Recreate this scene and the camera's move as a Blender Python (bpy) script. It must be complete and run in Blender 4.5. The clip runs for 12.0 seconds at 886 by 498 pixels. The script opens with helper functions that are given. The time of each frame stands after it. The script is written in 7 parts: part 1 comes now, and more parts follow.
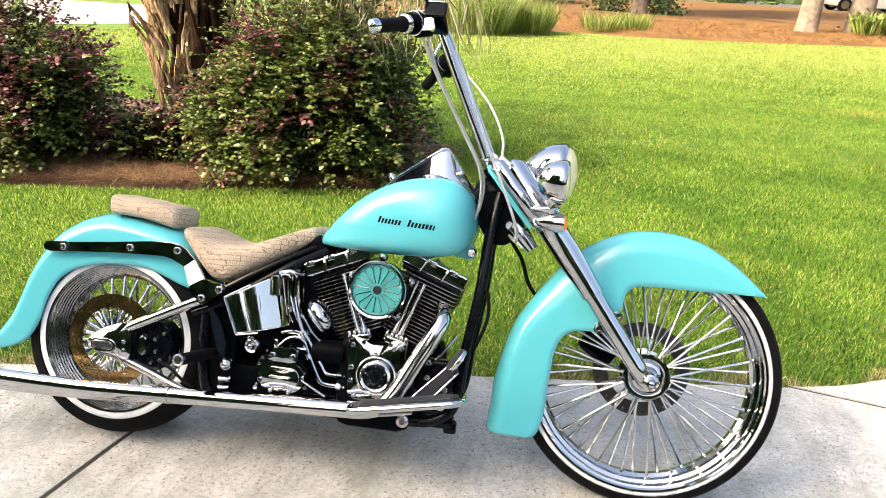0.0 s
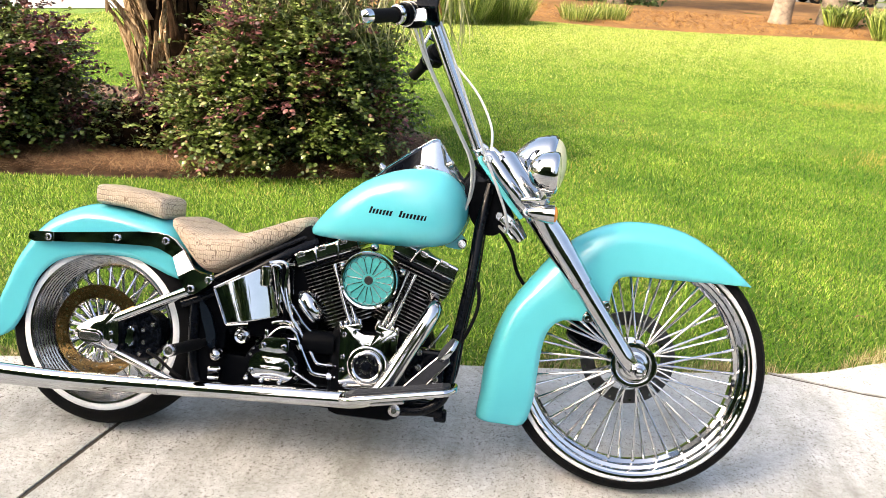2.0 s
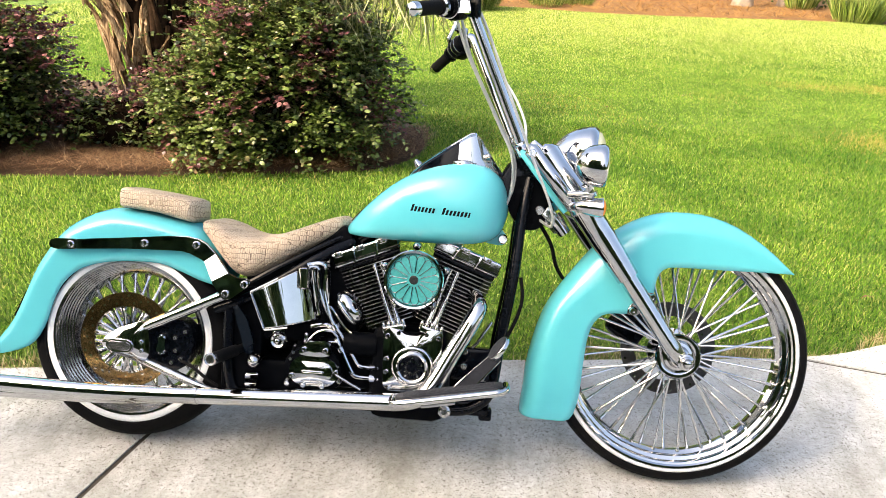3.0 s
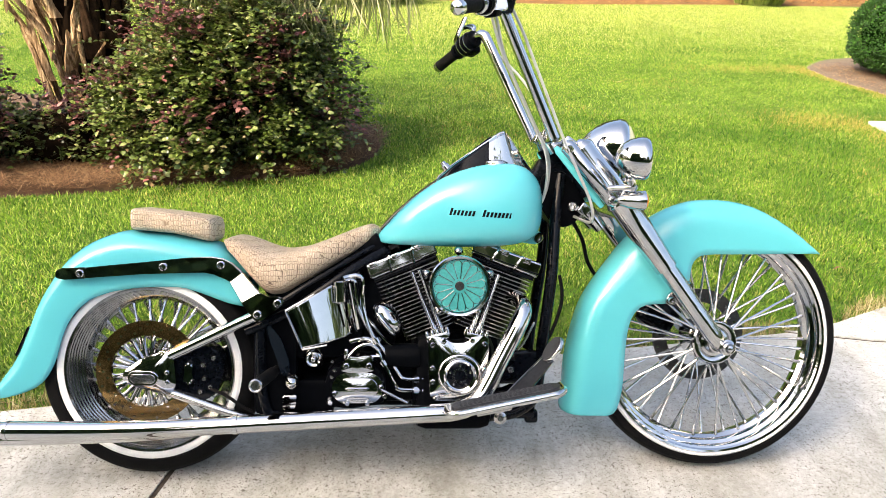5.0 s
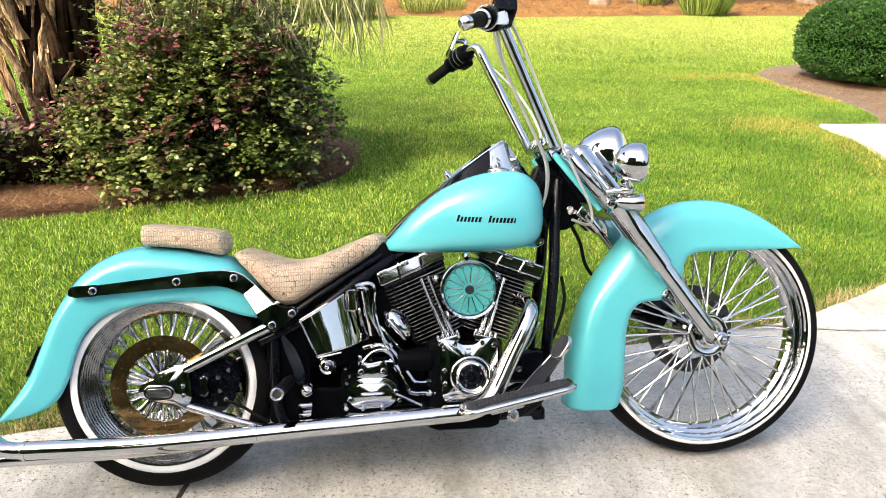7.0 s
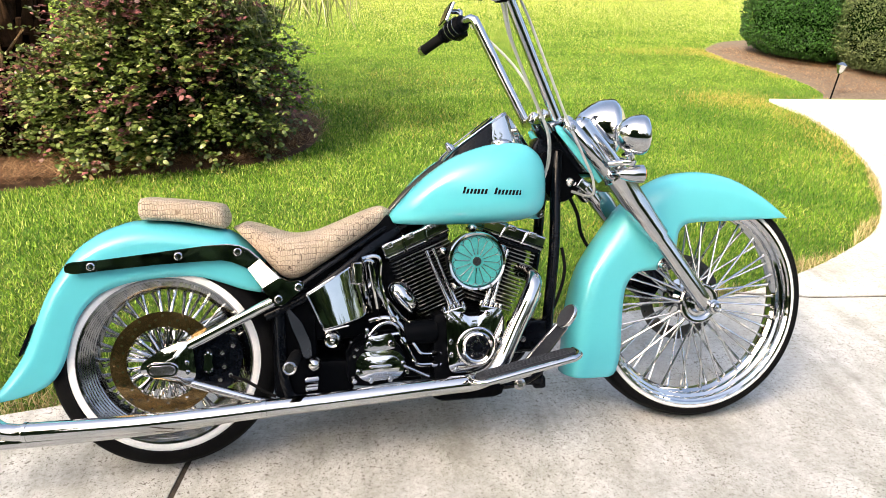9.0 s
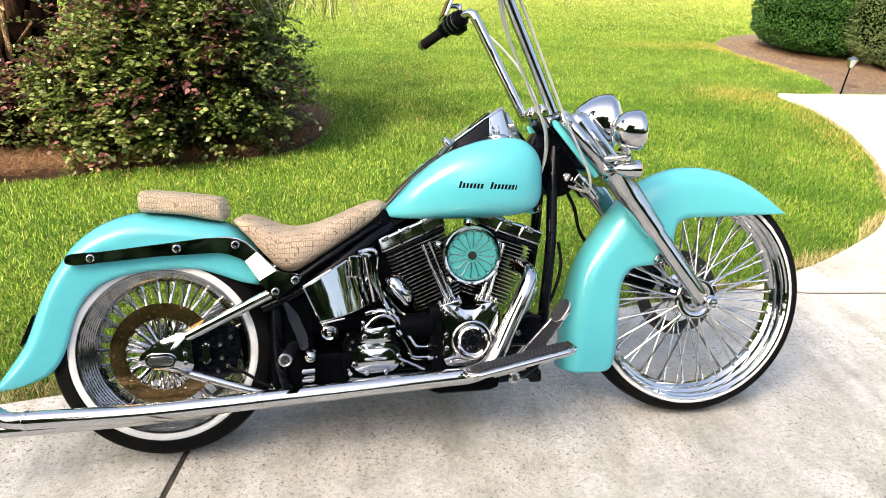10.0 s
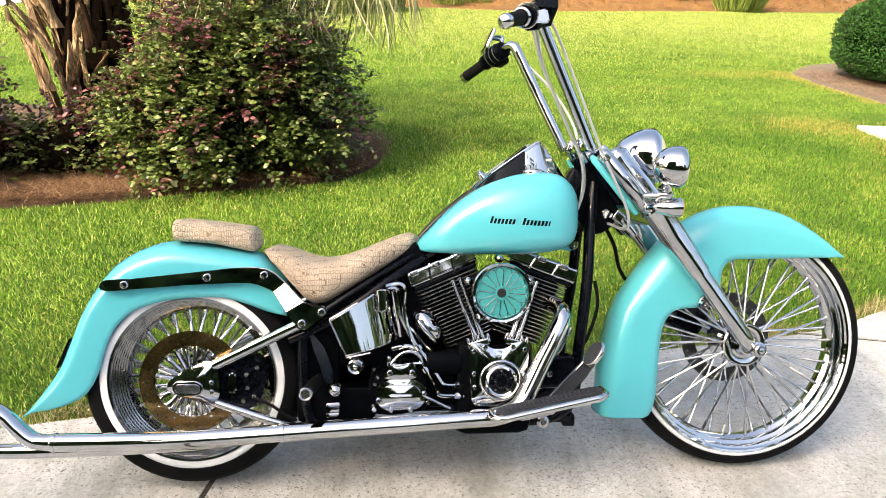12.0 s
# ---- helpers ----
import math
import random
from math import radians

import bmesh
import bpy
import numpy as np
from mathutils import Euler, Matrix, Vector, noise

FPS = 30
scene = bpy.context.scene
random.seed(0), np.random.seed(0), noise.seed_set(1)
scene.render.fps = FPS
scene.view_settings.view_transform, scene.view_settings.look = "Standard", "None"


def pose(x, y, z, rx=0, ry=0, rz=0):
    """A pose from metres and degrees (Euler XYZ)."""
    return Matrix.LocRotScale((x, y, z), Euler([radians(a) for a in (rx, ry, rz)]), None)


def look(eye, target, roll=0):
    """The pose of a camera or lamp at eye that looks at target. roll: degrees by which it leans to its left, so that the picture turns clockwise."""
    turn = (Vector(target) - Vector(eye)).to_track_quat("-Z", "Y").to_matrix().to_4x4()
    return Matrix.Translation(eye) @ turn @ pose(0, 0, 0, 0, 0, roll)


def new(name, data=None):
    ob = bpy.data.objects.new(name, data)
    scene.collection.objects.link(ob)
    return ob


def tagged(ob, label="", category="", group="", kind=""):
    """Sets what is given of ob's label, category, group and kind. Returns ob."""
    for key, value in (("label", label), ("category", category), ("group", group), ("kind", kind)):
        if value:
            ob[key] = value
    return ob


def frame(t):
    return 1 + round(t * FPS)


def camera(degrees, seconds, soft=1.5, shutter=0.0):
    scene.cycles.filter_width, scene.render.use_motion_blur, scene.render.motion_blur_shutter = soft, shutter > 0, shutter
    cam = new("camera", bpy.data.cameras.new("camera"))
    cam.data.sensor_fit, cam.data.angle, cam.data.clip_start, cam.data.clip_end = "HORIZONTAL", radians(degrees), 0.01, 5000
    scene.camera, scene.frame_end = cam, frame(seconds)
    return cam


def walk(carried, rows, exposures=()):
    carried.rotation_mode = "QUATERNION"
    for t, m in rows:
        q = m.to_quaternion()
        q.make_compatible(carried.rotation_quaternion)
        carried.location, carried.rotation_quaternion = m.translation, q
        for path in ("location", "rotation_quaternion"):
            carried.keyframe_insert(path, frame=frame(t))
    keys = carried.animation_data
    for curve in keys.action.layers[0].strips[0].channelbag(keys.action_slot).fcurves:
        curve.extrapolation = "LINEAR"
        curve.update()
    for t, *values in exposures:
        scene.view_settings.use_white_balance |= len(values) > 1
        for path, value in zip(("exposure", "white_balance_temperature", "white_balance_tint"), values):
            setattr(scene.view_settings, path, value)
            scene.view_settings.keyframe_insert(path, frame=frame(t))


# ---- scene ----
cam = camera(62.9, 12.0, soft=0.6)
PATH = [
    (0, (1.3569, -1.8901, 1.535), (1.0971, -0.0504, 0.796), 2.6),
    (0.5, (1.3608, -1.8888, 1.541), (1.103, -0.0489, 0.799), 2.9),
    (1, (1.3711, -1.8919, 1.537), (1.1213, -0.0524, 0.794), 3.1),
    (1.5, (1.3762, -1.9045, 1.538), (1.1476, -0.0672, 0.783), 3.3),
    (2, (1.3142, -1.9077, 1.542), (1.1227, -0.0693, 0.778), 3.4),
    (2.5, (1.1853, -1.8894, 1.547), (1.043, -0.0519, 0.770), 3.3),
    (3, (1.0822, -1.881, 1.541), (0.9864, -0.0476, 0.750), 2.9),
    (4.8, (0.7972, -1.7976, 1.527), (0.8944, 0.033, 0.726), 1.8),
    (5, (0.736, -1.8218, 1.533), (0.8593, 0.0079, 0.735), 1.8),
    (5.5, (0.616, -1.8499, 1.541), (0.7874, -0.0192, 0.753), 1.6),
    (6, (0.6045, -1.8569, 1.536), (0.7977, -0.0233, 0.761), 1.3),
    (6.5, (0.6266, -1.8812, 1.533), (0.8337, -0.0454, 0.766), 1.1),
    (7, (0.5877, -1.8844, 1.539), (0.8241, -0.0502, 0.777), 1.2),
    (9, (0.4052, -1.8616, 1.530), (0.7926, -0.081, 0.707), 2.7),
    (9.5, (0.4127, -1.867, 1.535), (0.7894, -0.0913, 0.696), 2.8),
    (10, (0.444, -1.8814, 1.539), (0.8034, -0.1021, 0.698), 2.7),
    (10.5, (0.4461, -1.8823, 1.542), (0.7867, -0.0945, 0.713), 2.5),
    (11, (0.4414, -1.8746, 1.551), (0.7537, -0.0722, 0.742), 2.2),
    (11.5, (0.4442, -1.8604, 1.550), (0.706, -0.0421, 0.759), 2.1),
    (12, (0.5631, -1.8413, 1.549), (0.7374, -0.0093, 0.767), 1.8),
]
walk(cam, [(t, look(eye, target, roll)) for t, eye, target, roll in PATH], [(0.0, 2.10, 7200, 10), (7.0, 2.05, 7200, 10), (10.5, 2.01, 7200, 10), (12.0, 2.02, 7200, 10)])

# ---- world, sun, exposure ----
SUN_DIR = Vector((-0.65, -0.50, 0.70)).normalized()
world = bpy.data.worlds.new("sky")
scene.world = world
world.use_nodes = True
wn = world.node_tree
sky = wn.nodes.new("ShaderNodeTexSky")
sky.sky_type = "NISHITA"
sky.sun_disc = False
sky.sun_elevation = math.asin(SUN_DIR.z)
sky.sun_rotation = math.atan2(SUN_DIR.x, SUN_DIR.y)
sky.dust_density = 6.0
wn.nodes["Background"].inputs["Strength"].default_value = 0.138
wn.links.new(sky.outputs[0], wn.nodes["Background"].inputs["Color"])
sun = new("sun", bpy.data.lights.new("sun", "SUN"))
sun.data.energy, sun.data.angle, sun.data.color = 2.45, radians(4.0), (1.0, 0.92, 0.78)
sun.matrix_world = look(SUN_DIR * 30, (0, 0, 0))


# ---- materials ----
def material(name):
    m = bpy.data.materials.new(name)
    m.use_nodes = True
    nt = m.node_tree
    return m, nt, nt.nodes["Principled BSDF"]


def ramp(nt, fac, stops):
    r = nt.nodes.new("ShaderNodeValToRGB")
    while len(r.color_ramp.elements) < len(stops):
        r.color_ramp.elements.new(0.5)
    for e, (p, c) in zip(r.color_ramp.elements, stops):
        e.position, e.color = p, (*c, 1)
    nt.links.new(fac, r.inputs[0])
    return r.outputs[0]


def coords(nt, scale=(1, 1, 1)):
    c = nt.nodes.new("ShaderNodeTexCoord")
    mp = nt.nodes.new("ShaderNodeMapping")
    mp.inputs["Scale"].default_value = scale
    nt.links.new(c.outputs["Object"], mp.inputs[0])
    return mp.outputs[0]


def noise_tex(nt, vec, scale, detail=4.0, rough=0.55):
    n = nt.nodes.new("ShaderNodeTexNoise")
    n.inputs["Scale"].default_value, n.inputs["Detail"].default_value = scale, detail
    n.inputs["Roughness"].default_value = rough
    nt.links.new(vec, n.inputs["Vector"])
    return n.outputs[0]


def bump(nt, p, height, strength, dist):
    b = nt.nodes.new("ShaderNodeBump")
    b.inputs["Strength"].default_value, b.inputs["Distance"].default_value = strength, dist
    nt.links.new(height, b.inputs["Height"])
    nt.links.new(b.outputs[0], p.inputs["Normal"])


def mixc(nt, fac, a, b, mode="MIX"):
    m = nt.nodes.new("ShaderNodeMix")
    m.data_type, m.blend_type = "RGBA", mode
    for sock, val in ((m.inputs[0], fac), (m.inputs[6], a), (m.inputs[7], b)):
        if isinstance(val, (int, float)):
            sock.default_value = val
        elif isinstance(val, tuple):
            sock.default_value = (*val, 1)
        else:
            nt.links.new(val, sock)
    return m.outputs[2]


def varied(name, a, b, scale, rough=(0.4, 0.6), metal=0.0, bump_s=0.0, bump_scale=80, coat=0.0, spec=0.5):
    """Two tones mixed by a coarse and a fine noise, with gloss that varies by the same."""
    m, nt, p = material(name)
    v = coords(nt)
    n1, n2 = noise_tex(nt, v, scale), noise_tex(nt, v, scale * 9)
    f = nt.nodes.new("ShaderNodeMath")
    f.operation = "MULTIPLY_ADD"
    f.inputs[1].default_value = 0.45
    nt.links.new(n2, f.inputs[0])
    s = nt.nodes.new("ShaderNodeMath")
    s.operation = "MULTIPLY"
    s.inputs[1].default_value = 0.55
    nt.links.new(n1, s.inputs[0])
    nt.links.new(s.outputs[0], f.inputs[2])
    c = ramp(nt, f.outputs[0], [(0.32, a), (0.68, b)])
    nt.links.new(c, p.inputs["Base Color"])
    r = ramp(nt, f.outputs[0], [(0.3, (rough[0],) * 3), (0.7, (rough[1],) * 3)])
    nt.links.new(r, p.inputs["Roughness"])
    p.inputs["Metallic"].default_value = metal
    p.inputs["Coat Weight"].default_value = coat
    p.inputs["Coat Roughness"].default_value = 0.18
    p.inputs["Specular IOR Level"].default_value = spec
    if bump_s:
        bump(nt, p, noise_tex(nt, v, bump_scale), bump_s, 0.002)
    return m


CHROME = varied("chrome", (0.50, 0.51, 0.52), (0.56, 0.565, 0.57), 30, (0.025, 0.06), 1.0)
STAINLESS = varied("stainless_steel", (0.52, 0.53, 0.54), (0.66, 0.665, 0.67), 60, (0.16, 0.26), 1.0)
DARK_CHROME = varied("dark_chrome", (0.22, 0.225, 0.23), (0.48, 0.485, 0.49), 22, (0.07, 0.16), 1.0)
STEEL = varied("polished_steel", (0.36, 0.36, 0.37), (0.5, 0.5, 0.5), 25, (0.15, 0.3), 1.0)
TEAL = varied("turquoise_paint", (0.074, 0.435, 0.500), (0.080, 0.455, 0.520), 3, (0.23, 0.27), 0.0, 0, 80, 0.45)
TEAL_DARK = varied("turquoise_filter", (0.015, 0.19, 0.19), (0.035, 0.36, 0.35), 160, (0.45, 0.6))
BLACK = varied("black_enamel", (0.0012, 0.0018, 0.003), (0.004, 0.0052, 0.008), 12, (0.06, 0.14), spec=0.14)
SATIN = varied("black_crackle", (0.0007, 0.0010, 0.0016), (0.002, 0.0026, 0.004), 40, (0.30, 0.45), 0, 0.4, 900, spec=0.03)
MATRUBBER = varied("worn_grey_rubber", (0.008, 0.009, 0.012), (0.030, 0.034, 0.042), 18, (0.4, 0.6), 0, 0.3, 300, spec=0.3)
GLOSS = varied("gloss_black_blue", (0.003, 0.005, 0.008), (0.006, 0.009, 0.014), 12, (0.05, 0.1), spec=0.25)
RUBBER = varied("black_rubber", (0.0025, 0.0025, 0.003), (0.008, 0.008, 0.008), 18, (0.5, 0.75), 0, 0.3, 300, spec=0.05)
WHITEWALL = varied("white_rubber", (0.70, 0.70, 0.69), (0.82, 0.82, 0.81), 14, (0.4, 0.55))
DISC = varied("tarnished_disc", (0.15, 0.095, 0.034), (0.38, 0.255, 0.115), 12, (0.16, 0.28), 1.0, 0.05, 500)
FIN_EDGE = varied("machined_fin_edge", (0.26, 0.26, 0.265), (0.46, 0.46, 0.46), 25, (0.2, 0.35), 1.0)
DISC_DARK = varied("dark_disc", (0.04, 0.04, 0.04), (0.10, 0.10, 0.10), 30, (0.3, 0.45), 1.0)
CABLE = varied("braided_cable", (0.38, 0.39, 0.39), (0.62, 0.63, 0.62), 400, (0.25, 0.4), 0.6)
SILVER = varied("silver_car_paint", (0.50, 0.51, 0.52), (0.58, 0.59, 0.60), 6, (0.25, 0.35), 0.6)
INK = varied("black_lettering", (0.001, 0.001, 0.002), (0.003, 0.003, 0.004), 30, (0.4, 0.5), spec=0.1)
AMBER = varied("amber_lens", (0.75, 0.22, 0.02), (0.85, 0.30, 0.03), 40, (0.08, 0.15))
LENS = varied("headlamp_glass", (0.62, 0.58, 0.38), (0.8, 0.76, 0.5), 25, (0.05, 0.1))


def fibre():
    m, nt, p = material("palm_boot")
    f = noise_tex(nt, coords(nt, (60, 60, 5)), 1.0, 5, 0.65)
    g = noise_tex(nt, coords(nt), 7, 4)
    c = ramp(nt, f, [(0.30, (0.045, 0.024, 0.012)), (0.48, (0.30, 0.195, 0.110)), (0.68, (0.70, 0.54, 0.35))])
    c = mixc(nt, 0.8, c, ramp(nt, g, [(0.3, (0.45, 0.40, 0.36)), (0.6, (1, 1, 1))]), "MULTIPLY")
    nt.links.new(c, p.inputs["Base Color"])
    p.inputs["Roughness"].default_value = 0.9
    p.inputs["Specular IOR Level"].default_value = 0.1
    bump(nt, p, f, 0.7, 0.01)
    return m


BARK = fibre()
# near-black that paints the shade inside the shrubs and between the palm's boots
DEEPSHADE = varied("deep_shade", (0.003, 0.002, 0.0014), (0.014, 0.009, 0.006), 9, (0.9, 1.0), 0, 0.6, 50, spec=0.0)
# darkened boot colour that paints the palm's shaded side
SHADEBARK = varied("shaded_bark", (0.008, 0.005, 0.003), (0.060, 0.034, 0.020), 16, (0.9, 1.0), 0, 0.8, 70, spec=0.05)
PINEBARK = varied("pine_bark", (0.07, 0.05, 0.038), (0.30, 0.235, 0.18), 7, (0.85, 0.95), 0, 0.7, 25)
TWIG = varied("twig", (0.03, 0.018, 0.012), (0.09, 0.055, 0.038), 12, (0.8, 0.9), spec=0.1)
ROADMAT = varied("road_asphalt", (0.08, 0.08, 0.08), (0.13, 0.13, 0.127), 4, (0.8, 0.9))
SOIL = varied("dark_soil", (0.02, 0.015, 0.010), (0.09, 0.07, 0.05), 14, (0.9, 1.0), 0, 0.5, 60)


def croc():
    """Tan leather embossed with a crocodile pattern: cells parted by dark grooves."""
    m, nt, p = material("crocodile_leather")
    v = coords(nt, (150, 110, 64))
    w = nt.nodes.new("ShaderNodeTexNoise")
    w.inputs["Scale"].default_value = 6.0
    c = nt.nodes.new("ShaderNodeTexCoord")
    nt.links.new(c.outputs["Object"], w.inputs["Vector"])
    add = nt.nodes.new("ShaderNodeVectorMath")
    add.operation = "MULTIPLY_ADD"
    add.inputs[1].default_value = (2.3, 2.3, 2.3)
    nt.links.new(w.outputs["Color"], add.inputs[0])
    nt.links.new(v, add.inputs[2])
    vo = nt.nodes.new("ShaderNodeTexVoronoi")
    vo.feature = "DISTANCE_TO_EDGE"
    vo.inputs["Scale"].default_value = 1.0
    vo.inputs["Randomness"].default_value = 0.38
    nt.links.new(add.outputs[0], vo.inputs["Vector"])
    cell = nt.nodes.new("ShaderNodeTexVoronoi")
    cell.inputs["Scale"].default_value = 1.0
    cell.inputs["Randomness"].default_value = 0.38
    nt.links.new(add.outputs[0], cell.inputs["Vector"])
    tone = ramp(nt, noise_tex(nt, coords(nt), 9), [(0.3, (0.50, 0.39, 0.28)), (0.7, (0.62, 0.51, 0.385))])
    bw = nt.nodes.new("ShaderNodeRGBToBW")
    nt.links.new(cell.outputs["Color"], bw.inputs[0])
    tone = mixc(nt, 0.15, tone, ramp(nt, bw.outputs[0], [(0.2, (0.46, 0.34, 0.235)), (0.8, (0.64, 0.51, 0.38))]))
    groove = ramp(nt, vo.outputs["Distance"], [(0.015, (0, 0, 0)), (0.085, (1, 1, 1))])
    worn = ramp(nt, noise_tex(nt, coords(nt), 14, 3), [(0.35, (0.30, 0.21, 0.14)), (0.6, (0.085, 0.05, 0.03))])
    col = mixc(nt, groove, worn, tone)
    nt.links.new(col, p.inputs["Base Color"])
    p.inputs["Roughness"].default_value = 0.5
    dome = ramp(nt, vo.outputs["Distance"], [(0.0, (0, 0, 0)), (0.35, (1, 1, 1))])
    bump(nt, p, dome, 0.9, 0.003)
    return m


def concrete():
    """Weathered concrete: pale base, streaks down the slope, clouds of small dark pits."""
    m, nt, p = material("driveway_concrete")
    v = coords(nt)
    base = ramp(nt, noise_tex(nt, v, 1.3, 6), [(0.3, (0.49, 0.494, 0.478)), (0.7, (0.70, 0.707, 0.684))])
    fine = ramp(nt, noise_tex(nt, v, 55, 6, 0.75), [(0.33, (0.66, 0.64, 0.60)), (0.62, (1.0, 1.0, 1.0))])
    col = mixc(nt, 0.85, base, fine, "MULTIPLY")
    blot = ramp(nt, noise_tex(nt, v, 5.5, 6, 0.7), [(0.34, (0.68, 0.67, 0.63)), (0.58, (1, 1, 1))])
    col = mixc(nt, 0.85, col, blot, "MULTIPLY")
    streak = ramp(nt, noise_tex(nt, coords(nt, (6, 0.7, 1)), 1.6, 6, 0.6), [(0.46, (1, 1, 1)), (0.70, (0.76, 0.75, 0.72))])
    col = mixc(nt, 0.85, col, streak, "MULTIPLY")
    stain = ramp(nt, noise_tex(nt, coords(nt, (1.6, 0.5, 1)), 1.0, 6, 0.65), [(0.45, (1, 1, 1)), (0.75, (0.62, 0.62, 0.58))])
    col = mixc(nt, 0.8, col, stain, "MULTIPLY")
    where = ramp(nt, noise_tex(nt, v, 2.6, 5, 0.65), [(0.33, (0.20, 0.20, 0.20)), (0.55, (1, 1, 1))])
    for scale, lo, tone in ((70, 0.60, (0.17, 0.155, 0.13)), (150, 0.595, (0.13, 0.12, 0.10)), (330, 0.60, (0.20, 0.18, 0.155))):
        pit = ramp(nt, noise_tex(nt, v, scale, 3, 0.6), [(lo, (0, 0, 0)), (lo + 0.05, (1, 1, 1))])
        col = mixc(nt, mixc(nt, 1.0, pit, where, "MULTIPLY"), col, tone)
    nt.links.new(col, p.inputs["Base Color"])
    p.inputs["Roughness"].default_value = 0.85
    bump(nt, p, noise_tex(nt, v, 160, 4, 0.7), 0.45, 0.004)
    return m


def island_leaf(name, stops, rough=0.5, trans=0.35, coarse=None):
    """Leaves whose tone is drawn leaf by leaf, and lets some light through."""
    m, nt, p = material(name)
    g = nt.nodes.new("ShaderNodeNewGeometry")
    c = ramp(nt, g.outputs["Random Per Island"], stops)
    if coarse:
        f = noise_tex(nt, coords(nt), coarse[0], 3)
        c = mixc(nt, ramp(nt, f, [(0.38, (0, 0, 0)), (0.62, (1, 1, 1))]), c, coarse[1], "MULTIPLY")
    nt.links.new(c, p.inputs["Base Color"])
    p.inputs["Roughness"].default_value = rough
    p.inputs["Specular IOR Level"].default_value = 0.4
    t = nt.nodes.new("ShaderNodeBsdfTranslucent")
    nt.links.new(c, t.inputs["Color"])
    mx = nt.nodes.new("ShaderNodeMixShader")
    mx.inputs[0].default_value = trans
    nt.links.new(p.outputs[0], mx.inputs[1])
    nt.links.new(t.outputs[0], mx.inputs[2])
    nt.links.new(mx.outputs[0], nt.nodes["Material Output"].inputs[0])
    return m


GRASS = island_leaf("grass_blade", [(0.0, (0.022, 0.075, 0.006)), (0.4, (0.100, 0.225, 0.010)), (0.82, (0.245, 0.390, 0.034)), (0.96, (0.48, 0.43, 0.14))],
                    0.6, 0.42, (1.3, (0.52, 0.68, 0.42)))
# lighter copy of the grass blade with sunlight put into its colour
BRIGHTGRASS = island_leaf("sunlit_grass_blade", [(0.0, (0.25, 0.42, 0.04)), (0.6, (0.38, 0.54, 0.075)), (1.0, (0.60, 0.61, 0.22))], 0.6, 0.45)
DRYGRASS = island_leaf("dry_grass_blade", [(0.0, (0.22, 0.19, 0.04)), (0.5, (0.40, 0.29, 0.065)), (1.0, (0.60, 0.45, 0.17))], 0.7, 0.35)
# paler, yellower copy that paints the glare of the far lawn
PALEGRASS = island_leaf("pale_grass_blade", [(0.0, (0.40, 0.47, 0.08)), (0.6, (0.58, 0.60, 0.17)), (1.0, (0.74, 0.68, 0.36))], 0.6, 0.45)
SHRUB = island_leaf("shrub_leaf", [(0.0, (0.020, 0.036, 0.008)), (0.45, (0.075, 0.112, 0.020)), (0.8, (0.15, 0.19, 0.048)), (0.94, (0.24, 0.265, 0.105)), (1.0, (0.20, 0.09, 0.06))], 0.32, 0.26)
# darkened copy of the shrub leaf, for leaves in the shaded inside
SHRUB_SHADED = island_leaf("shrub_shaded_leaf", [(0.0, (0.006, 0.010, 0.003)), (0.6, (0.02, 0.035, 0.008)), (0.85, (0.05, 0.07, 0.015)), (1.0, (0.05, 0.018, 0.02))], 0.4, 0.15)
SHRUB_TIP = island_leaf("shrub_tip_leaf", [(0.0, (0.035, 0.013, 0.013)), (0.5, (0.11, 0.040, 0.040)), (0.85, (0.23, 0.078, 0.082)), (1.0, (0.36, 0.18, 0.155))], 0.4, 0.28)
BOXLEAF = island_leaf("box_leaf", [(0.0, (0.003, 0.016, 0.002)), (0.6, (0.016, 0.068, 0.005)), (1.0, (0.045, 0.14, 0.014))], 0.6, 0.15)
BOXPALE = island_leaf("pale_box_leaf", [(0.0, (0.018, 0.032, 0.008)), (0.5, (0.055, 0.08, 0.022)), (1.0, (0.13, 0.16, 0.06))], 0.6, 0.15)
# near-black green that paints the shade behind the hedges' outer leaves
BOXSHADE = varied("box_shade", (0.001, 0.004, 0.001), (0.003, 0.010, 0.002), 14, (0.9, 1.0), spec=0.0)
FROND = island_leaf("palm_leaflet", [(0.0, (0.09, 0.115, 0.035)), (0.4, (0.26, 0.28, 0.115)), (0.8, (0.46, 0.44, 0.26)), (1.0, (0.66, 0.60, 0.44))], 0.5, 0.4)
STRAW = island_leaf("pine_straw", [(0.0, (0.05, 0.020, 0.008)), (0.45, (0.125, 0.058, 0.026)), (0.8, (0.26, 0.145, 0.07)), (1.0, (0.52, 0.36, 0.21))], 0.8, 0.1)
THATCH = island_leaf("dry_thatch", [(0.0, (0.13, 0.10, 0.035)), (0.5, (0.36, 0.29, 0.12)), (1.0, (0.62, 0.54, 0.30))], 0.8, 0.2)
REED = island_leaf("reed_blade", [(0.0, (0.04, 0.08, 0.012)), (0.5, (0.17, 0.24, 0.04)), (0.85, (0.36, 0.42, 0.10)), (1.0, (0.6, 0.55, 0.28))], 0.5, 0.3)
WOODS = island_leaf("woodland_leaf", [(0.0, (0.022, 0.042, 0.012)), (0.6, (0.050, 0.085, 0.024)), (1.0, (0.09, 0.14, 0.04))], 0.8, 0.1)
FRESH = island_leaf("fresh_needle", [(0.0, (0.05, 0.021, 0.005)), (0.5, (0.22, 0.10, 0.022)), (1.0, (0.42, 0.24, 0.08))], 0.8, 0.1)
CROC = croc()
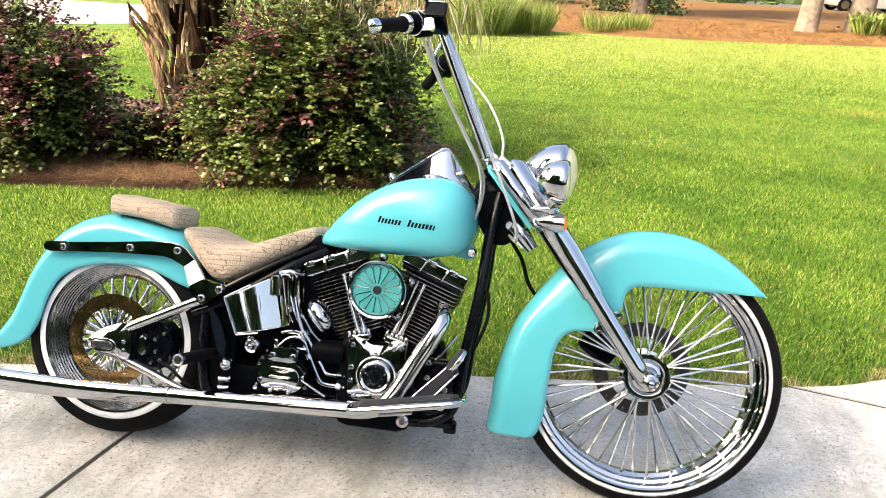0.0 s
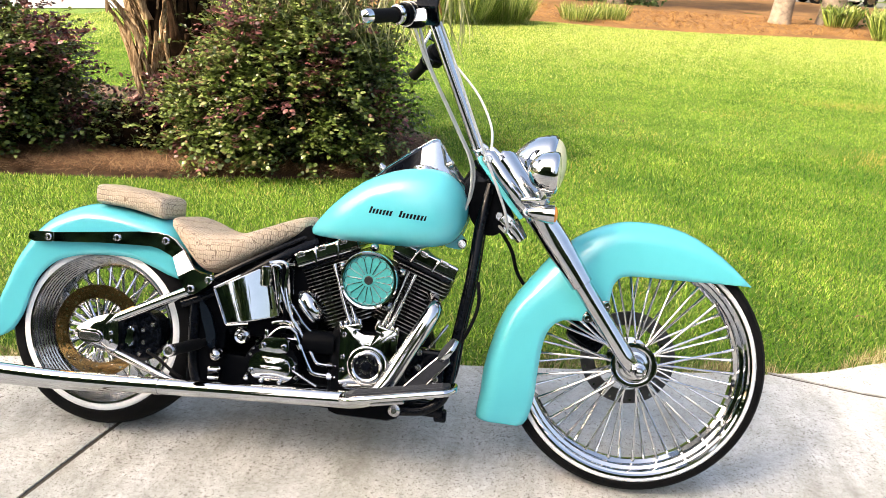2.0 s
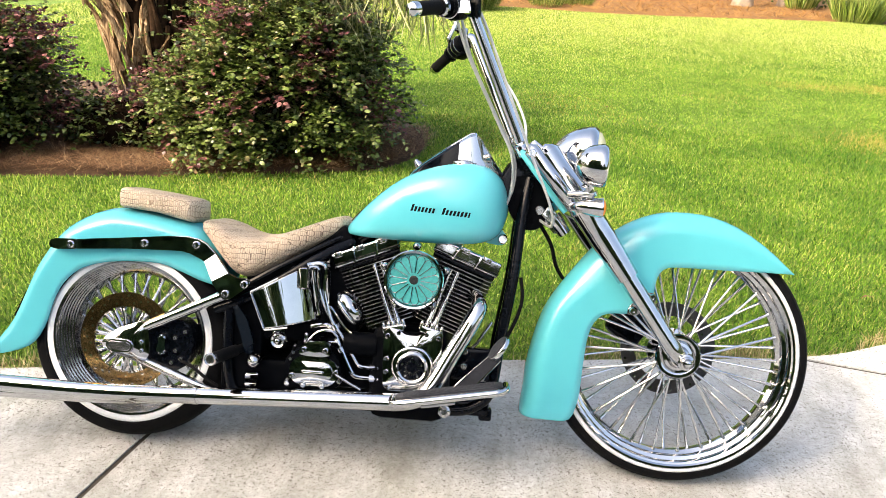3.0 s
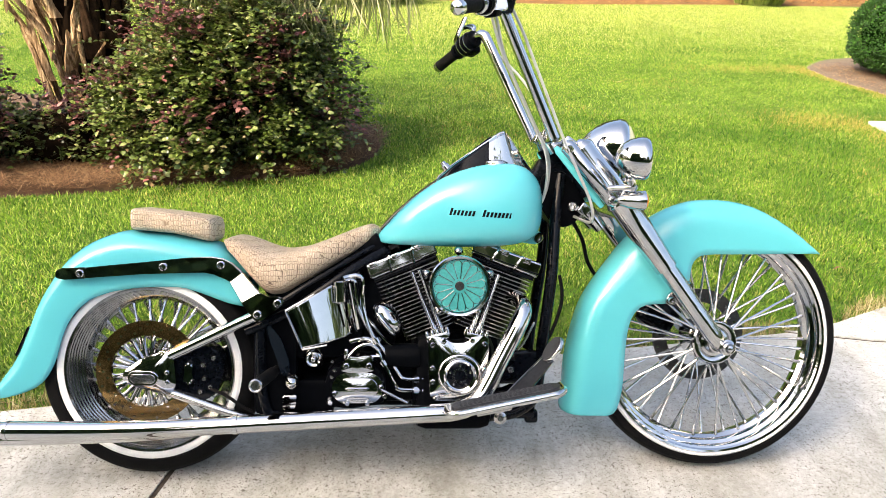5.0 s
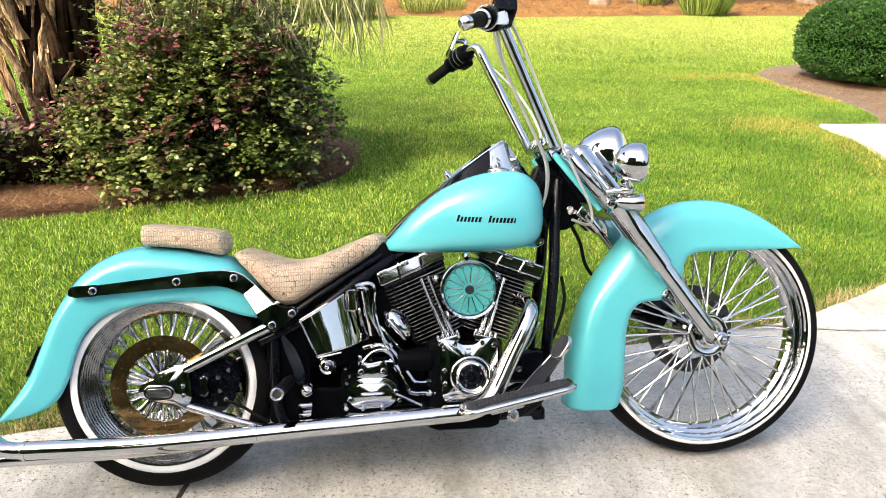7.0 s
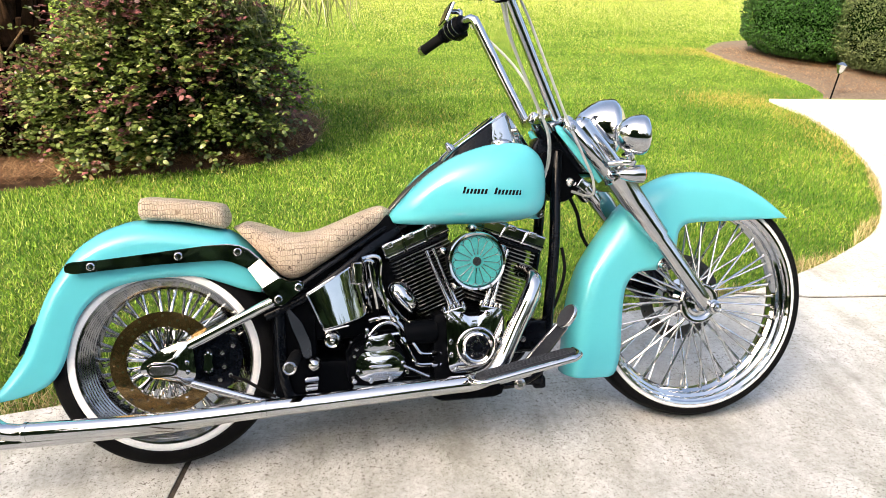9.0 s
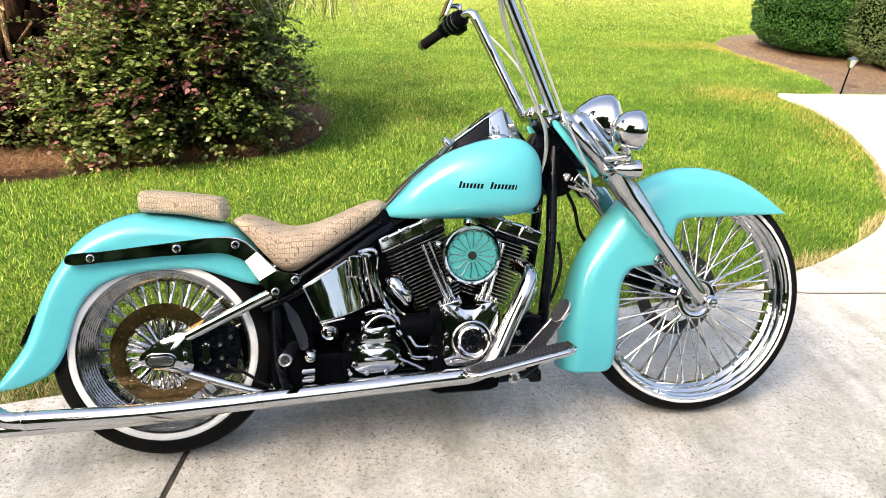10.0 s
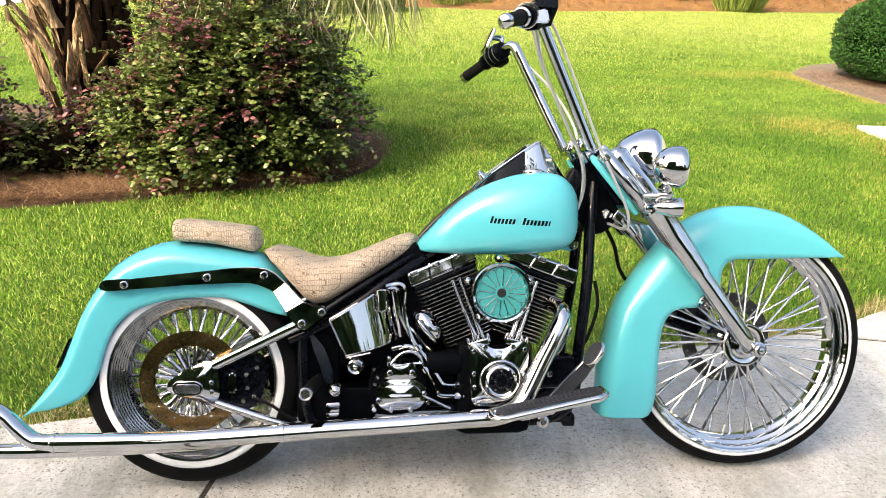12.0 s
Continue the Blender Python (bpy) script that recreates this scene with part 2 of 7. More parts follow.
CONCRETE = concrete()


def lawn_soil():
    m, nt, p = material("lawn_turf")
    v = coords(nt)
    a = ramp(nt, noise_tex(nt, v, 1.1, 5), [(0.3, (0.075, 0.150, 0.010)), (0.7, (0.150, 0.235, 0.020))])
    b = ramp(nt, noise_tex(nt, v, 70, 4, 0.75), [(0.3, (0.45, 0.45, 0.45)), (0.7, (1.15, 1.15, 1.15))])
    nt.links.new(mixc(nt, 0.9, a, b, "MULTIPLY"), p.inputs["Base Color"])
    p.inputs["Roughness"].default_value = 0.9
    bump(nt, p, noise_tex(nt, v, 60, 4), 0.8, 0.02)
    return m


TURF = lawn_soil()
STRAWBED = varied("straw_litter", (0.022, 0.011, 0.006), (0.13, 0.068, 0.033), 22, (0.85, 0.95), 0, 0.9, 120)
MULCH = varied("grey_mulch", (0.030, 0.021, 0.015), (0.185, 0.135, 0.098), 34, (0.85, 0.95), 0, 0.9, 120)
ORANGESTRAW = varied("fresh_pine_straw", (0.075, 0.034, 0.007), (0.23, 0.108, 0.024), 1.2, (0.85, 0.95), 0, 0.6, 40)


# ---- building helpers ----
def part(name, bm, mat, parent=None, label="", smooth=35, mats=()):
    me = bpy.data.meshes.new(name)
    bmesh.ops.recalc_face_normals(bm, faces=bm.faces)
    bm.to_mesh(me)
    bm.free()
    for m in (mat, *mats):
        me.materials.append(m)
    if smooth:
        me.polygons.foreach_set("use_smooth", [True] * len(me.polygons))
        me.set_sharp_from_angle(angle=radians(smooth))
    ob = new(name, me)
    ob.parent = parent
    areas = [p.area for p in me.polygons]
    if smooth and 12 < len(areas) < 4000 and max(areas) > 0.06 * sum(areas):
        # flat faces stay flat, and the bevels carry the turn
        mod = ob.modifiers.new("flat_faces", "WEIGHTED_NORMAL")
        mod.keep_sharp = True
    if label:
        tagged(ob, label)
    return ob


def spline(pts, n):
    """n points on a smooth curve through pts."""
    P = [Vector(p) for p in pts]
    out, m = [], len(P) - 1
    for i in range(n):
        s = i / (n - 1) * m
        k = min(int(s), m - 1)
        f = s - k
        a, b, c, d = P[max(k - 1, 0)], P[k], P[k + 1], P[min(k + 2, m)]
        out.append(0.5 * (2 * b + (c - a) * f + (2 * a - 5 * b + 4 * c - d) * f * f + (3 * b - a - 3 * c + d) * f ** 3))
    return out


def rings(bm, loops, cap=True, closed=True):
    vs = [[bm.verts.new(p) for p in loop] for loop in loops]
    n = len(vs[0])
    for a, b in zip(vs, vs[1:]):
        for i in range(n if closed else n - 1):
            j = (i + 1) % n
            bm.faces.new((a[i], a[j], b[j], b[i]))
    if cap:
        bm.faces.new(vs[0])
        bm.faces.new(vs[-1])
    return bm


def tube(bm, pts, r, seg=12, smooth_n=0, cap=True):
    """A round bar along pts; r is one radius or one for each point."""
    rr = list(r) if isinstance(r, (list, tuple)) else [r] * len(pts)
    if smooth_n:
        rr = [float(x) for x in np.interp(np.linspace(0, 1, smooth_n), np.linspace(0, 1, len(rr)), rr)]
        pts = spline(pts, smooth_n)
    pts = [Vector(p) for p in pts]
    t0 = (pts[1] - pts[0]).normalized()
    x = t0.orthogonal().normalized()
    loops = []
    for i, p in enumerate(pts):
        a, b = pts[max(i - 1, 0)], pts[min(i + 1, len(pts) - 1)]
        t = (b - a).normalized()
        x = (x - t * x.dot(t)).normalized()
        y = t.cross(x)
        loops.append([p + (x * math.cos(k * 2 * math.pi / seg) + y * math.sin(k * 2 * math.pi / seg)) * rr[i] for k in range(seg)])
    return rings(bm, loops, cap)


def lathe(bm, origin, axis, profile, seg=32, closed_profile=False):
    """A turned form: profile of (way along the axis, radius)."""
    o, a = Vector(origin), Vector(axis).normalized()
    x = a.orthogonal().normalized()
    y = a.cross(x)
    loops = [[o + a * h + (x * math.cos(k * 2 * math.pi / seg) + y * math.sin(k * 2 * math.pi / seg)) * max(r, 1e-4) for k in range(seg)] for h, r in profile]
    if closed_profile:
        loops.append(loops[0])
        bm2 = rings(bm, loops, False)
        bmesh.ops.remove_doubles(bm2, verts=bm2.verts, dist=1e-6)
        return bm2
    return rings(bm, loops, True)


def plate(bm, outline, v0, v1, bevel=0.0, seg=2):
    """A plate in the bike's side plane, with its outline in (u, w), from v0 to v1."""
    a = [bm.verts.new((u, v0, w)) for u, w in outline]
    b = [bm.verts.new((u, v1, w)) for u, w in outline]
    n = len(outline)
    fs = [bm.faces.new(a), bm.faces.new(b)]
    for i in range(n):
        fs.append(bm.faces.new((a[i], a[(i + 1) % n], b[(i + 1) % n], b[i])))
    if bevel:
        es = {e for f in fs[:2] for e in f.edges}
        bmesh.ops.bevel(bm, geom=list(es), offset=bevel, segments=seg, affect="EDGES", profile=0.5)
    return bm


def pillow(bm, outline, v0, v1, swell, n=7):
    """A cover with its outline in (u, w): a rim from v0 to v1, then a softly swelling face."""
    cu, cw = sum(p[0] for p in outline) / len(outline), sum(p[1] for p in outline) / len(outline)
    d = 1 if v1 > v0 else -1
    loops = [[(u, v0, w) for u, w in outline], [(u, v1 - d * 0.003, w) for u, w in outline]]
    for k in range(n):
        f = k / (n - 1)
        g = 0.985 - 0.90 * f
        loops.append([(cu + (u - cu) * g, v1 + d * swell * math.sin(f * math.pi / 2), cw + (w - cw) * g) for u, w in outline])
    return rings(bm, loops)


def box(bm, c, size, bevel=0.0, m=None, seg=2):
    r = bmesh.ops.create_cube(bm, size=1.0)
    for v in r["verts"]:
        v.co = Vector((v.co.x * size[0], v.co.y * size[1], v.co.z * size[2]))
    vs = r["verts"]
    if bevel:
        es = list({e for v in vs for e in v.link_edges})
        g = bmesh.ops.bevel(bm, geom=es, offset=bevel, segments=seg, affect="EDGES", profile=0.5)
        vs = list({v for f in g["faces"] for v in f.verts} | {v for v in vs if v.is_valid})
    mm = Matrix.Translation(c) @ (m.to_4x4() if m else Matrix())
    bmesh.ops.transform(bm, matrix=mm, verts=vs)
    return bm


def ellipsoid(bm, c, size, m=None, seg=20):
    r = bmesh.ops.create_uvsphere(bm, u_segments=seg, v_segments=seg // 2 + 2, radius=1.0)
    mm = Matrix.Translation(c) @ (m.to_4x4() if m else Matrix()) @ Matrix.Diagonal((*size, 1))
    bmesh.ops.transform(bm, matrix=mm, verts=r["verts"])
    return bm


def rounded(outline, r, n=4):
    """An outline with its corners rounded."""
    out, m = [], len(outline)
    for i in range(m):
        p, a, b = Vector(outline[i]), Vector(outline[i - 1]), Vector(outline[(i + 1) % m])
        da, db = (a - p), (b - p)
        k = min(r, da.length * 0.45, db.length * 0.45)
        s, e = p + da.normalized() * k, p + db.normalized() * k
        for j in range(n + 1):
            f = j / n
            out.append(tuple(s * (1 - f) ** 2 + p * 2 * f * (1 - f) + e * f * f))
    return out


def bolt(name, c, axis, r, h, parent, mat=None):
    bm = bmesh.new()
    lathe(bm, c, axis, [(-0.004, r), (h * 0.6, r), (h, r * 0.75), (h, r * 0.45), (h * 0.5, r * 0.4)], 12)
    return part(name, bm, mat or CHROME, parent)


def loose(name, verts, faces, mat, parent=None):
    """One mesh from many loose pieces."""
    me = bpy.data.meshes.new(name)
    k = faces.shape[1]
    me.vertices.add(len(verts))
    me.vertices.foreach_set("co", np.ascontiguousarray(verts, dtype=np.float32).ravel())
    me.loops.add(faces.size)
    me.loops.foreach_set("vertex_index", np.ascontiguousarray(faces, dtype=np.int32).ravel())
    me.polygons.add(len(faces))
    me.polygons.foreach_set("loop_start", np.arange(0, faces.size, k, dtype=np.int32))
    me.update(calc_edges=True)
    me.materials.append(mat)
    ob = new(name, me)
    ob.parent = parent
    return ob


def leaf_cloud(name, pos, along, size, width, mat, parent, rng, droop=0.25, face=None):
    """Small folded leaves at pos that point along, each of two quads."""
    n = len(pos)
    d = along / (np.linalg.norm(along, axis=1, keepdims=True) + 1e-9)
    r = rng.normal(size=(n, 3)) if face is None else face
    s = np.cross(d, r)
    s /= np.linalg.norm(s, axis=1, keepdims=True) + 1e-9
    L = (size * rng.uniform(0.65, 1.3, n))[:, None]
    W = L * width
    up = np.cross(s, d)
    tip = pos + d * L - up * L * droop * rng.uniform(0, 1, n)[:, None]
    lo, hi = pos + d * L * 0.30 + up * L * 0.06, pos + d * L * 0.70 + up * L * 0.05
    v = np.stack([pos, lo + s * W * 0.46, hi + s * W * 0.44, tip, hi - s * W * 0.44, lo - s * W * 0.46], axis=1).reshape(-1, 3)
    i = np.arange(n)[:, None] * 6
    f = np.concatenate([i + np.array([t]) for t in ((0, 1, 5), (1, 2, 5), (2, 4, 5), (2, 3, 4))], axis=1).reshape(-1, 3)
    return loose(name, v, f, mat, parent)


# ---- ground, driveway, beds ----
EDGE = [(-14.097, -1.598), (-9.065, -0.894), (-4.032, -0.239), (-2.019, 0.063), (-0.610, 0.294), (0.900, 0.566), (2.380, 0.807), (2.853, 0.978), (3.275, 1.190), (3.748, 1.502),
        (4.282, 2.096), (4.584, 2.559), (4.846, 3.082), (5.027, 3.535), (5.188, 4.139), (5.248, 4.823)]
BED_LEFT = [(-7.052, 1.925), (-3.428, 2.176), (-2.341, 2.388), (-1.214, 2.599), (-0.761, 2.770), (-0.308, 2.871), (0.216, 3.042), (0.497, 3.334), (0.618, 3.787), (0.497, 4.441), (0.095, 4.944), (-0.610, 5.246), (-2.019, 5.448), (-7.052, 5.649)]
BED_RIGHT = [(5.973, 4.944), (6.154, 5.196), (6.275, 5.598), (6.315, 6.001), (6.295, 6.454), (6.235, 6.957), (6.255, 7.461), (6.537, 8.366), (8.046, 9.272), (13.079, 9.574), (13.079, 4.995)]
BED_FAR = [(-7, 17.3), (0.5, 17.6), (4.2, 17.2), (9.3, 18.3), (16, 19.5), (30, 22), (26, 34), (12, 43), (4, 43), (-7, 30)]


def smoothed(outline, n=90):
    return [(p.x, p.y) for p in spline([(x, y, 0) for x, y in outline] + [(*outline[0], 0)], n)][:-1]


BED_LEFT, BED_RIGHT, BED_FAR = smoothed(BED_LEFT), smoothed(BED_RIGHT), smoothed(BED_FAR)


def sheet(name, outline, z, mat, thick=0.0, label="", parent=None):
    bm = bmesh.new()
    vs = [bm.verts.new((x, y, z)) for x, y in outline]
    f = bm.faces.new(vs)
    if thick:
        g = bmesh.ops.extrude_face_region(bm, geom=[f])
        bmesh.ops.translate(bm, verts=[v for v in g["geom"] if isinstance(v, bmesh.types.BMVert)], vec=(0, 0, -thick))
    return part(name, bm, mat, parent, label, 0)


def inside(poly, x, y):
    hit = np.zeros(len(x), bool)
    for (x0, y0), (x1, y1) in zip(poly, poly[1:] + poly[:1]):
        c = ((y0 > y) != (y1 > y)) & (x < (x1 - x0) * (y - y0) / (y1 - y0 + 1e-12) + x0)
        hit ^= c
    return hit


ground = sheet("ground", [(-900, -900), (900, -900), (900, 900), (-900, 900)], -0.034, TURF)
tagged(ground, "wide green lawn turf reaching to the trees", "lawn", kind="structure")

EDGE_S = [(p.x, p.y) for p in spline([(x, y, 0) for x, y in EDGE], 70)]
ex, ey = [p[0] for p in EDGE_S], [p[1] for p in EDGE_S]


def edge_y(x):
    return float(np.interp(x, ex, ey))


def joint_x(y):
    return 0.055 + 0.22 * y


GAP = 0.010
driveway = tagged(new("driveway"), "pale grey weathered concrete driveway with scored joints", "driveway", kind="structure")
ja, jb = joint_x(0.40), joint_x(-12)
left_slab = [(x, y) for x, y in EDGE_S if x < ja - GAP] + [(ja - GAP, edge_y(ja)), (jb - GAP, -12), (-14, -12)]
JR = [(2.410, 0.817), (2.762, 0.737), (3.114, 0.707), (5.027, 0.536), (13.079, -0.189)]
mid_slab = ([(ja + GAP, edge_y(ja))] + [(x, y) for x, y in EDGE_S if ja + GAP < x < 2.39] + [(x, y - GAP) for x, y in JR] + [(13, -12), (jb + GAP, -12)])
far_slab = [(x, y) for x, y in EDGE_S if x > 2.42] + [(6.0, 4.78), (13, 4.6)] + [(x, y + GAP) for x, y in reversed(JR)]
for o in (left_slab, mid_slab, far_slab):
    sheet("slab", o, 0.0, CONCRETE, 0.12, parent=driveway)
sheet("joint_filler", [(ja - 0.03, 0.36), (ja + 0.03, 0.36), (jb + 0.03, -12), (jb - 0.03, -12)], -0.006, SOIL, parent=driveway)
sheet("joint_filler", [(x, y + 0.025) for x, y in JR] + [(x, y - 0.025) for x, y in reversed(JR)], -0.006, SOIL, parent=driveway)

rng = np.random.default_rng(7)


def mound(name, outline, mat, z0, lift, label):
    """A gently heaped bed with an uneven surface, over the outline."""
    o = outline
    c = Vector((sum(p[0] for p in o) / len(o), sum(p[1] for p in o) / len(o)))
    bm = bmesh.new()
    loops = []
    for k in range(13):
        f = k / 12
        loop = []
        for x, y in o:
            q = Vector((x, y)).lerp(c, f * 0.98)
            z = z0 + lift * min(1, f * 9) + 0.018 * noise.noise(Vector((q.x * 4, q.y * 4, 1))) * min(1, f * 8)
            loop.append((q.x, q.y, z))
        loops.append(loop)
    rings(bm, loops, False)
    ob = part(name, bm, mat, None, "", 60)
    return tagged(ob, label, "mulch bed", kind="structure")


mound("mulch_bed", BED_LEFT, STRAWBED, -0.04, 0.05, "brown pine straw bed under the purple shrubs")
mound("mulch_bed", BED_RIGHT, MULCH, -0.04, 0.05, "brown mulch bed under the clipped box hedges")
mound("straw_bed", BED_FAR, ORANGESTRAW, -0.04, 0.06, "orange pine straw bed beneath the pines")
road = sheet("road", [(-60, 40), (-12, 43.5), (10, 44.5), (14, 38.5), (80, 37), (80, 47), (-60, 47.5)], -0.02, ROADMAT)
tagged(road, "grey asphalt road beyond the trees", "road", kind="structure")
lane = sheet("side_road", [(-60, 11.0), (-9.3, 12.0), (-7.6, 13.6), (-7.6, 18.5), (-60, 20)], -0.02, CONCRETE)
tagged(lane, "pale concrete side road past the lawn", "road", kind="structure")


def blades(name, x0, x1, y0, y1, per_m2, length, width, mat, zbase, keep, lean=0.5, flat=False, upright=0.05, label="", cat="", parent=None):
    n = int((x1 - x0) * (y1 - y0) * per_m2)
    x, y = rng.uniform(x0, x1, n), rng.uniform(y0, y1, n)
    k = keep(x, y)
    x, y = x[k], y[k]
    n = len(x)
    a = rng.uniform(0, 2 * np.pi, n)
    L = length * rng.uniform(0.55, 1.25, n)
    tilt = rng.uniform(upright, lean, n) if not flat else rng.uniform(1.15, 1.5, n)
    face = a + rng.normal(np.pi / 2, 0.5, n)
    dx, dy = np.cos(face) * width / 2, np.sin(face) * width / 2
    tx, ty, tz = np.sin(tilt) * np.cos(a) * L, np.sin(tilt) * np.sin(a) * L, np.cos(tilt) * L
    z = np.full(n, zbase) + (rng.uniform(0, 0.045, n) if flat else 0)
    v = np.stack([np.stack([x - dx, y - dy, z], 1), np.stack([x + dx, y + dy, z], 1), np.stack([x + tx, y + ty, z + tz], 1)], 1).reshape(-1, 3)
    ob = loose(name, v, np.arange(3 * n).reshape(-1, 3), mat, parent)
    return tagged(ob, label, cat, kind="stuff")


def on_lawn(x, y):
    return (y > np.interp(x, ex, ey) + 0.005) & ((x < 5.2) | (y > 4.83)) & ~inside(BED_LEFT, x, y) & ~inside(BED_RIGHT, x, y) & ~inside(BED_FAR, x, y)


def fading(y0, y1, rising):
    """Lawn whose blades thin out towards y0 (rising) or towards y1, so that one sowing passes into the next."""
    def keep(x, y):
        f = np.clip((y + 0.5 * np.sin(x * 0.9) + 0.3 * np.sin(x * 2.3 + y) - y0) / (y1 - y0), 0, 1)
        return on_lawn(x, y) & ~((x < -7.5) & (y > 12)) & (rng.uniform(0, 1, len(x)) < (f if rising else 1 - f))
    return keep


LAWN = "short green lawn grass with yellowed blades"
blades("grass", -8.5, -3.6, -1.2, 5, 3000, 0.034, 0.010, GRASS, -0.030, on_lawn, 1.35, upright=0.3, label=LAWN, cat="grass")
blades("grass", -3.6, 5.8, -0.2, 5, 12500, 0.031, 0.0060, GRASS, -0.029, on_lawn, 1.40, upright=0.25, label=LAWN, cat="grass")
blades("grass", -5.5, 10.5, 5, 13.5, 8200, 0.027, 0.0052, GRASS, -0.028, fading(9.0, 13.0, False), 1.35, upright=0.3, label=LAWN, cat="grass")
blades("grass", -13, 17, 8.4, 18.5, 2100, 0.034, 0.010, GRASS, -0.032, fading(8.5, 12.5, True), 1.2, label=LAWN, cat="grass")
blades("thatch", -4.5, 5.3, -0.5, 4.9, 9000, 0.06, 0.004, THATCH, -0.02, lambda x, y: (y > np.interp(x, ex, ey) - 0.01) & (y < np.interp(x, ex, ey) + 0.06 + 0.05 * np.sin(x * 9)) & (x < 5.2), 1.3, label="dry brown grass thatch along the concrete edge", cat="grass")
blades("pine_straw", -4, 0.8, 2.0, 4.2, 9000, 0.15, 0.0034, STRAW, 0.004, lambda x, y: inside(BED_LEFT, x, y), flat=True, label="fallen brown pine needles over the bed", cat="pine straw")
blades("pine_straw", 5.7, 8, 4.9, 8, 1700, 0.08, 0.004, STRAW, 0.010, lambda x, y: inside(BED_RIGHT, x, y), flat=True, label="fallen brown pine needles over the bed", cat="pine straw")


def dry_patch(x, y):
    """Share of dried blades: a patch at the corner of the path, a strip along its edge, worn spots in the lawn."""
    corner = np.exp(-((x - 4.78) / 0.42) ** 2 - ((y - 4.85) / 0.32) ** 2)
    edge = 0.6 * np.exp(-((x - np.interp(y, [2.6, 3.1, 3.7, 4.3, 4.8], [4.55, 4.80, 4.95, 5.05, 5.10])) / 0.16) ** 2) * ((y > 2.7) & (y < 4.9))
    bed = 0.9 * np.exp(-((x - np.interp(y, [5.0, 5.5, 6.5, 7.4], [6.0, 6.22, 6.27, 6.16])) / 0.13) ** 2) * (y > 6.0) * (y < 8.2)
    back = 0.45 * np.exp(-((x - 5.6) / 0.8) ** 2 - ((y - 7.85) / 0.28) ** 2)
    spots = 0.08 * ((np.sin(x * 1.9 + 1.3 * np.sin(y * 1.3)) * np.sin(y * 1.7 + x * 0.6)) > 0.45) * (y < 7)
    return on_lawn(x, y) & (rng.uniform(0, 1, len(x)) < corner + edge + bed + back + spots)


blades("dry_grass", -3, 6.6, 0.3, 8.4, 5200, 0.036, 0.0056, DRYGRASS, -0.024, dry_patch, 1.35, upright=0.3, label="dried straw-coloured grass by the path and in worn spots", cat="grass")
# painted sunlight: bright blades, denser to the left on the near lawn
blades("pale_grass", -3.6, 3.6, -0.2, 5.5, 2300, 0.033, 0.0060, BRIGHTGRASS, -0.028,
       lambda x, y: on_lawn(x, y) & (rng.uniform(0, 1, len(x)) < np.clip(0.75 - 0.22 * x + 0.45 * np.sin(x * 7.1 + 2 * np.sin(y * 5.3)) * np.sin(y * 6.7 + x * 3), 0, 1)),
       1.25, upright=0.25, label="pale blades among the lawn grass, sunlight put into their colour", cat="grass")
blades("pale_grass", -5.5, 9.5, 5.5, 13.0, 1500, 0.030, 0.0054, BRIGHTGRASS, -0.030, fading(9.5, 13.0, False), 1.45, upright=0.4, label="pale blades among the lawn grass, sunlight put into their colour", cat="grass")
# pale blades thicken with distance to paint the sunlit far lawn
blades("pale_grass", -13, 17, 7.5, 18.5, 1700, 0.036, 0.010, PALEGRASS, -0.032, fading(7.5, 13.5, True), 1.2, label="pale blades among the lawn grass, sunlight put into their colour", cat="grass")
blades("fresh_straw", -6, 22, 17.3, 24, 60, 0.34, 0.022, FRESH, 0.01, lambda x, y: inside(BED_FAR, x, y), flat=True, label="loose orange pine needles over the far bed", cat="pine straw")
# a few fallen leaves and straws on the lawn
fr = np.random.default_rng(31)
fp = np.stack([fr.uniform(-3, 6, 16), fr.uniform(1.3, 9, 16), np.full(16, 0.002)], 1)
fp = fp[on_lawn(fp[:, 0], fp[:, 1])]
tagged(leaf_cloud("fallen_leaves", fp, fr.normal(size=fp.shape) * np.array([1, 1, 0.15]), 0.055, 0.5, STRAW, None, fr, 0.3, np.array([0, 0, 1.0]) + fr.normal(size=fp.shape) * 0.2), "dry brown leaves scattered on the lawn", "leaves", kind="stuff")


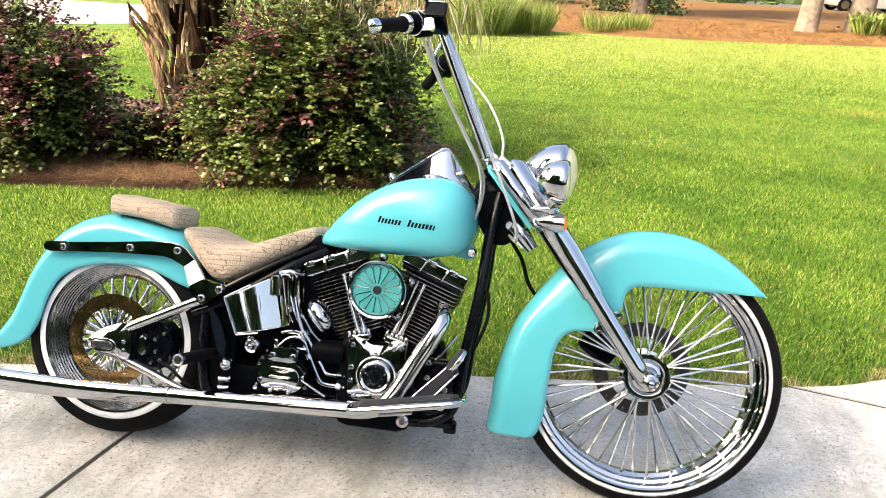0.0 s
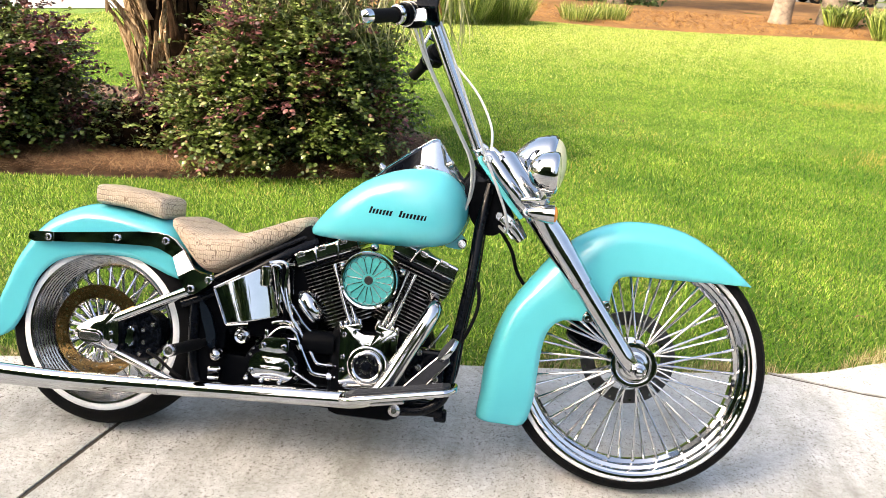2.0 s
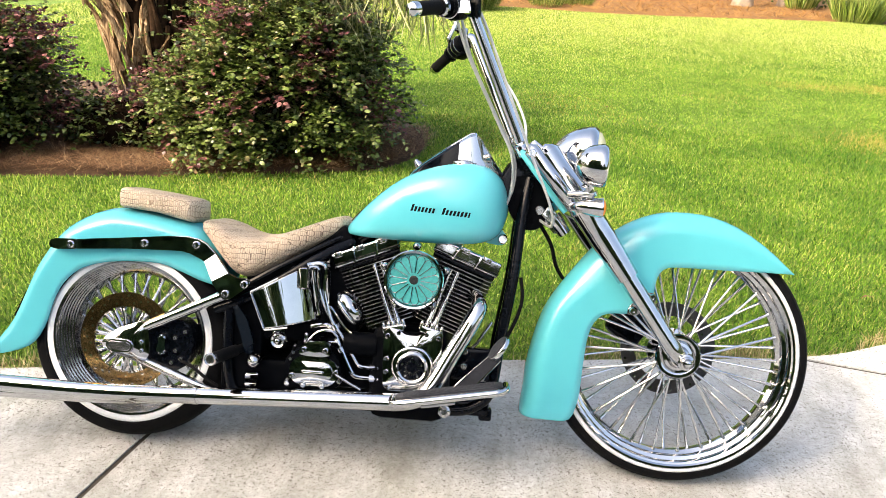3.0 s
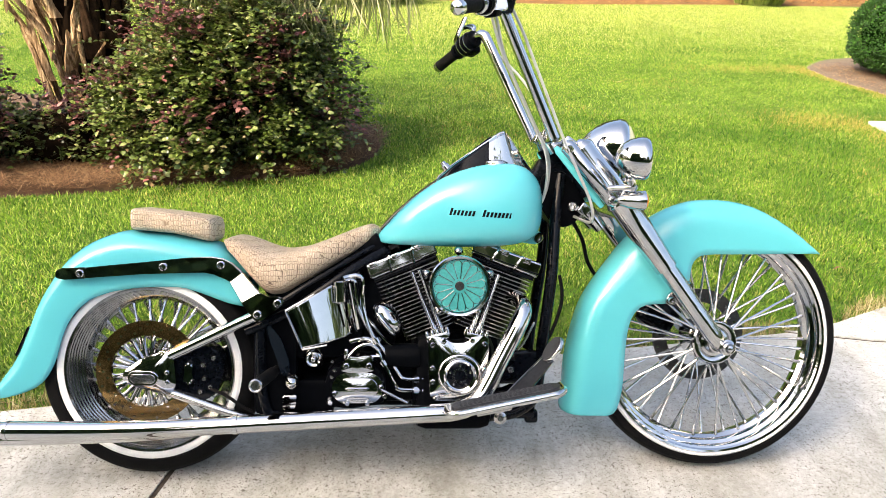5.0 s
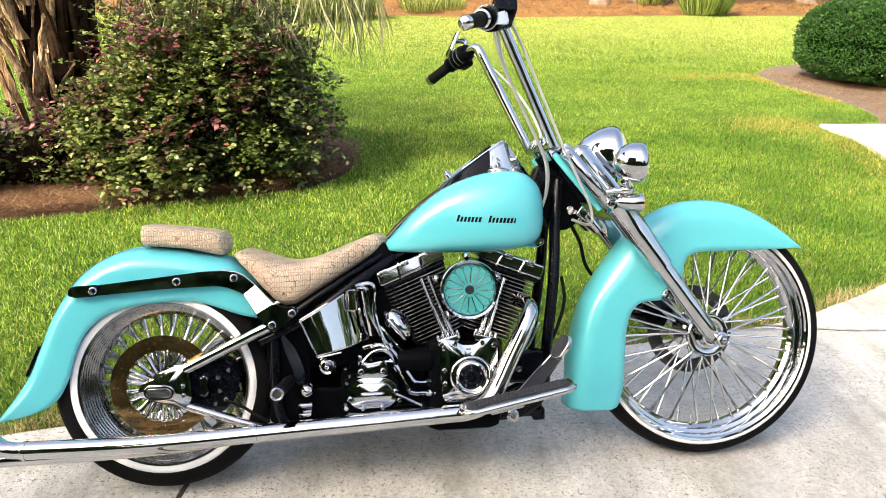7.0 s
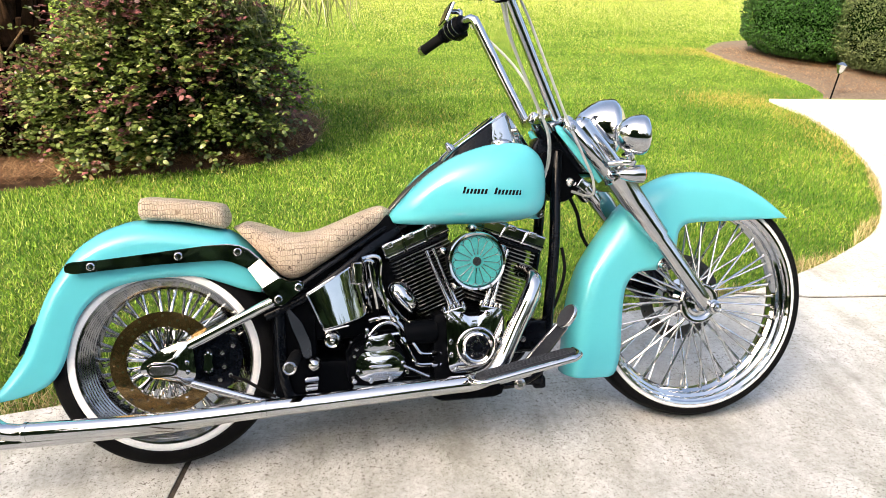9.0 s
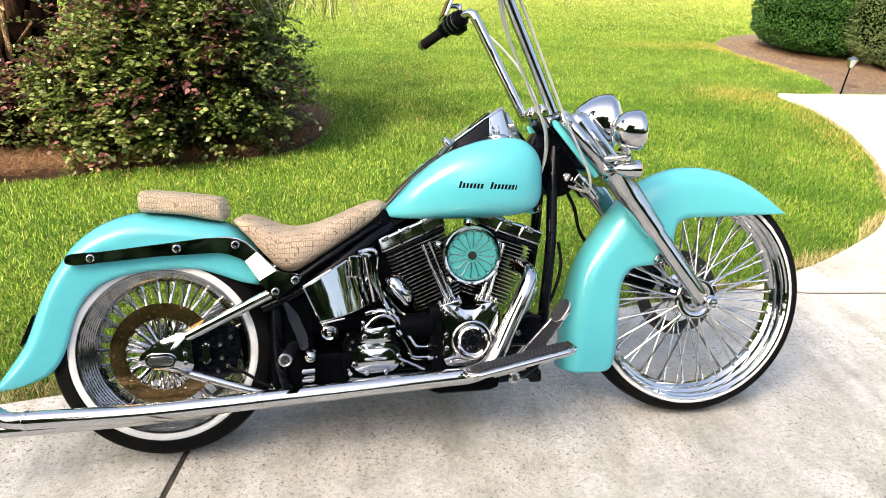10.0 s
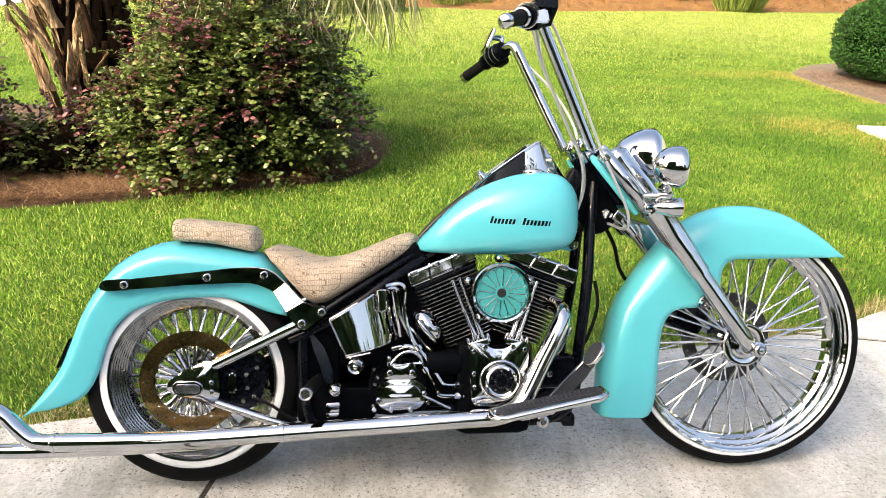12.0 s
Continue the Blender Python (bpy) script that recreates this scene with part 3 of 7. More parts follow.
# ---- shrubs, palm, hedges, trees ----
def shrub(name, c, size, branches, leaf, label, seed, purple):
    """A loose shrub: stems from the ground, branches to an uneven shell, arching sprays with leaves in two rows."""
    r = np.random.default_rng(seed)
    root = tagged(new(name), label, "shrub", "shrubs round the palm")
    root.location = (c[0], c[1], 0)
    bm = bmesh.new()
    for k in range(11):
        a = k * 2.4 + r.uniform(-0.3, 0.3)
        e = Vector((math.cos(a) * size[0] * 0.7, math.sin(a) * size[1] * 0.7, size[2] * r.uniform(0.45, 0.85)))
        tube(bm, [(math.cos(a) * 0.06, math.sin(a) * 0.06, -0.02), e * 0.5 + Vector((0, 0, 0.1)), e], [0.018, 0.012, 0.004], 6, 8)
    part("stem", bm, TWIG, root)
    # near-black core, so that gaps between the leaves read as deep shade
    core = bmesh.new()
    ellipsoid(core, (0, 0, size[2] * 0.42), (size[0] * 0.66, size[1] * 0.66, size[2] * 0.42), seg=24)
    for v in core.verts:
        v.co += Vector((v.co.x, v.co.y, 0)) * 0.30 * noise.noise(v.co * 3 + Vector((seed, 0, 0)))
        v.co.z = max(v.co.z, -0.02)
    part("shade_core", core, DEEPSHADE, root, "near-black core for the shade between leaves", 60)
    # branch ends on the shell
    d = r.normal(size=(branches, 3))
    d[:, 2] = np.where(d[:, 2] < -0.5, -d[:, 2], d[:, 2])
    d /= np.linalg.norm(d, axis=1, keepdims=True)
    bulge = np.array([1 + 0.30 * noise.noise(Vector((p[0] * 2.6 + seed, p[1] * 2.6, p[2] * 2.6))) for p in d]) * r.uniform(0.86, 1.06, branches)
    lift = 0.36
    end = d * np.array([size[0], size[1], size[2] * (1 - lift)]) * bulge[:, None] + np.array([0, 0, size[2] * lift])
    end[:, 2] = np.maximum(end[:, 2], r.uniform(0.03, 0.16, branches))
    m = 9
    out = np.repeat(d, m, 0)
    base = np.repeat(end, m, 0) + r.normal(size=(branches * m, 3)) * np.array([0.07, 0.07, 0.06]) - out * r.uniform(0.0, 0.22, branches * m)[:, None]
    way = out * 0.75 + r.normal(size=base.shape) * 0.42 + np.array([0, 0, 0.22])
    way /= np.linalg.norm(way, axis=1, keepdims=True)
    ln = r.uniform(0.10, 0.26, len(base))
    tone = np.array([noise.noise(Vector((float(p[0]) * 3.2, float(p[1]) * 3.2 + seed, float(p[2]) * 3.2))) for p in base])
    share = purple[0] + purple[1] * np.clip(base[:, 2] / size[2], 0, 1) + purple[2] * np.clip(-base[:, 0] / size[0], 0, 1)
    red = tone * 1.5 + r.uniform(0, 0.5, len(base)) < share - 0.26
    k = 11
    t = np.tile((np.arange(k) + 0.6) / k, len(base))
    way_l, ln_l = np.repeat(way, k, 0), np.repeat(ln, k)
    stem = np.repeat(base, k, 0) + way_l * (ln_l * t)[:, None] - np.array([0, 0, 1]) * (ln_l * t ** 2 * 0.32)[:, None]
    side = np.cross(way_l, np.array([0, 0, 1.0]))
    side /= np.linalg.norm(side, axis=1, keepdims=True) + 1e-9
    sgn = np.where(np.tile(np.arange(k), len(base)) % 2 == 0, 1.0, -1.0)[:, None]
    along = side * sgn * 0.85 + way_l * 0.5 + r.normal(size=stem.shape) * 0.28
    face = np.array([0, 0, 1.0]) + way_l * 0.25 + r.normal(size=stem.shape) * 0.38
    red_l = np.repeat(red, k)
    pick = r.uniform(0, 1, len(stem)) < 0.92
    for part_name, mat, sel in (("foliage", SHRUB, ~red_l & pick), ("new_growth", SHRUB_TIP, red_l & pick)):
        leaf_cloud(part_name, stem[sel], along[sel], leaf, 0.64, mat, root, r, 0.25, face[sel])
    # bare twig under each spray
    w = np.array([0.0016, 0.0, 0.0])
    tip = base + way * ln[:, None] - np.array([0, 0, 0.32]) * ln[:, None]
    low = base - way * 0.10
    v = np.stack([low + w, low - w * 0.5 + np.array([0, 0.0014, 0]), low - w * 0.5 - np.array([0, 0.0014, 0]), tip], 1).reshape(-1, 3)
    i = np.arange(len(base))[:, None] * 4
    f = np.concatenate([i + np.array([q]) for q in ((0, 1, 3), (1, 2, 3), (2, 0, 3))], 1).reshape(-1, 3)
    loose("fine_branching", v, f, TWIG, root)
    # leaves deeper in, with the shade under the sprays put into their colour
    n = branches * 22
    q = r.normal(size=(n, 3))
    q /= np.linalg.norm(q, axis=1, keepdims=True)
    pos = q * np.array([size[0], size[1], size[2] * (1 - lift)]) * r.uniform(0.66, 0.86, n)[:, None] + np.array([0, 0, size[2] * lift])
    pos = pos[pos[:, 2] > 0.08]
    leaf_cloud("shaded_leaves", pos, r.normal(size=pos.shape), leaf, 0.6, SHRUB_SHADED, root, r)
    return root


shrub("shrub", (-0.38, 3.46), (0.70, 0.76, 1.24), 430, 0.038, "rounded loropetalum shrub with green and purple leaves", 3, (-0.05, 0.05, 0.12))
shrub("shrub", (-2.58, 3.00), (0.62, 0.62, 1.06), 240, 0.037, "loose loropetalum shrub with purple-red leaf tips", 5, (0.0, 0.58, 0.05))
shrub("shrub", (-0.80, 3.20), (0.48, 0.46, 0.80), 190, 0.038, "spreading loropetalum shrub with green and pink leaves", 8, (0.02, 0.05, 0.22))
shrub("shrub", (-1.62, 3.16), (0.44, 0.34, 0.42), 36, 0.036, "low loropetalum shoots with pink tips at the palm's foot", 11, (0.34, 0.16, 0.0))


def palm(c, label):
    root = tagged(new("palm_tree"), label, "palm tree")
    root.location = (c[0], c[1], 0)
    r = random.Random(4)
    bm = bmesh.new()
    # near-black trunk, set off to the right, paints shade between and beside the boots
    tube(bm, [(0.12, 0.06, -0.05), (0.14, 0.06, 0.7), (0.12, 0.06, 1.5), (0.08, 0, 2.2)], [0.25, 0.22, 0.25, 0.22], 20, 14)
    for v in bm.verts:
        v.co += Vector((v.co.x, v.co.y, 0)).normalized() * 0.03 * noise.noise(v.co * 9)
    part("trunk", bm, DEEPSHADE, root)
    for k in range(62):
        a, z = k * 2.399 + 0.4, 0.12 + k * 0.0282
        bm = bmesh.new()
        o = Vector((math.cos(a), math.sin(a), 0))
        q = Vector((-math.sin(a), math.cos(a), 0))
        s = q * (1 if k % 2 else -1)
        ln, wd = r.uniform(0.38, 0.78), r.uniform(0.050, 0.115)
        flare, cross = r.uniform(0.06, 0.30) * (0.4 + 0.6 * min(1, z)), r.uniform(0.05, 0.18)
        root_r = 0.165 + 0.045 * z
        loops = []
        for j in range(13):
            f = j / 12
            p = o * (root_r + 0.025 * math.sin(f * 3) + flare * f ** 2.0) + s * (cross * f) + Vector((0, 0, z + ln * f))
            w = wd * (1.0 - 0.58 * f ** 1.3) * (0.88 + 0.18 * math.sin(j * 1.3 + k * 2.3))
            th = 0.034 * (1 - 0.5 * f)
            bow = 0.012 * math.sin(j * 0.9 + k)
            loops.append([p - q * w * 0.5 - o * 0.006, p + o * th * 0.7 - q * w * (0.30 + bow), p + o * (th + bow * 0.4), p + o * th * 0.6 + q * w * 0.3, p + q * w * 0.5 - o * 0.006, p - o * th * 0.5])
        loops[-1] = [v + Vector((0, 0, r.uniform(-0.07, 0.05))) for v in loops[-1]]
        rings(bm, loops)
        part("leaf_boot", bm, BARK, root, smooth=50)
    # second set of boots on the right, darkened to paint that side's shade
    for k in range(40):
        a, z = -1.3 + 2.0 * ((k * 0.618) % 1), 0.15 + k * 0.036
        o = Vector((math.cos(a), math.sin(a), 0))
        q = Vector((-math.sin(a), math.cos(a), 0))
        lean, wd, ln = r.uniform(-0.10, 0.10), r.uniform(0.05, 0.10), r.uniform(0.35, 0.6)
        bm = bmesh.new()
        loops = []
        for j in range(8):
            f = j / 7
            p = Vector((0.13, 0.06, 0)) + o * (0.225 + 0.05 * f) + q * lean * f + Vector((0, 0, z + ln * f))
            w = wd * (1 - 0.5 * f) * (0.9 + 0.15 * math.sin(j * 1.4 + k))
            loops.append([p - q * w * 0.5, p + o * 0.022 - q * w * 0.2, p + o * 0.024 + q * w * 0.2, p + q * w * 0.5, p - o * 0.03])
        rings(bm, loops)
        part("shade_boot", bm, SHADEBARK, root, "dark brown leaf boot with the shaded side's tone painted in", smooth=50)
    for k in range(44):
        a, z = k * 2.399, r.uniform(0.35, 1.3)
        bm = bmesh.new()
        o = Vector((math.cos(a), math.sin(a), 0))
        q = Vector((-math.sin(a), math.cos(a), 0)) * r.uniform(-1, 1)
        tube(bm, [tuple(o * 0.15 + Vector((0, 0, z))), tuple(o * 0.22 + q * 0.05 + Vector((0, 0, z + 0.2))), tuple(o * r.uniform(0.28, 0.50) + q * 0.16 + Vector((0, 0, z + r.uniform(0.3, 0.5))))], [0.011, 0.009, 0.004], 6, 8)
        part("old_stalk", bm, BARK, root)
    # drooping fronds; the strands hang from the end of each
    nr = np.random.default_rng(12)
    far = [(x - c[0], y - c[1], z, h) for x, y, z, h in FROND_ENDS]
    plan = far + [(math.cos(k * 2.399 + 0.8) * 1.2, math.sin(k * 2.399 + 0.8) * 1.2, r.uniform(1.7, 2.0), 0.45) for k in range(14)]
    crown = [(math.cos(k * 2.399) * (0.7 + 0.04 * (k % 20)), math.sin(k * 2.399) * (0.7 + 0.04 * (k % 20)), 2.35 + 0.05 * (k % 13), 0.45) for k in range(16)]
    for x, y, z, h in plan + crown:
        path = spline([(0, 0, 2.05), (x * 0.35, y * 0.35, 2.35), (x * 0.75, y * 0.75, z + 0.55), (x, y, z)], 26)
        bm = bmesh.new()
        tube(bm, path, [0.014 - 0.011 * i / 25 for i in range(26)], 5)
        frond = part("frond", bm, TWIG, root)
        pos, way = [], []
        for i in range(15, 26):
            for _ in range(7):
                pos.append(path[i] + Vector((r.uniform(-0.03, 0.03), r.uniform(-0.03, 0.03), 0)))
                way.append(Vector((r.gauss(0, 0.30), r.gauss(0, 0.20), -1.0)))
        leaf_cloud("leaflet", np.array([tuple(p) for p in pos]), np.array([tuple(p) for p in way]), h, 0.024, FROND, frond, nr, 0.05)
    return root


# where the long fronds end over the shrub: x, y, z and the strands' length
FROND_ENDS = [(-0.86, 3.25, 1.30, 0.30), (-0.70, 3.20, 1.28, 0.34), (-0.52, 3.20, 1.26, 0.34), (-0.36, 3.22, 1.26, 0.28), (-0.25, 3.22, 1.24, 0.30), (0.06, 3.14, 1.08, 0.40), (0.15, 3.14, 1.12, 0.40),
              (0.40, 3.20, 1.24, 0.42), (0.55, 3.20, 1.22, 0.40), (0.66, 3.25, 1.22, 0.40), (0.80, 3.35, 1.28, 0.42)]
palm((-1.70, 3.88), "palm with a trunk of crossed dry leaf boots and drooping fronds")


def hedge(c, size, n, label, seed, leaf=None):
    r = np.random.default_rng(seed)
    root = tagged(new("box_hedge"), label, "hedge", "clipped hedges")
    root.location = (c[0], c[1], 0)
    # dark core under the leaf shell, painted shade rather than growth
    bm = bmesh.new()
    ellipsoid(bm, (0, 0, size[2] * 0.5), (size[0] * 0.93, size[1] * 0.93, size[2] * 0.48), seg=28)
    part("shade_core", bm, BOXSHADE, root)
    d = r.normal(size=(n, 3))
    d /= np.linalg.norm(d, axis=1, keepdims=True)
    sq = np.sign(d) * np.abs(d) ** 0.8
    wob = np.array([1 + 0.07 * noise.noise(Vector((p[0] * 4 + seed, p[1] * 4, p[2] * 4))) for p in d]) * r.uniform(0.9, 1.02, n)
    pos = sq * np.array([size[0], size[1], size[2] * 0.5]) * wob[:, None] + np.array([0, 0, size[2] * 0.5])
    low = np.clip(1 - pos[:, 2] / (size[2] * 0.5), 0, 1)[:, None]
    pos[:, :2] = pos[:, :2] + np.array([size[0], size[1]]) * d[:, :2] * 0.10 * low
    pos[:, 2] = np.maximum(pos[:, 2], 0.02 + 0.08 * low[:, 0])
    leaf_cloud("foliage", pos, d * 0.5 + r.normal(size=(n, 3)) * 0.6 + np.array([0, 0, 0.3]), 0.027, 0.55, leaf or BOXLEAF, root, r)
    return root


hedge((7.38, 7.22), (0.82, 0.86, 1.08), 46000, "clipped rounded box hedge, glossy dark green", 21)
hedge((7.95, 6.08), (0.86, 0.86, 1.2), 42000, "larger clipped box hedge, dull grey green", 22, BOXPALE)


def pine(c, r0, h, label, seed):
    r = random.Random(seed)
    root = tagged(new("pine_tree"), label, "tree", "pines on the straw")
    root.location = (c[0], c[1], 0)
    bm = bmesh.new()
    tube(bm, [(0, 0, -0.1), (0, 0, 0.25), (0.05, 0, 2), (0.1, 0.1, h * 0.6), (0.1, 0, h)], [r0 * 1.5, r0 * 1.12, r0, r0 * 0.7, 0.05], 14, 20)
    part("trunk", bm, PINEBARK, root)
    nr = np.random.default_rng(seed)
    pos, way = [], []
    bm = bmesh.new()
    for k in range(26):
        a, z = k * 2.399, h * (0.45 + 0.5 * k / 26)
        ln = (1.15 - z / h) * h * 0.30 + 0.5
        e = Vector((math.cos(a) * ln, math.sin(a) * ln, z + 0.3))
        tube(bm, [(0.1, 0, z), tuple(e)], [0.06, 0.02], 5)
        for _ in range(60):
            f = r.uniform(0.45, 1.1)
            pos.append((e.x * f + r.gauss(0, 0.35), e.y * f + r.gauss(0, 0.35), z + 0.3 * f + r.gauss(0, 0.22)))
            way.append((r.gauss(0, 1), r.gauss(0, 1), r.uniform(0, 1)))
    part("limb", bm, PINEBARK, root)
    leaf_cloud("crown", np.array(pos), np.array(way), 0.5, 0.4, WOODS, root, nr)
    return root


for i, (x, y, r0) in enumerate([(8.6, 22.0, 0.28), (10.3, 22.8, 0.33), (12.0, 22.4, 0.26), (4.2, 27.2, 0.26), (5.2, 28.2, 0.2), (17, 24, 0.3), (0.2, 24.0, 0.24), (21, 23, 0.3), (-9, 26, 0.3)]):
    pine((x, y), r0, 11 + i % 3, "tall pine trunk with ridged brown bark on pine straw", 40 + i)


def tuft(c, rad, h, n, label, seed, mat=None, wd=0.02):
    r = np.random.default_rng(seed)
    root = tagged(new("ornamental_grass"), label, "plant")
    root.location = (c[0], c[1], 0)
    a = r.uniform(0, 2 * np.pi, n)
    q = np.sqrt(r.uniform(0, 1, n)) * rad * 0.6
    pos = np.stack([np.cos(a) * q, np.sin(a) * q, np.full(n, -0.03)], 1)
    way = np.stack([np.cos(a) * 0.5 * r.uniform(0, 1.3, n), np.sin(a) * 0.5 * r.uniform(0, 1.3, n), np.ones(n)], 1)
    leaf_cloud("blades", pos, way, h, wd, mat or REED, root, r, 0.5)
    return root


tuft((-0.6, 15.9), 1.4, 0.95, 2600, "clump of tall light green ornamental grass", 61, None, 0.012)
tuft((0.6, 16.6), 0.9, 0.7, 1500, "clump of tall light green ornamental grass", 62, None, 0.014)
tuft((2.4, 18.3), 0.7, 0.45, 600, "low tuft of green grass in pine straw", 63, None, 0.025)
tuft((3.3, 19.0), 0.6, 0.45, 600, "low tuft of green grass in pine straw", 64, None, 0.025)
tuft((10.6, 18.7), 1.0, 0.7, 1500, "bushy light green plant at the lawn's edge", 65, None, 0.03)
tuft((10.4, 22.2), 0.6, 0.6, 400, "small green shrub at the foot of a pine", 66, None, 0.08)


def woods(name, x0, x1, y0, y1, h0, h1, n, size, label, seed):
    r = np.random.default_rng(seed)
    cx, cy, cz = r.uniform(x0, x1, n // 40), r.uniform(y0, y1, n // 40), r.uniform(h0, h1, n // 40)
    pos = np.repeat(np.stack([cx, cy, cz], 1), 40, 0) + r.normal(size=(n // 40 * 40, 3)) * (np.array([1.1, 1.1, 0.9]) if h1 > 3 else np.array([0.35, 0.3, 0.2]))
    pos[:, 2] = np.maximum(pos[:, 2], h0)
    ob = leaf_cloud(name, pos, r.normal(size=pos.shape), size, 0.7, WOODS, None, r)
    return tagged(ob, label, "trees", kind="stuff")


woods("far_woods", -60, 70, 48, 60, 0.3, 13, 16000, 1.1, "dark green belt of woodland beyond the road", 71)
woods("far_woods", -45, -30, -30, 50, 0.3, 11, 9000, 1.1, "dark green belt of woodland beside the lawn", 72)
woods("far_woods", 34, 48, -30, 46, 0.3, 11, 9000, 1.1, "dark green belt of woodland beside the lawn", 73)
woods("far_woods", -40, 40, -48, -40, 0.3, 5, 6000, 1.1, "line of trees across the street", 74)
# unseen trees; gaps and heights picked for dark and bright bands in the chrome
for x0, x1, k in ((-9, -1.4, 80), (4.2, 9, 77), (10.5, 14, 81), (16.5, 20, 78), (23, 30, 79)):
    woods("street_trees", x0, x1, -24, -19, 0.6, 9.0 if x0 < 10 else 4.0, 5200 if x0 < 10 else 2600, 0.7, "leafy trees across the driveway, out of view, set for chrome reflections", k)
woods("street_trees", -1.6, 4.4, -25, -21, 0.6, 4.6, 3600, 0.7, "leafy trees across the driveway, out of view, set for chrome reflections", 82)


def shade_trees(p0, p1, h1, n, size, label, seed):
    """Unseen sunshade trees in a row square to the sun's way, beside the driveway."""
    r = np.random.default_rng(seed)
    along, across = np.array([0.79, 0.61, 0]), np.array([-0.61, 0.79, 0])
    m = n // 40
    c = r.uniform(-19, -15, m)[:, None] * along + r.uniform(p0, p1, m)[:, None] * across + np.array([0, 0, 1]) * r.uniform(0.6, h1, m)[:, None]
    pos = np.repeat(c, 40, 0) + np.clip(r.normal(size=(m * 40, 3)), -1.6, 1.6) * 0.45
    pos[:, 2] = np.maximum(pos[:, 2], 0.4)
    ob = leaf_cloud("added_shade_trees", pos, r.normal(size=pos.shape), size, 0.7, WOODS, None, r)
    return tagged(ob, label, "trees", kind="stuff")


# added out of view to block the sun from the bike and the near concrete
shade_trees(-9.5, 0.32, 15.6, 25000, 0.7, "unseen leafy trees added beside the driveway to shade it", 75)


for x0, x1, y0, y1, h, n, k in ((2.6, 3.7, 27.4, 28.2, 0.7, 900, 91), (4.7, 5.6, 27.0, 27.8, 0.55, 700, 92), (10.6, 10.9, 22.4, 22.8, 0.5, 260, 93), (-6, 2, 31, 33, 1.2, 3000, 94), (9.0, 13.5, 43.2, 44.0, 0.9, 1600, 95), (18, 26, 36, 37, 0.7, 1800, 96)):
    woods("undergrowth", x0, x1, y0, y1, 0.05, h, n, 0.11, "dark green undergrowth at the edge of the straw bed", k)


def path_lamp(c):
    root = tagged(new("path_light"), "small grey garden path light leaning in the mulch", "garden light")
    root.matrix_basis = pose(c[0], c[1], 0, 0, 9, 20)
    bm = bmesh.new()
    tube(bm, [(0, 0, -0.05), (0, 0, 0.26)], 0.009, 8)
    part("stake", bm, SATIN, root)
    bm = bmesh.new()
    lathe(bm, (0, 0, 0.24), (0, 0, 1), [(0, 0.022), (0.02, 0.035), (0.06, 0.045), (0.075, 0.05)], 16)
    part("lens", bm, STEEL, root)
    bm = bmesh.new()
    lathe(bm, (0, 0, 0.315), (0, 0, 1), [(0, 0.055), (0.012, 0.058), (0.03, 0.04), (0.045, 0.012)], 16)
    part("cap", bm, STEEL, root, "grey metal cap")


path_lamp((6.08, 4.95))


def car(c, turn):
    root = tagged(new("car"), "silver car parked on the road, half hidden by trees", "car")
    root.matrix_basis = pose(c[0], c[1], -0.02, 0, 0, turn)
    bm = bmesh.new()
    loops = []
    for x, z0, z1, w in [(-2.2, 0.5, 0.75, 0.7), (-2.1, 0.32, 0.95, 0.82), (-1.3, 0.25, 1.0, 0.88), (0, 0.24, 1.0, 0.9), (1.2, 0.25, 0.98, 0.88), (2.0, 0.3, 0.85, 0.8), (2.2, 0.42, 0.7, 0.66)]:
        loops.append([(x, -w, z0), (x, -w, (z0 + z1) / 2), (x, -w * 0.93, z1), (x, w * 0.93, z1), (x, w, (z0 + z1) / 2), (x, w, z0)])
    rings(bm, loops)
    part("body", bm, SILVER, root)
    bm = bmesh.new()
    loops = [[(x, -w, 0.96), (x, -w * 0.8, z), (x, w * 0.8, z), (x, w, 0.96)] for x, z, w in [(-1.7, 1.0, 0.8), (-1.1, 1.42, 0.82), (0.3, 1.46, 0.82), (1.15, 1.0, 0.8)]]
    rings(bm, loops)
    part("cabin", bm, BLACK, root)
    for x in (-1.35, 1.35):
        for y in (-0.84, 0.84):
            bm = bmesh.new()
            lathe(bm, (x, y - 0.1, 0.33), (0, 1, 0), [(0, 0.2), (0.0, 0.33), (0.2, 0.33), (0.2, 0.2)], 22)
            w = part("wheel", bm, RUBBER, root)
            bm = bmesh.new()
            lathe(bm, (x, y - 0.11, 0.33), (0, 1, 0), [(0, 0.03), (0.0, 0.2), (0.22, 0.2), (0.22, 0.03)], 16)
            part("rim", bm, STEEL, w)


car((16.75, 40.35), 3)


# ---- the motorcycle, in its own frame: u forward, v to its left, w up; it leans on its stand ----
bike = tagged(new("motorcycle"), "turquoise custom cruiser motorcycle with chrome engine and whitewall tyres", "motorcycle")
bike.matrix_basis = pose(0, 0, 0.010, -19.0, 0, 0)
RW, FW = (0.0145, 0.0, 0.318), (1.715, 0.0, 0.389)


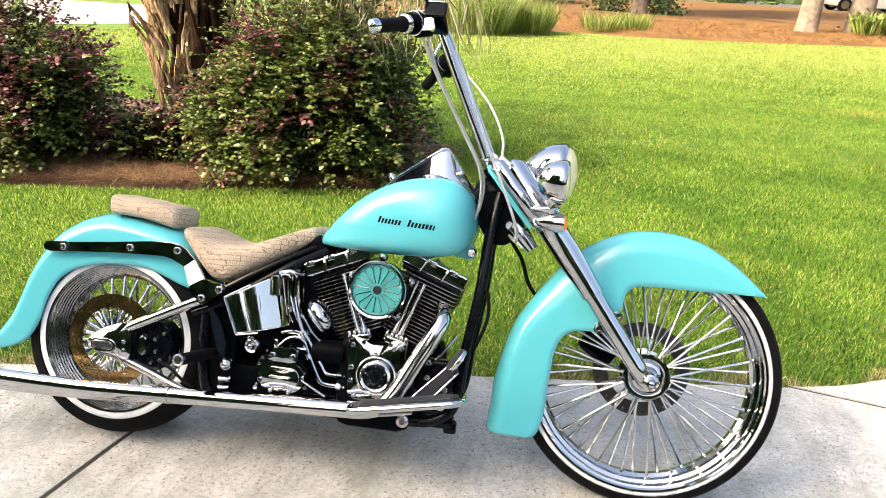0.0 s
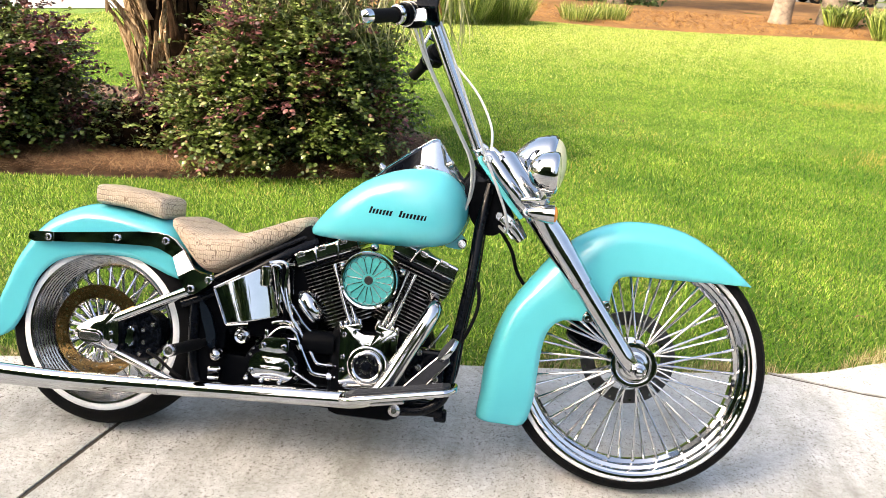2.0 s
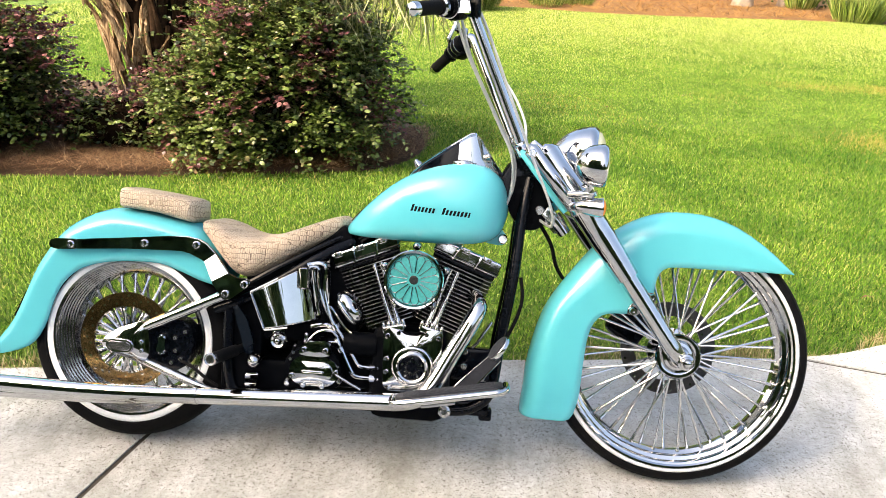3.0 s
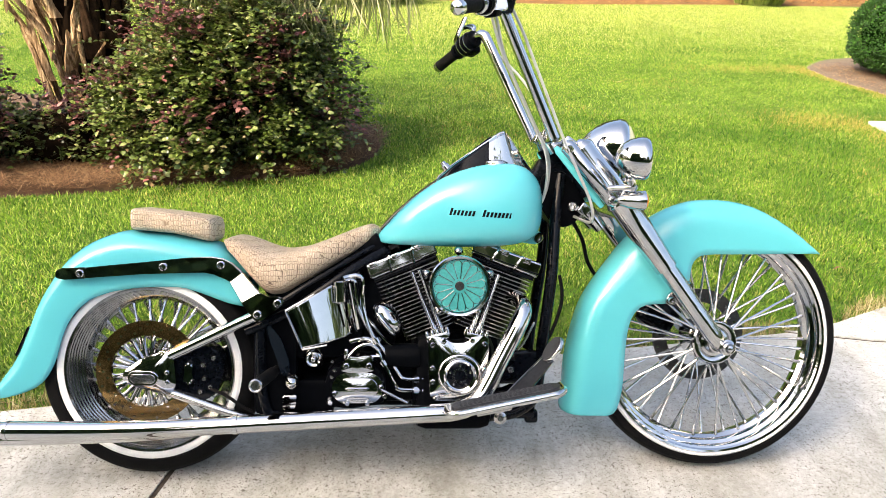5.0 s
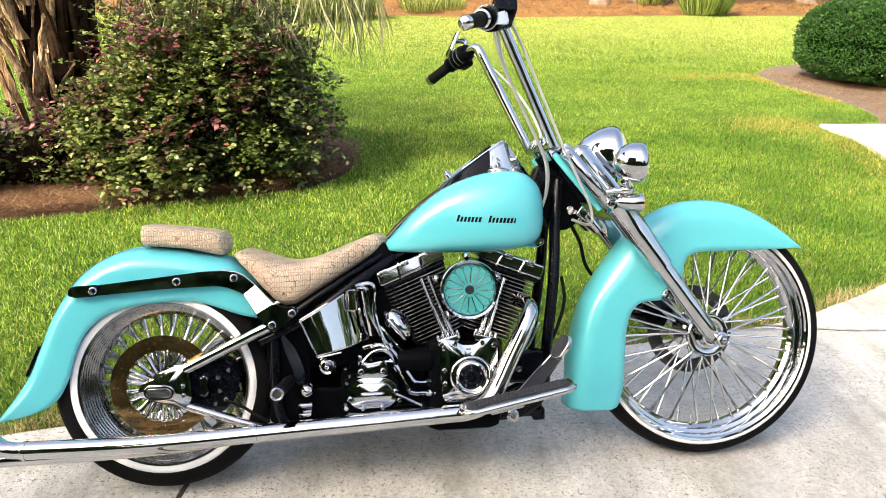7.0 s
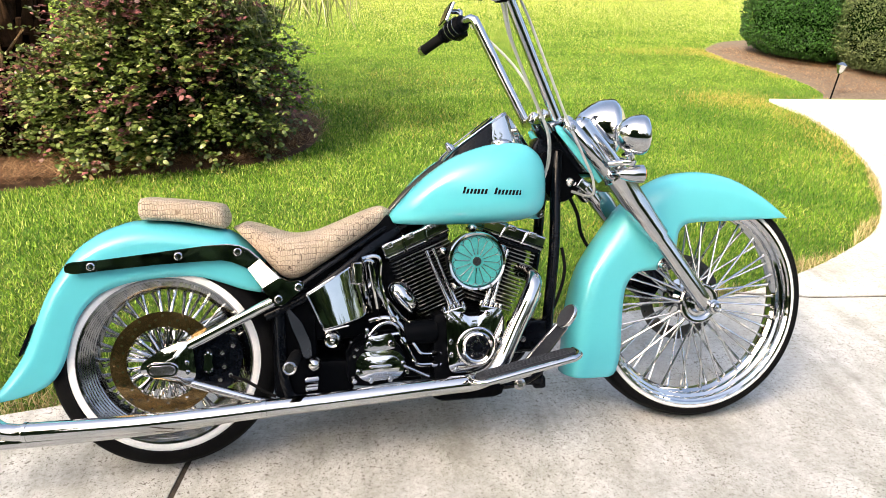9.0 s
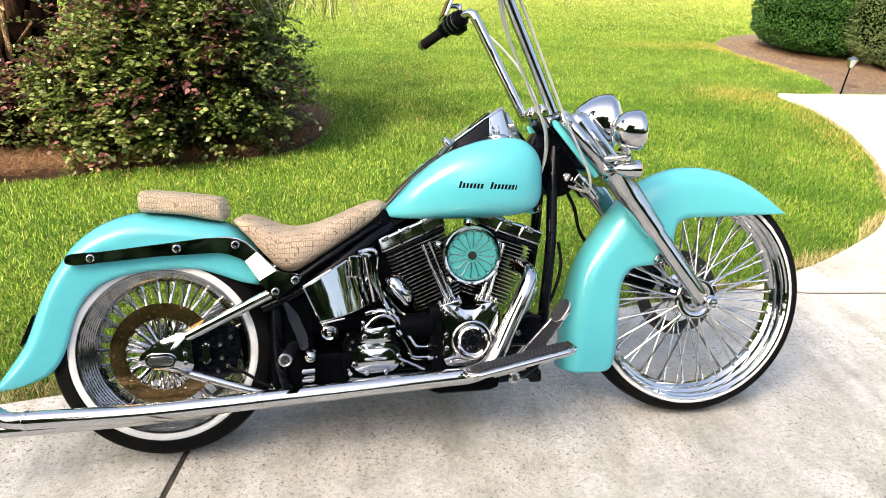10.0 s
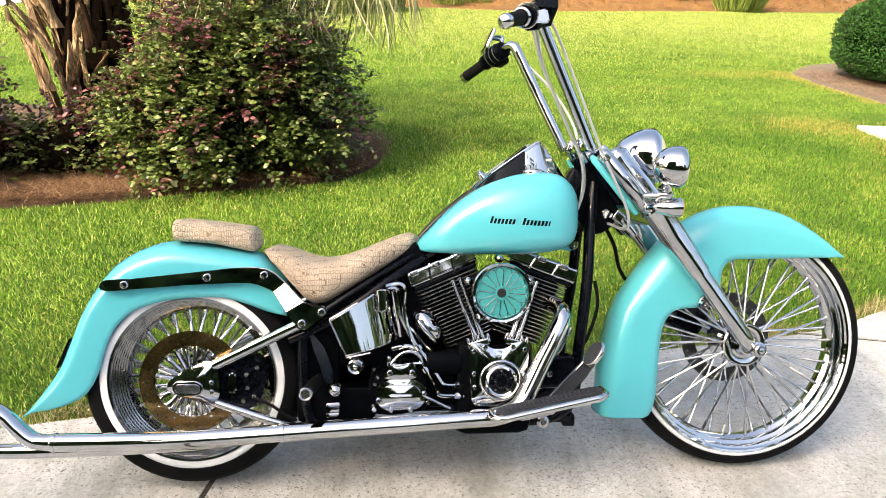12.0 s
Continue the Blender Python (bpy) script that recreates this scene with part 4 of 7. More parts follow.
def wheel(name, c, R, half, white, rim, nip, spokes, hub_r, hub_half, label):
    """A spoked wheel: the hub is the part; tyre, whitewall, rim and every spoke hang from it."""
    c = Vector(c)
    ax = (0, 1, 0)
    bm = bmesh.new()
    lathe(bm, c, ax, [(-hub_half - 0.022, 0.012), (-hub_half - 0.022, hub_r * 0.34), (-hub_half - 0.018, hub_r * 0.40), (-hub_half - 0.006, hub_r * 0.43), (-hub_half + 0.004, hub_r * 0.50), (-hub_half + 0.006, hub_r * 0.62), (-hub_half + 0.001, hub_r * 0.70), (-hub_half - 0.002, hub_r * 0.80), (-hub_half - 0.001, hub_r * 0.94), (-hub_half + 0.004, hub_r), (-hub_half + 0.014, hub_r), (-hub_half + 0.02, hub_r * 0.55), (0, hub_r * 0.5),
                      (hub_half - 0.02, hub_r * 0.55), (hub_half - 0.014, hub_r), (hub_half - 0.006, hub_r), (hub_half, hub_r * 0.8), (hub_half, 0.012)], 36)
    hub = part(name, bm, CHROME, bike, label, 30)
    bm = bmesh.new()
    prof = []
    for k in range(13):
        a = math.pi * k / 12
        prof.append((-half * math.cos(a) * (1 - 0.06 * math.sin(a)), R - (R - white[0]) * (1 - math.sin(a) ** 0.50)))
    prof = [(-half * 0.72, rim + 0.004), (-half * 0.93, white[0] - 0.004)] + prof + [(half * 0.93, white[0] - 0.004), (half * 0.72, rim + 0.004)]
    lathe(bm, c, ax, prof, 72, True)
    part("tyre", bm, RUBBER, hub, "black tyre")
    for s in (-1, 1):
        bm = bmesh.new()
        lathe(bm, c + Vector((0, s * half * 0.93, 0)), (0, s, 0), [(0.0, white[0]), (0.004, white[0] - 0.006), (0.006, (white[0] + white[1]) / 2), (0.003, white[1] + 0.003), (-0.006, white[1])], 72)
        bmesh.ops.delete(bm, geom=[f for f in bm.faces if len(f.verts) > 4], context="FACES")
        part("whitewall", bm, WHITEWALL, hub, "white sidewall band")
    bm = bmesh.new()
    w2 = half * 0.96
    d = rim - nip
    half_prof = [(-w2, rim + 0.004), (-w2 - 0.004, rim + 0.001), (-w2 - 0.003, rim - 0.005)]
    steps = 7 if R < 0.35 else 2
    for k in range(steps):
        f0, f1 = k / steps, (k + 1) / steps
        x0, x1 = -w2 + 0.002 + f0 * w2 * 0.62, -w2 + 0.002 + f1 * w2 * 0.62
        r0, r1 = rim - 0.006 - (d - 0.014) * f0, rim - 0.006 - (d - 0.014) * f1
        half_prof += [(x0, r0 - (r0 - r1) * 0.25), (x0 + (x1 - x0) * 0.12, r0 - (r0 - r1) * 0.70), (x0 + (x1 - x0) * 0.35, r1 + (r0 - r1) * 0.12), (x0 + (x1 - x0) * 0.62, r1 - 0.0006), (x1 - (x1 - x0) * 0.1, r1 + 0.0012)]
    half_prof += [(-0.012, nip), (-0.006, nip - 0.001)]
    prof = half_prof + [(-a, r) for a, r in reversed(half_prof)]
    prof += [(w2 - 0.012, rim - d * 0.3), (0, nip + 0.012), (-w2 + 0.012, rim - d * 0.3)]
    lathe(bm, c, ax, prof, 84, True)
    # the rear rim's darker chrome paints in the reflection of the dark fender
    part("rim", bm, DARK_CHROME if R < 0.35 else CHROME, hub, "polished chrome rim", 28)
    # spokes, laced a little off the radius, from both flanges
    nb, ln = None, None
    fat = 1.30 if R < 0.35 else 1.12
    for k in range(spokes):
        a = 2 * math.pi * k / spokes
        s = -1 if k % 2 else 1
        lean = (0.16 if (k // 2) % 2 else -0.16)
        h = Vector((math.sin(a + lean) * hub_r * 0.9, s * (hub_half - 0.010), math.cos(a + lean) * hub_r * 0.9))
        e = Vector((math.sin(a) * (nip + 0.002), s * 0.012, math.cos(a) * (nip + 0.002)))
        if nb is None:
            bm = bmesh.new()
            n = (e - h).length
            tube(bm, [(0, 0, 0), (0, 0, n * 0.86), (0, 0, n * 0.865), (0, 0, n * 0.97), (0, 0, n)], [g * fat for g in (0.0034, 0.0034, 0.0044, 0.0044, 0.0058)], 8)
            sp = part("spoke", bm, STAINLESS, hub)
            nb = sp.data
        else:
            sp = new("spoke", nb)
            sp.parent = hub
        q = Vector((0, 0, 1)).rotation_difference((e - h).normalized())
        sp.matrix_basis = Matrix.Translation(c + h) @ q.to_matrix().to_4x4()
    return hub


rear_wheel = wheel("rear_wheel", RW, 0.324, 0.094, (0.268, 0.242), 0.241, 0.196, 52, 0.062, 0.074, "chrome spoked rear wheel")
front_wheel = wheel("front_wheel", FW, 0.399, 0.060, (0.3655, 0.350), 0.348, 0.308, 52, 0.070, 0.064, "tall chrome spoked front wheel")


def disc(c, v, r0, r1, mat, parent, label, holes, thick=0.006):
    bm = bmesh.new()
    lathe(bm, (c[0], v - thick / 2, c[2]), (0, 1, 0), [(0, r0), (0, r1), (thick, r1), (thick, r0)], 64, True)
    d = part("brake_disc", bm, mat, parent, label)
    bm = bmesh.new()
    for k in range(holes):
        a, rr = 2 * math.pi * k / holes, r0 + (r1 - r0) * (0.25 + 0.5 * ((k * 2) % 3) / 2)
        lathe(bm, (c[0] + math.cos(a) * rr, v - thick / 2 - 0.0006, c[2] + math.sin(a) * rr), (0, 1, 0), [(0, 0.0005), (0, 0.0042), (thick + 0.0012, 0.0042), (thick + 0.0012, 0.0005)], 8)
    tagged(part("drilling", bm, CHROME, parent), kind="stuff")
    return d


disc(RW, -0.101, 0.106, 0.149, DISC, rear_wheel, "brown tarnished drilled brake disc", 40)
disc(FW, 0.070, 0.106, 0.150, DISC_DARK, front_wheel, "dark grey drilled brake disc", 40)
# slotted carrier inside the rear disc
for k in range(20):
    a = 2 * math.pi * k / 20
    bm = bmesh.new()
    o = Vector((math.sin(a), 0, math.cos(a)))
    s = Vector((math.cos(a), 0, -math.sin(a)))
    c = Vector((RW[0], -0.098, RW[2]))
    pts = [c + o * 0.042 - s * 0.0045, c + o * 0.096 - s * 0.0115, c + o * 0.105, c + o * 0.096 + s * 0.0115, c + o * 0.042 + s * 0.0045]
    tube(bm, pts, 0.0036, 6, 16)
    part("carrier_loop", bm, CHROME, rear_wheel)


# ---- fenders ----
def fender(name, crown, edge, half, label, n=40, shoulder=0.40):
    """A sheet fender: a rounded shoulder from the crown line, then a flat side down to the edge line."""
    cs = spline([(u, 0, w) for u, w in crown], n)
    es = spline([(u, 0, w) for u, w in edge], n)
    across = [(1 - shoulder * (1 - math.cos(k / 11 * math.pi / 2) ** 0.88), math.sin(k / 11 * math.pi / 2) ** 0.88) for k in range(12)]
    across += [((1 - shoulder) * (1 - k / 5), 1 - 0.04 * k / 5) for k in range(1, 6)]
    across = [(f, -g) for f, g in reversed(across[1:])] + across
    bm = bmesh.new()
    grid = [[bm.verts.new(((e + (c - e) * f).x, half * g, (e + (c - e) * f).z)) for f, g in across] for c, e in zip(cs, es)]
    for a, b in zip(grid, grid[1:]):
        for i in range(len(across) - 1):
            bm.faces.new((a[i], a[i + 1], b[i + 1], b[i]))
    ob = part(name, bm, TEAL, bike, label, 60)
    s = ob.modifiers.new("thickness", "SOLIDIFY")
    s.thickness, s.offset = 0.004, -1
    return ob


fender("rear_fender",
       [(-0.470, 0.222), (-0.438, 0.267), (-0.378, 0.355), (-0.343, 0.436), (-0.308, 0.520), (-0.271, 0.583), (-0.224, 0.645), (-0.174, 0.683), (-0.121, 0.708),
        (-0.059, 0.724), (0.023, 0.722), (0.105, 0.709), (0.196, 0.690), (0.25, 0.655), (0.30, 0.60)],
       [(-0.440, 0.236), (-0.360, 0.250), (-0.288, 0.283), (-0.248, 0.345), (-0.224, 0.422), (-0.195, 0.480), (-0.149, 0.524), (-0.10, 0.545), (-0.06, 0.555),
        (-0.01, 0.562), (0.05, 0.565), (0.119, 0.562), (0.182, 0.542), (0.239, 0.520), (0.290, 0.508)],
       0.108, "turquoise rear fender with a flared tail")
fender("front_fender",
       [(1.246, 0.170), (1.249, 0.205), (1.254, 0.250), (1.258, 0.325), (1.279, 0.427), (1.305, 0.507), (1.341, 0.570), (1.394, 0.645), (1.430, 0.692), (1.470, 0.732), (1.512, 0.766),
        (1.557, 0.793), (1.61, 0.815), (1.667, 0.827), (1.76, 0.826), (1.855, 0.801), (1.953, 0.742), (2.036, 0.667)],
       [(1.378, 0.166), (1.404, 0.182), (1.421, 0.250), (1.426, 0.347), (1.434, 0.435), (1.452, 0.482), (1.485, 0.508), (1.550, 0.513), (1.592, 0.523), (1.612, 0.550), (1.620, 0.590),
        (1.626, 0.630), (1.645, 0.655), (1.68, 0.663), (1.77, 0.664), (1.86, 0.665), (1.94, 0.666), (1.996, 0.6665)],
       0.086, "turquoise wrap-around front fender", 46)

# chrome fender struts with bolts, both sides
STRUT = [(-0.2265, 0.604), (-0.2245, 0.6135), (-0.217, 0.6190), (-0.207, 0.6205), (-0.143, 0.6230), (0.014, 0.6385), (0.141, 0.6520), (0.205, 0.6555), (0.236, 0.6500), (0.262, 0.6370), (0.292, 0.6085),
         (0.2555, 0.5805), (0.236, 0.5960), (0.212, 0.6060), (0.185, 0.6090), (0.140, 0.6085), (0.014, 0.6045), (-0.143, 0.5930), (-0.207, 0.5895), (-0.217, 0.5905), (-0.2245, 0.5955)]
BRACKET = [(0.2950, 0.5285), (0.3455, 0.5575), (0.3720, 0.5440), (0.4030, 0.5450), (0.4150, 0.5340), (0.4090, 0.5210), (0.3600, 0.4830), (0.3450, 0.4740), (0.3290, 0.4810)]
for s in (-1, 1):
    bm = bmesh.new()
    plate(bm, STRUT, s * 0.114, s * 0.127, 0.0026)
    st = part("fender_strut", bm, CHROME, bike, "long chrome fender strut", 30)
    bm = bmesh.new()
    plate(bm, rounded(BRACKET, 0.005), s * 0.155, s * 0.167, 0.0026)
    part("strut_bracket", bm, CHROME, st, "chrome bolt plate", 30)
    for u, w in ((-0.160, 0.6065), (0.070, 0.6255), (0.231, 0.6310), (0.340, 0.495), (0.397, 0.527)):
        bolt("bolt", (u, s * (0.167 if u > 0.3 else 0.127), w), (0, s, 0), 0.0115, 0.006, st)
    bm = bmesh.new()
    loops = []
    for f in (0.0, 0.08, 0.3, 0.6, 0.92, 1.0):
        a, b = Vector((0.2555, 0.1265, 0.5805)).lerp(Vector((0.2950, 0.1665, 0.5285)), f), Vector((0.2920, 0.1265, 0.6085)).lerp(Vector((0.3455, 0.1665, 0.5575)), f)
        lip = (b - a) * 0.05
        loops.append([(a.x, s * (a.y - 0.002), a.z), (a.x + lip.x, s * a.y, a.z + lip.z), (b.x - lip.x, s * b.y, b.z - lip.z), (b.x, s * (b.y - 0.002), b.z), (b.x, s * (b.y - 0.012), b.z), (a.x, s * (a.y - 0.012), a.z)])
    rings(bm, loops)
    part("strut_step", bm, CHROME, st, "bright folded chrome step", 30)
    bm = bmesh.new()
    plate(bm, rounded([(-0.228, 0.598), (-0.2255, 0.6150), (-0.207, 0.6215), (-0.1440, 0.6240), (-0.1450, 0.5920), (-0.207, 0.5885), (-0.2245, 0.5935)], 0.004), s * 0.126, s * 0.1295, 0.0014)
    part("strut_end_cap", bm, CHROME, st, "chrome end plate")
# dark lamp strip on the fender's tail
bm = bmesh.new()
plate(bm, rounded([(-0.344, 0.436), (-0.384, 0.350), (-0.390, 0.352), (-0.350, 0.440)], 0.004), -0.045, 0.045, 0.003)
part("tail_lamp", bm, BLACK, bike, "slim dark tail lamp")


# ---- seats ----
def station(xs, tab):
    return [np.interp(xs, [r[0] for r in tab], [r[i] for r in tab]) for i in range(1, len(tab[0]))]


def cushion(name, tab, label, n=44, power=0.5, dish=0.0):
    """Padded form from stations of u, bottom, top, half width."""
    us = np.linspace(tab[0][0], tab[-1][0], n)
    bot, top, wid = station(us, tab)
    ker = np.array([1, 2, 3, 2, 1]) / 9
    sm = lambda q: np.convolve(np.pad(q, 2, mode="edge"), ker, "valid")
    bot, top, wid = sm(bot), sm(top), sm(wid)
    bm = bmesh.new()
    loops = []
    for i, u in enumerate(us):
        f = i / (n - 1)
        end = min(1, math.sin(math.pi * min(max(f, 0.0), 1.0)) * 5) ** 0.5 if 0 < f < 1 else 0.25
        end = max(end, 0.25)
        mid, h, w = (bot[i] + top[i]) / 2, (top[i] - bot[i]) / 2 * end, wid[i] * end
        loop = []
        for k in range(28):
            a = 2 * math.pi * k / 28
            c, s = math.cos(a), math.sin(a)
            v = w * math.copysign(abs(c) ** power, c)
            z = mid + h * math.copysign(abs(s) ** power, s)
            if s > 0:
                z -= dish * (1 - (v / max(w, 1e-4)) ** 2) * min(1, h / 0.04)
            loop.append((u, v, z))
        loops.append(loop)
    rings(bm, loops)
    return part(name, bm, CROC, bike, label, 60)


cushion("pillion_pad", [(-0.050, 0.731, 0.784, 0.078), (-0.03, 0.726, 0.792, 0.09), (0.08, 0.717, 0.781, 0.092), (0.18, 0.694, 0.767, 0.090), (0.208, 0.690, 0.754, 0.080)],
        "tan crocodile-embossed leather pillion pad", 30, 0.42)
cushion("saddle", [(0.215, 0.688, 0.702, 0.09), (0.25, 0.664, 0.714, 0.125), (0.29, 0.618, 0.705, 0.15), (0.3215, 0.579, 0.694, 0.157), (0.357, 0.540, 0.680, 0.16), (0.40, 0.537, 0.671, 0.16),
                   (0.463, 0.575, 0.680, 0.15), (0.528, 0.613, 0.705, 0.13), (0.609, 0.662, 0.738, 0.095), (0.658, 0.694, 0.752, 0.07), (0.69, 0.712, 0.742, 0.05)],
        "tan crocodile-embossed leather solo saddle", 48, 0.62, 0.006)
bm = bmesh.new()
for s in (-1, 1):
    tube(bm, [(0.365, s * 0.150, 0.531), (0.40, s * 0.152, 0.530), (0.478, s * 0.14, 0.577), (0.576, s * 0.11, 0.634), (0.68, s * 0.06, 0.692)], 0.008, 8, 24)
part("saddle_base", bm, BLACK, bike)

# ---- fuel tank ----
TANK = [(0.670, 0.698, 0.708, 0.045), (0.685, 0.693, 0.728, 0.075), (0.71, 0.690, 0.756, 0.105), (0.75, 0.688, 0.799, 0.135), (0.80, 0.687, 0.843, 0.158), (0.865, 0.686, 0.886, 0.178),
        (0.95, 0.686, 0.918, 0.193), (1.03, 0.689, 0.930, 0.197), (1.09, 0.697, 0.924, 0.190), (1.13, 0.714, 0.899, 0.168), (1.152, 0.742, 0.868, 0.13), (1.165, 0.780, 0.830, 0.07)]


def tank_half(s):
    st = spline([(u, b, t) for u, b, t, w in TANK], 40)
    wd = spline([(w, 0, 0) for u, b, t, w in TANK], 40)
    bm = bmesh.new()
    loops = []
    for p, q in zip(st, wd):
        u, b, t, w = p.x, p.y, p.z, q.x
        loop = []
        inner = 0.012
        c, hw, hh, mid = (w + inner) / 2, (w - inner) / 2, (t - b) / 2, (t + b) / 2
        for k in range(32):
            a = 2 * math.pi * k / 32
            ca, sa = math.cos(a), math.sin(a)
            pw_c, pw_s = (0.80, 0.80) if ca > 0 and sa > 0 else (0.62, 0.55)
            v = c + hw * math.copysign(abs(ca) ** pw_c, ca)
            z = mid + hh * math.copysign(abs(sa) ** pw_s, sa)
            loop.append((u, s * v, z))
        loops.append(loop)
    rings(bm, loops)
    return part("tank_half", bm, TEAL, bike, "turquoise teardrop tank half", 60)


for s in (-1, 1):
    tank_half(s)


def tank_v(u, w):
    """The tank's outer face at a place of its side view."""
    us = [r[0] for r in TANK]
    b, t, wd = (np.interp(u, us, [r[i] for r in TANK]) for i in (1, 2, 3))
    c, hw, hh, mid = (wd + 0.012) / 2, (wd - 0.012) / 2, (t - b) / 2, (t + b) / 2
    sa = (w - mid) / hh
    if sa > 0:
        ca = max(0, 1 - abs(sa) ** (2 / 0.80)) ** (0.80 / 2)
    else:
        ca = max(0, 1 - abs(sa) ** (2 / 0.55)) ** (0.62 / 2)
    return -(c + hw * ca)


# dark mark on the tank, as plain slanted bars
bm = bmesh.new()


def stroke(u, w, h, d, slant=0.30):
    """A slanted bar that hugs the tank's side."""
    vs = [(u - d / 2, w), (u + d / 2, w), (u + d / 2 + h * slant, w + h), (u - d / 2 + h * slant, w + h)]
    a = [bm.verts.new((x, tank_v(x, z) - 0.0012, z)) for x, z in vs]
    b = [bm.verts.new((x, tank_v(x, z) + 0.002, z)) for x, z in vs]
    bm.faces.new(a)
    for i in range(4):
        bm.faces.new((a[i], a[(i + 1) % 4], b[(i + 1) % 4], b[i]))


def base_w(u):
    return 0.7815 - 0.052 * (u - 0.87)


for u, h, d in [(0.882 + k * 0.0105, 0.020 if k == 0 else 0.0145, 0.0068) for k in range(7)] + [(0.974 + k * 0.0108, 0.020 if k == 0 else 0.0145, 0.0070) for k in range(8)]:
    stroke(u, base_w(u), h, d)
part("tank_mark", bm, INK, bike, "row of plain black slanted bars on the tank", 0)

# dash console between the tank halves
bm = bmesh.new()
loops = []
for u, w0, w1, h0, h1 in [(0.668, 0.69, 0.712, 0.020, 0.014), (0.76, 0.78, 0.806, 0.026, 0.020), (0.845, 0.84, 0.868, 0.034, 0.026), (0.862, 0.845, 0.893, 0.044, 0.036), (0.900, 0.86, 0.927, 0.055, 0.046),
                          (0.964, 0.88, 0.972, 0.062, 0.054), (1.004, 0.885, 1.000, 0.063, 0.056), (1.036, 0.89, 1.022, 0.064, 0.058), (1.052, 0.89, 1.027, 0.064, 0.052), (1.066, 0.89, 1.014, 0.062, 0.048), (1.120, 0.885, 0.938, 0.052, 0.040), (1.150, 0.87, 0.900, 0.036, 0.024)]:
    loops.append([(u, -h0, w0), (u, -h0, (w0 + w1) / 2), (u, -h1 - 0.004, w1 - 0.010), (u, -h1 + 0.006, w1), (u, h1 - 0.006, w1), (u, h1 + 0.004, w1 - 0.010), (u, h0, (w0 + w1) / 2), (u, h0, w0)])
rings(bm, loops)
bmesh.ops.recalc_face_normals(bm, faces=bm.faces)
for f in bm.faces:
    if abs(f.normal.y) > 0.30 and f.calc_center_median().x < 1.003:
        f.material_index = 1
dash = part("dash_console", bm, CHROME, bike, "chrome dash console with black sides", 30, (BLACK,))
for s in (-1, 1):
    bm = bmesh.new()
    tube(bm, [(0.846, s * 0.030, 0.872), (0.862, s * 0.042, 0.893), (0.900, s * 0.052, 0.927), (0.964, s * 0.060, 0.972), (1.036, s * 0.062, 1.021), (1.048, s * 0.060, 1.024)], 0.0026, 8)
    part("dash_trim", bm, CHROME, dash, "chrome edge trim")
bm = bmesh.new()
n = Vector((-0.62, 0, 0.785))
lathe(bm, Vector((0.985, 0, 0.986)) - n * 0.001, n, [(-0.01, 0.042), (0.003, 0.044), (0.006, 0.040), (0.004, 0.036), (0.004, 0.001)], 30)
part("speedometer", bm, BLACK, dash, "black dial in a chrome bezel")
bm = bmesh.new()
lathe(bm, (0.884, -0.012, 0.914), n, [(0, 0.014), (0.014, 0.013), (0.018, 0.009), (0.026, 0.008), (0.028, 0.004)], 16)
part("ignition_switch", bm, CHROME, dash)
bm = bmesh.new()
for s in (-1, 1):
    tube(bm, [(0.672, s * 0.02, 0.716), (0.74, s * 0.026, 0.788), (0.845, s * 0.03, 0.872), (0.95, s * 0.05, 0.921), (1.06, s * 0.06, 0.930)], 0.006, 8, 24)
part("tank_seam_trim", bm, BLACK, bike, "black seam trim")
for s in (-1, 1):
    bm = bmesh.new()
    lathe(bm, (1.022, s * 0.095, 0.922), (0.03, s * -0.10, 1), [(-0.01, 0.034), (0.004, 0.036), (0.010, 0.034), (0.016, 0.024), (0.019, 0.004)], 28)
    part("fuel_cap", bm, CHROME, bike, "domed chrome fuel cap")
bolt("tank_bolt", (1.156, -0.056, 0.710), (0, -1, 0), 0.016, 0.014, bike)
bm = bmesh.new()
plate(bm, rounded([(1.09, 0.745), (1.140, 0.752), (1.172, 0.716), (1.166, 0.694), (1.146, 0.690), (1.10, 0.696)], 0.01), -0.054, -0.030, 0.003)
part("tank_mount", bm, TEAL, bike)


# ---- front end ----
def fork_u(w):
    return 1.530 + (0.624 - w) * 0.742


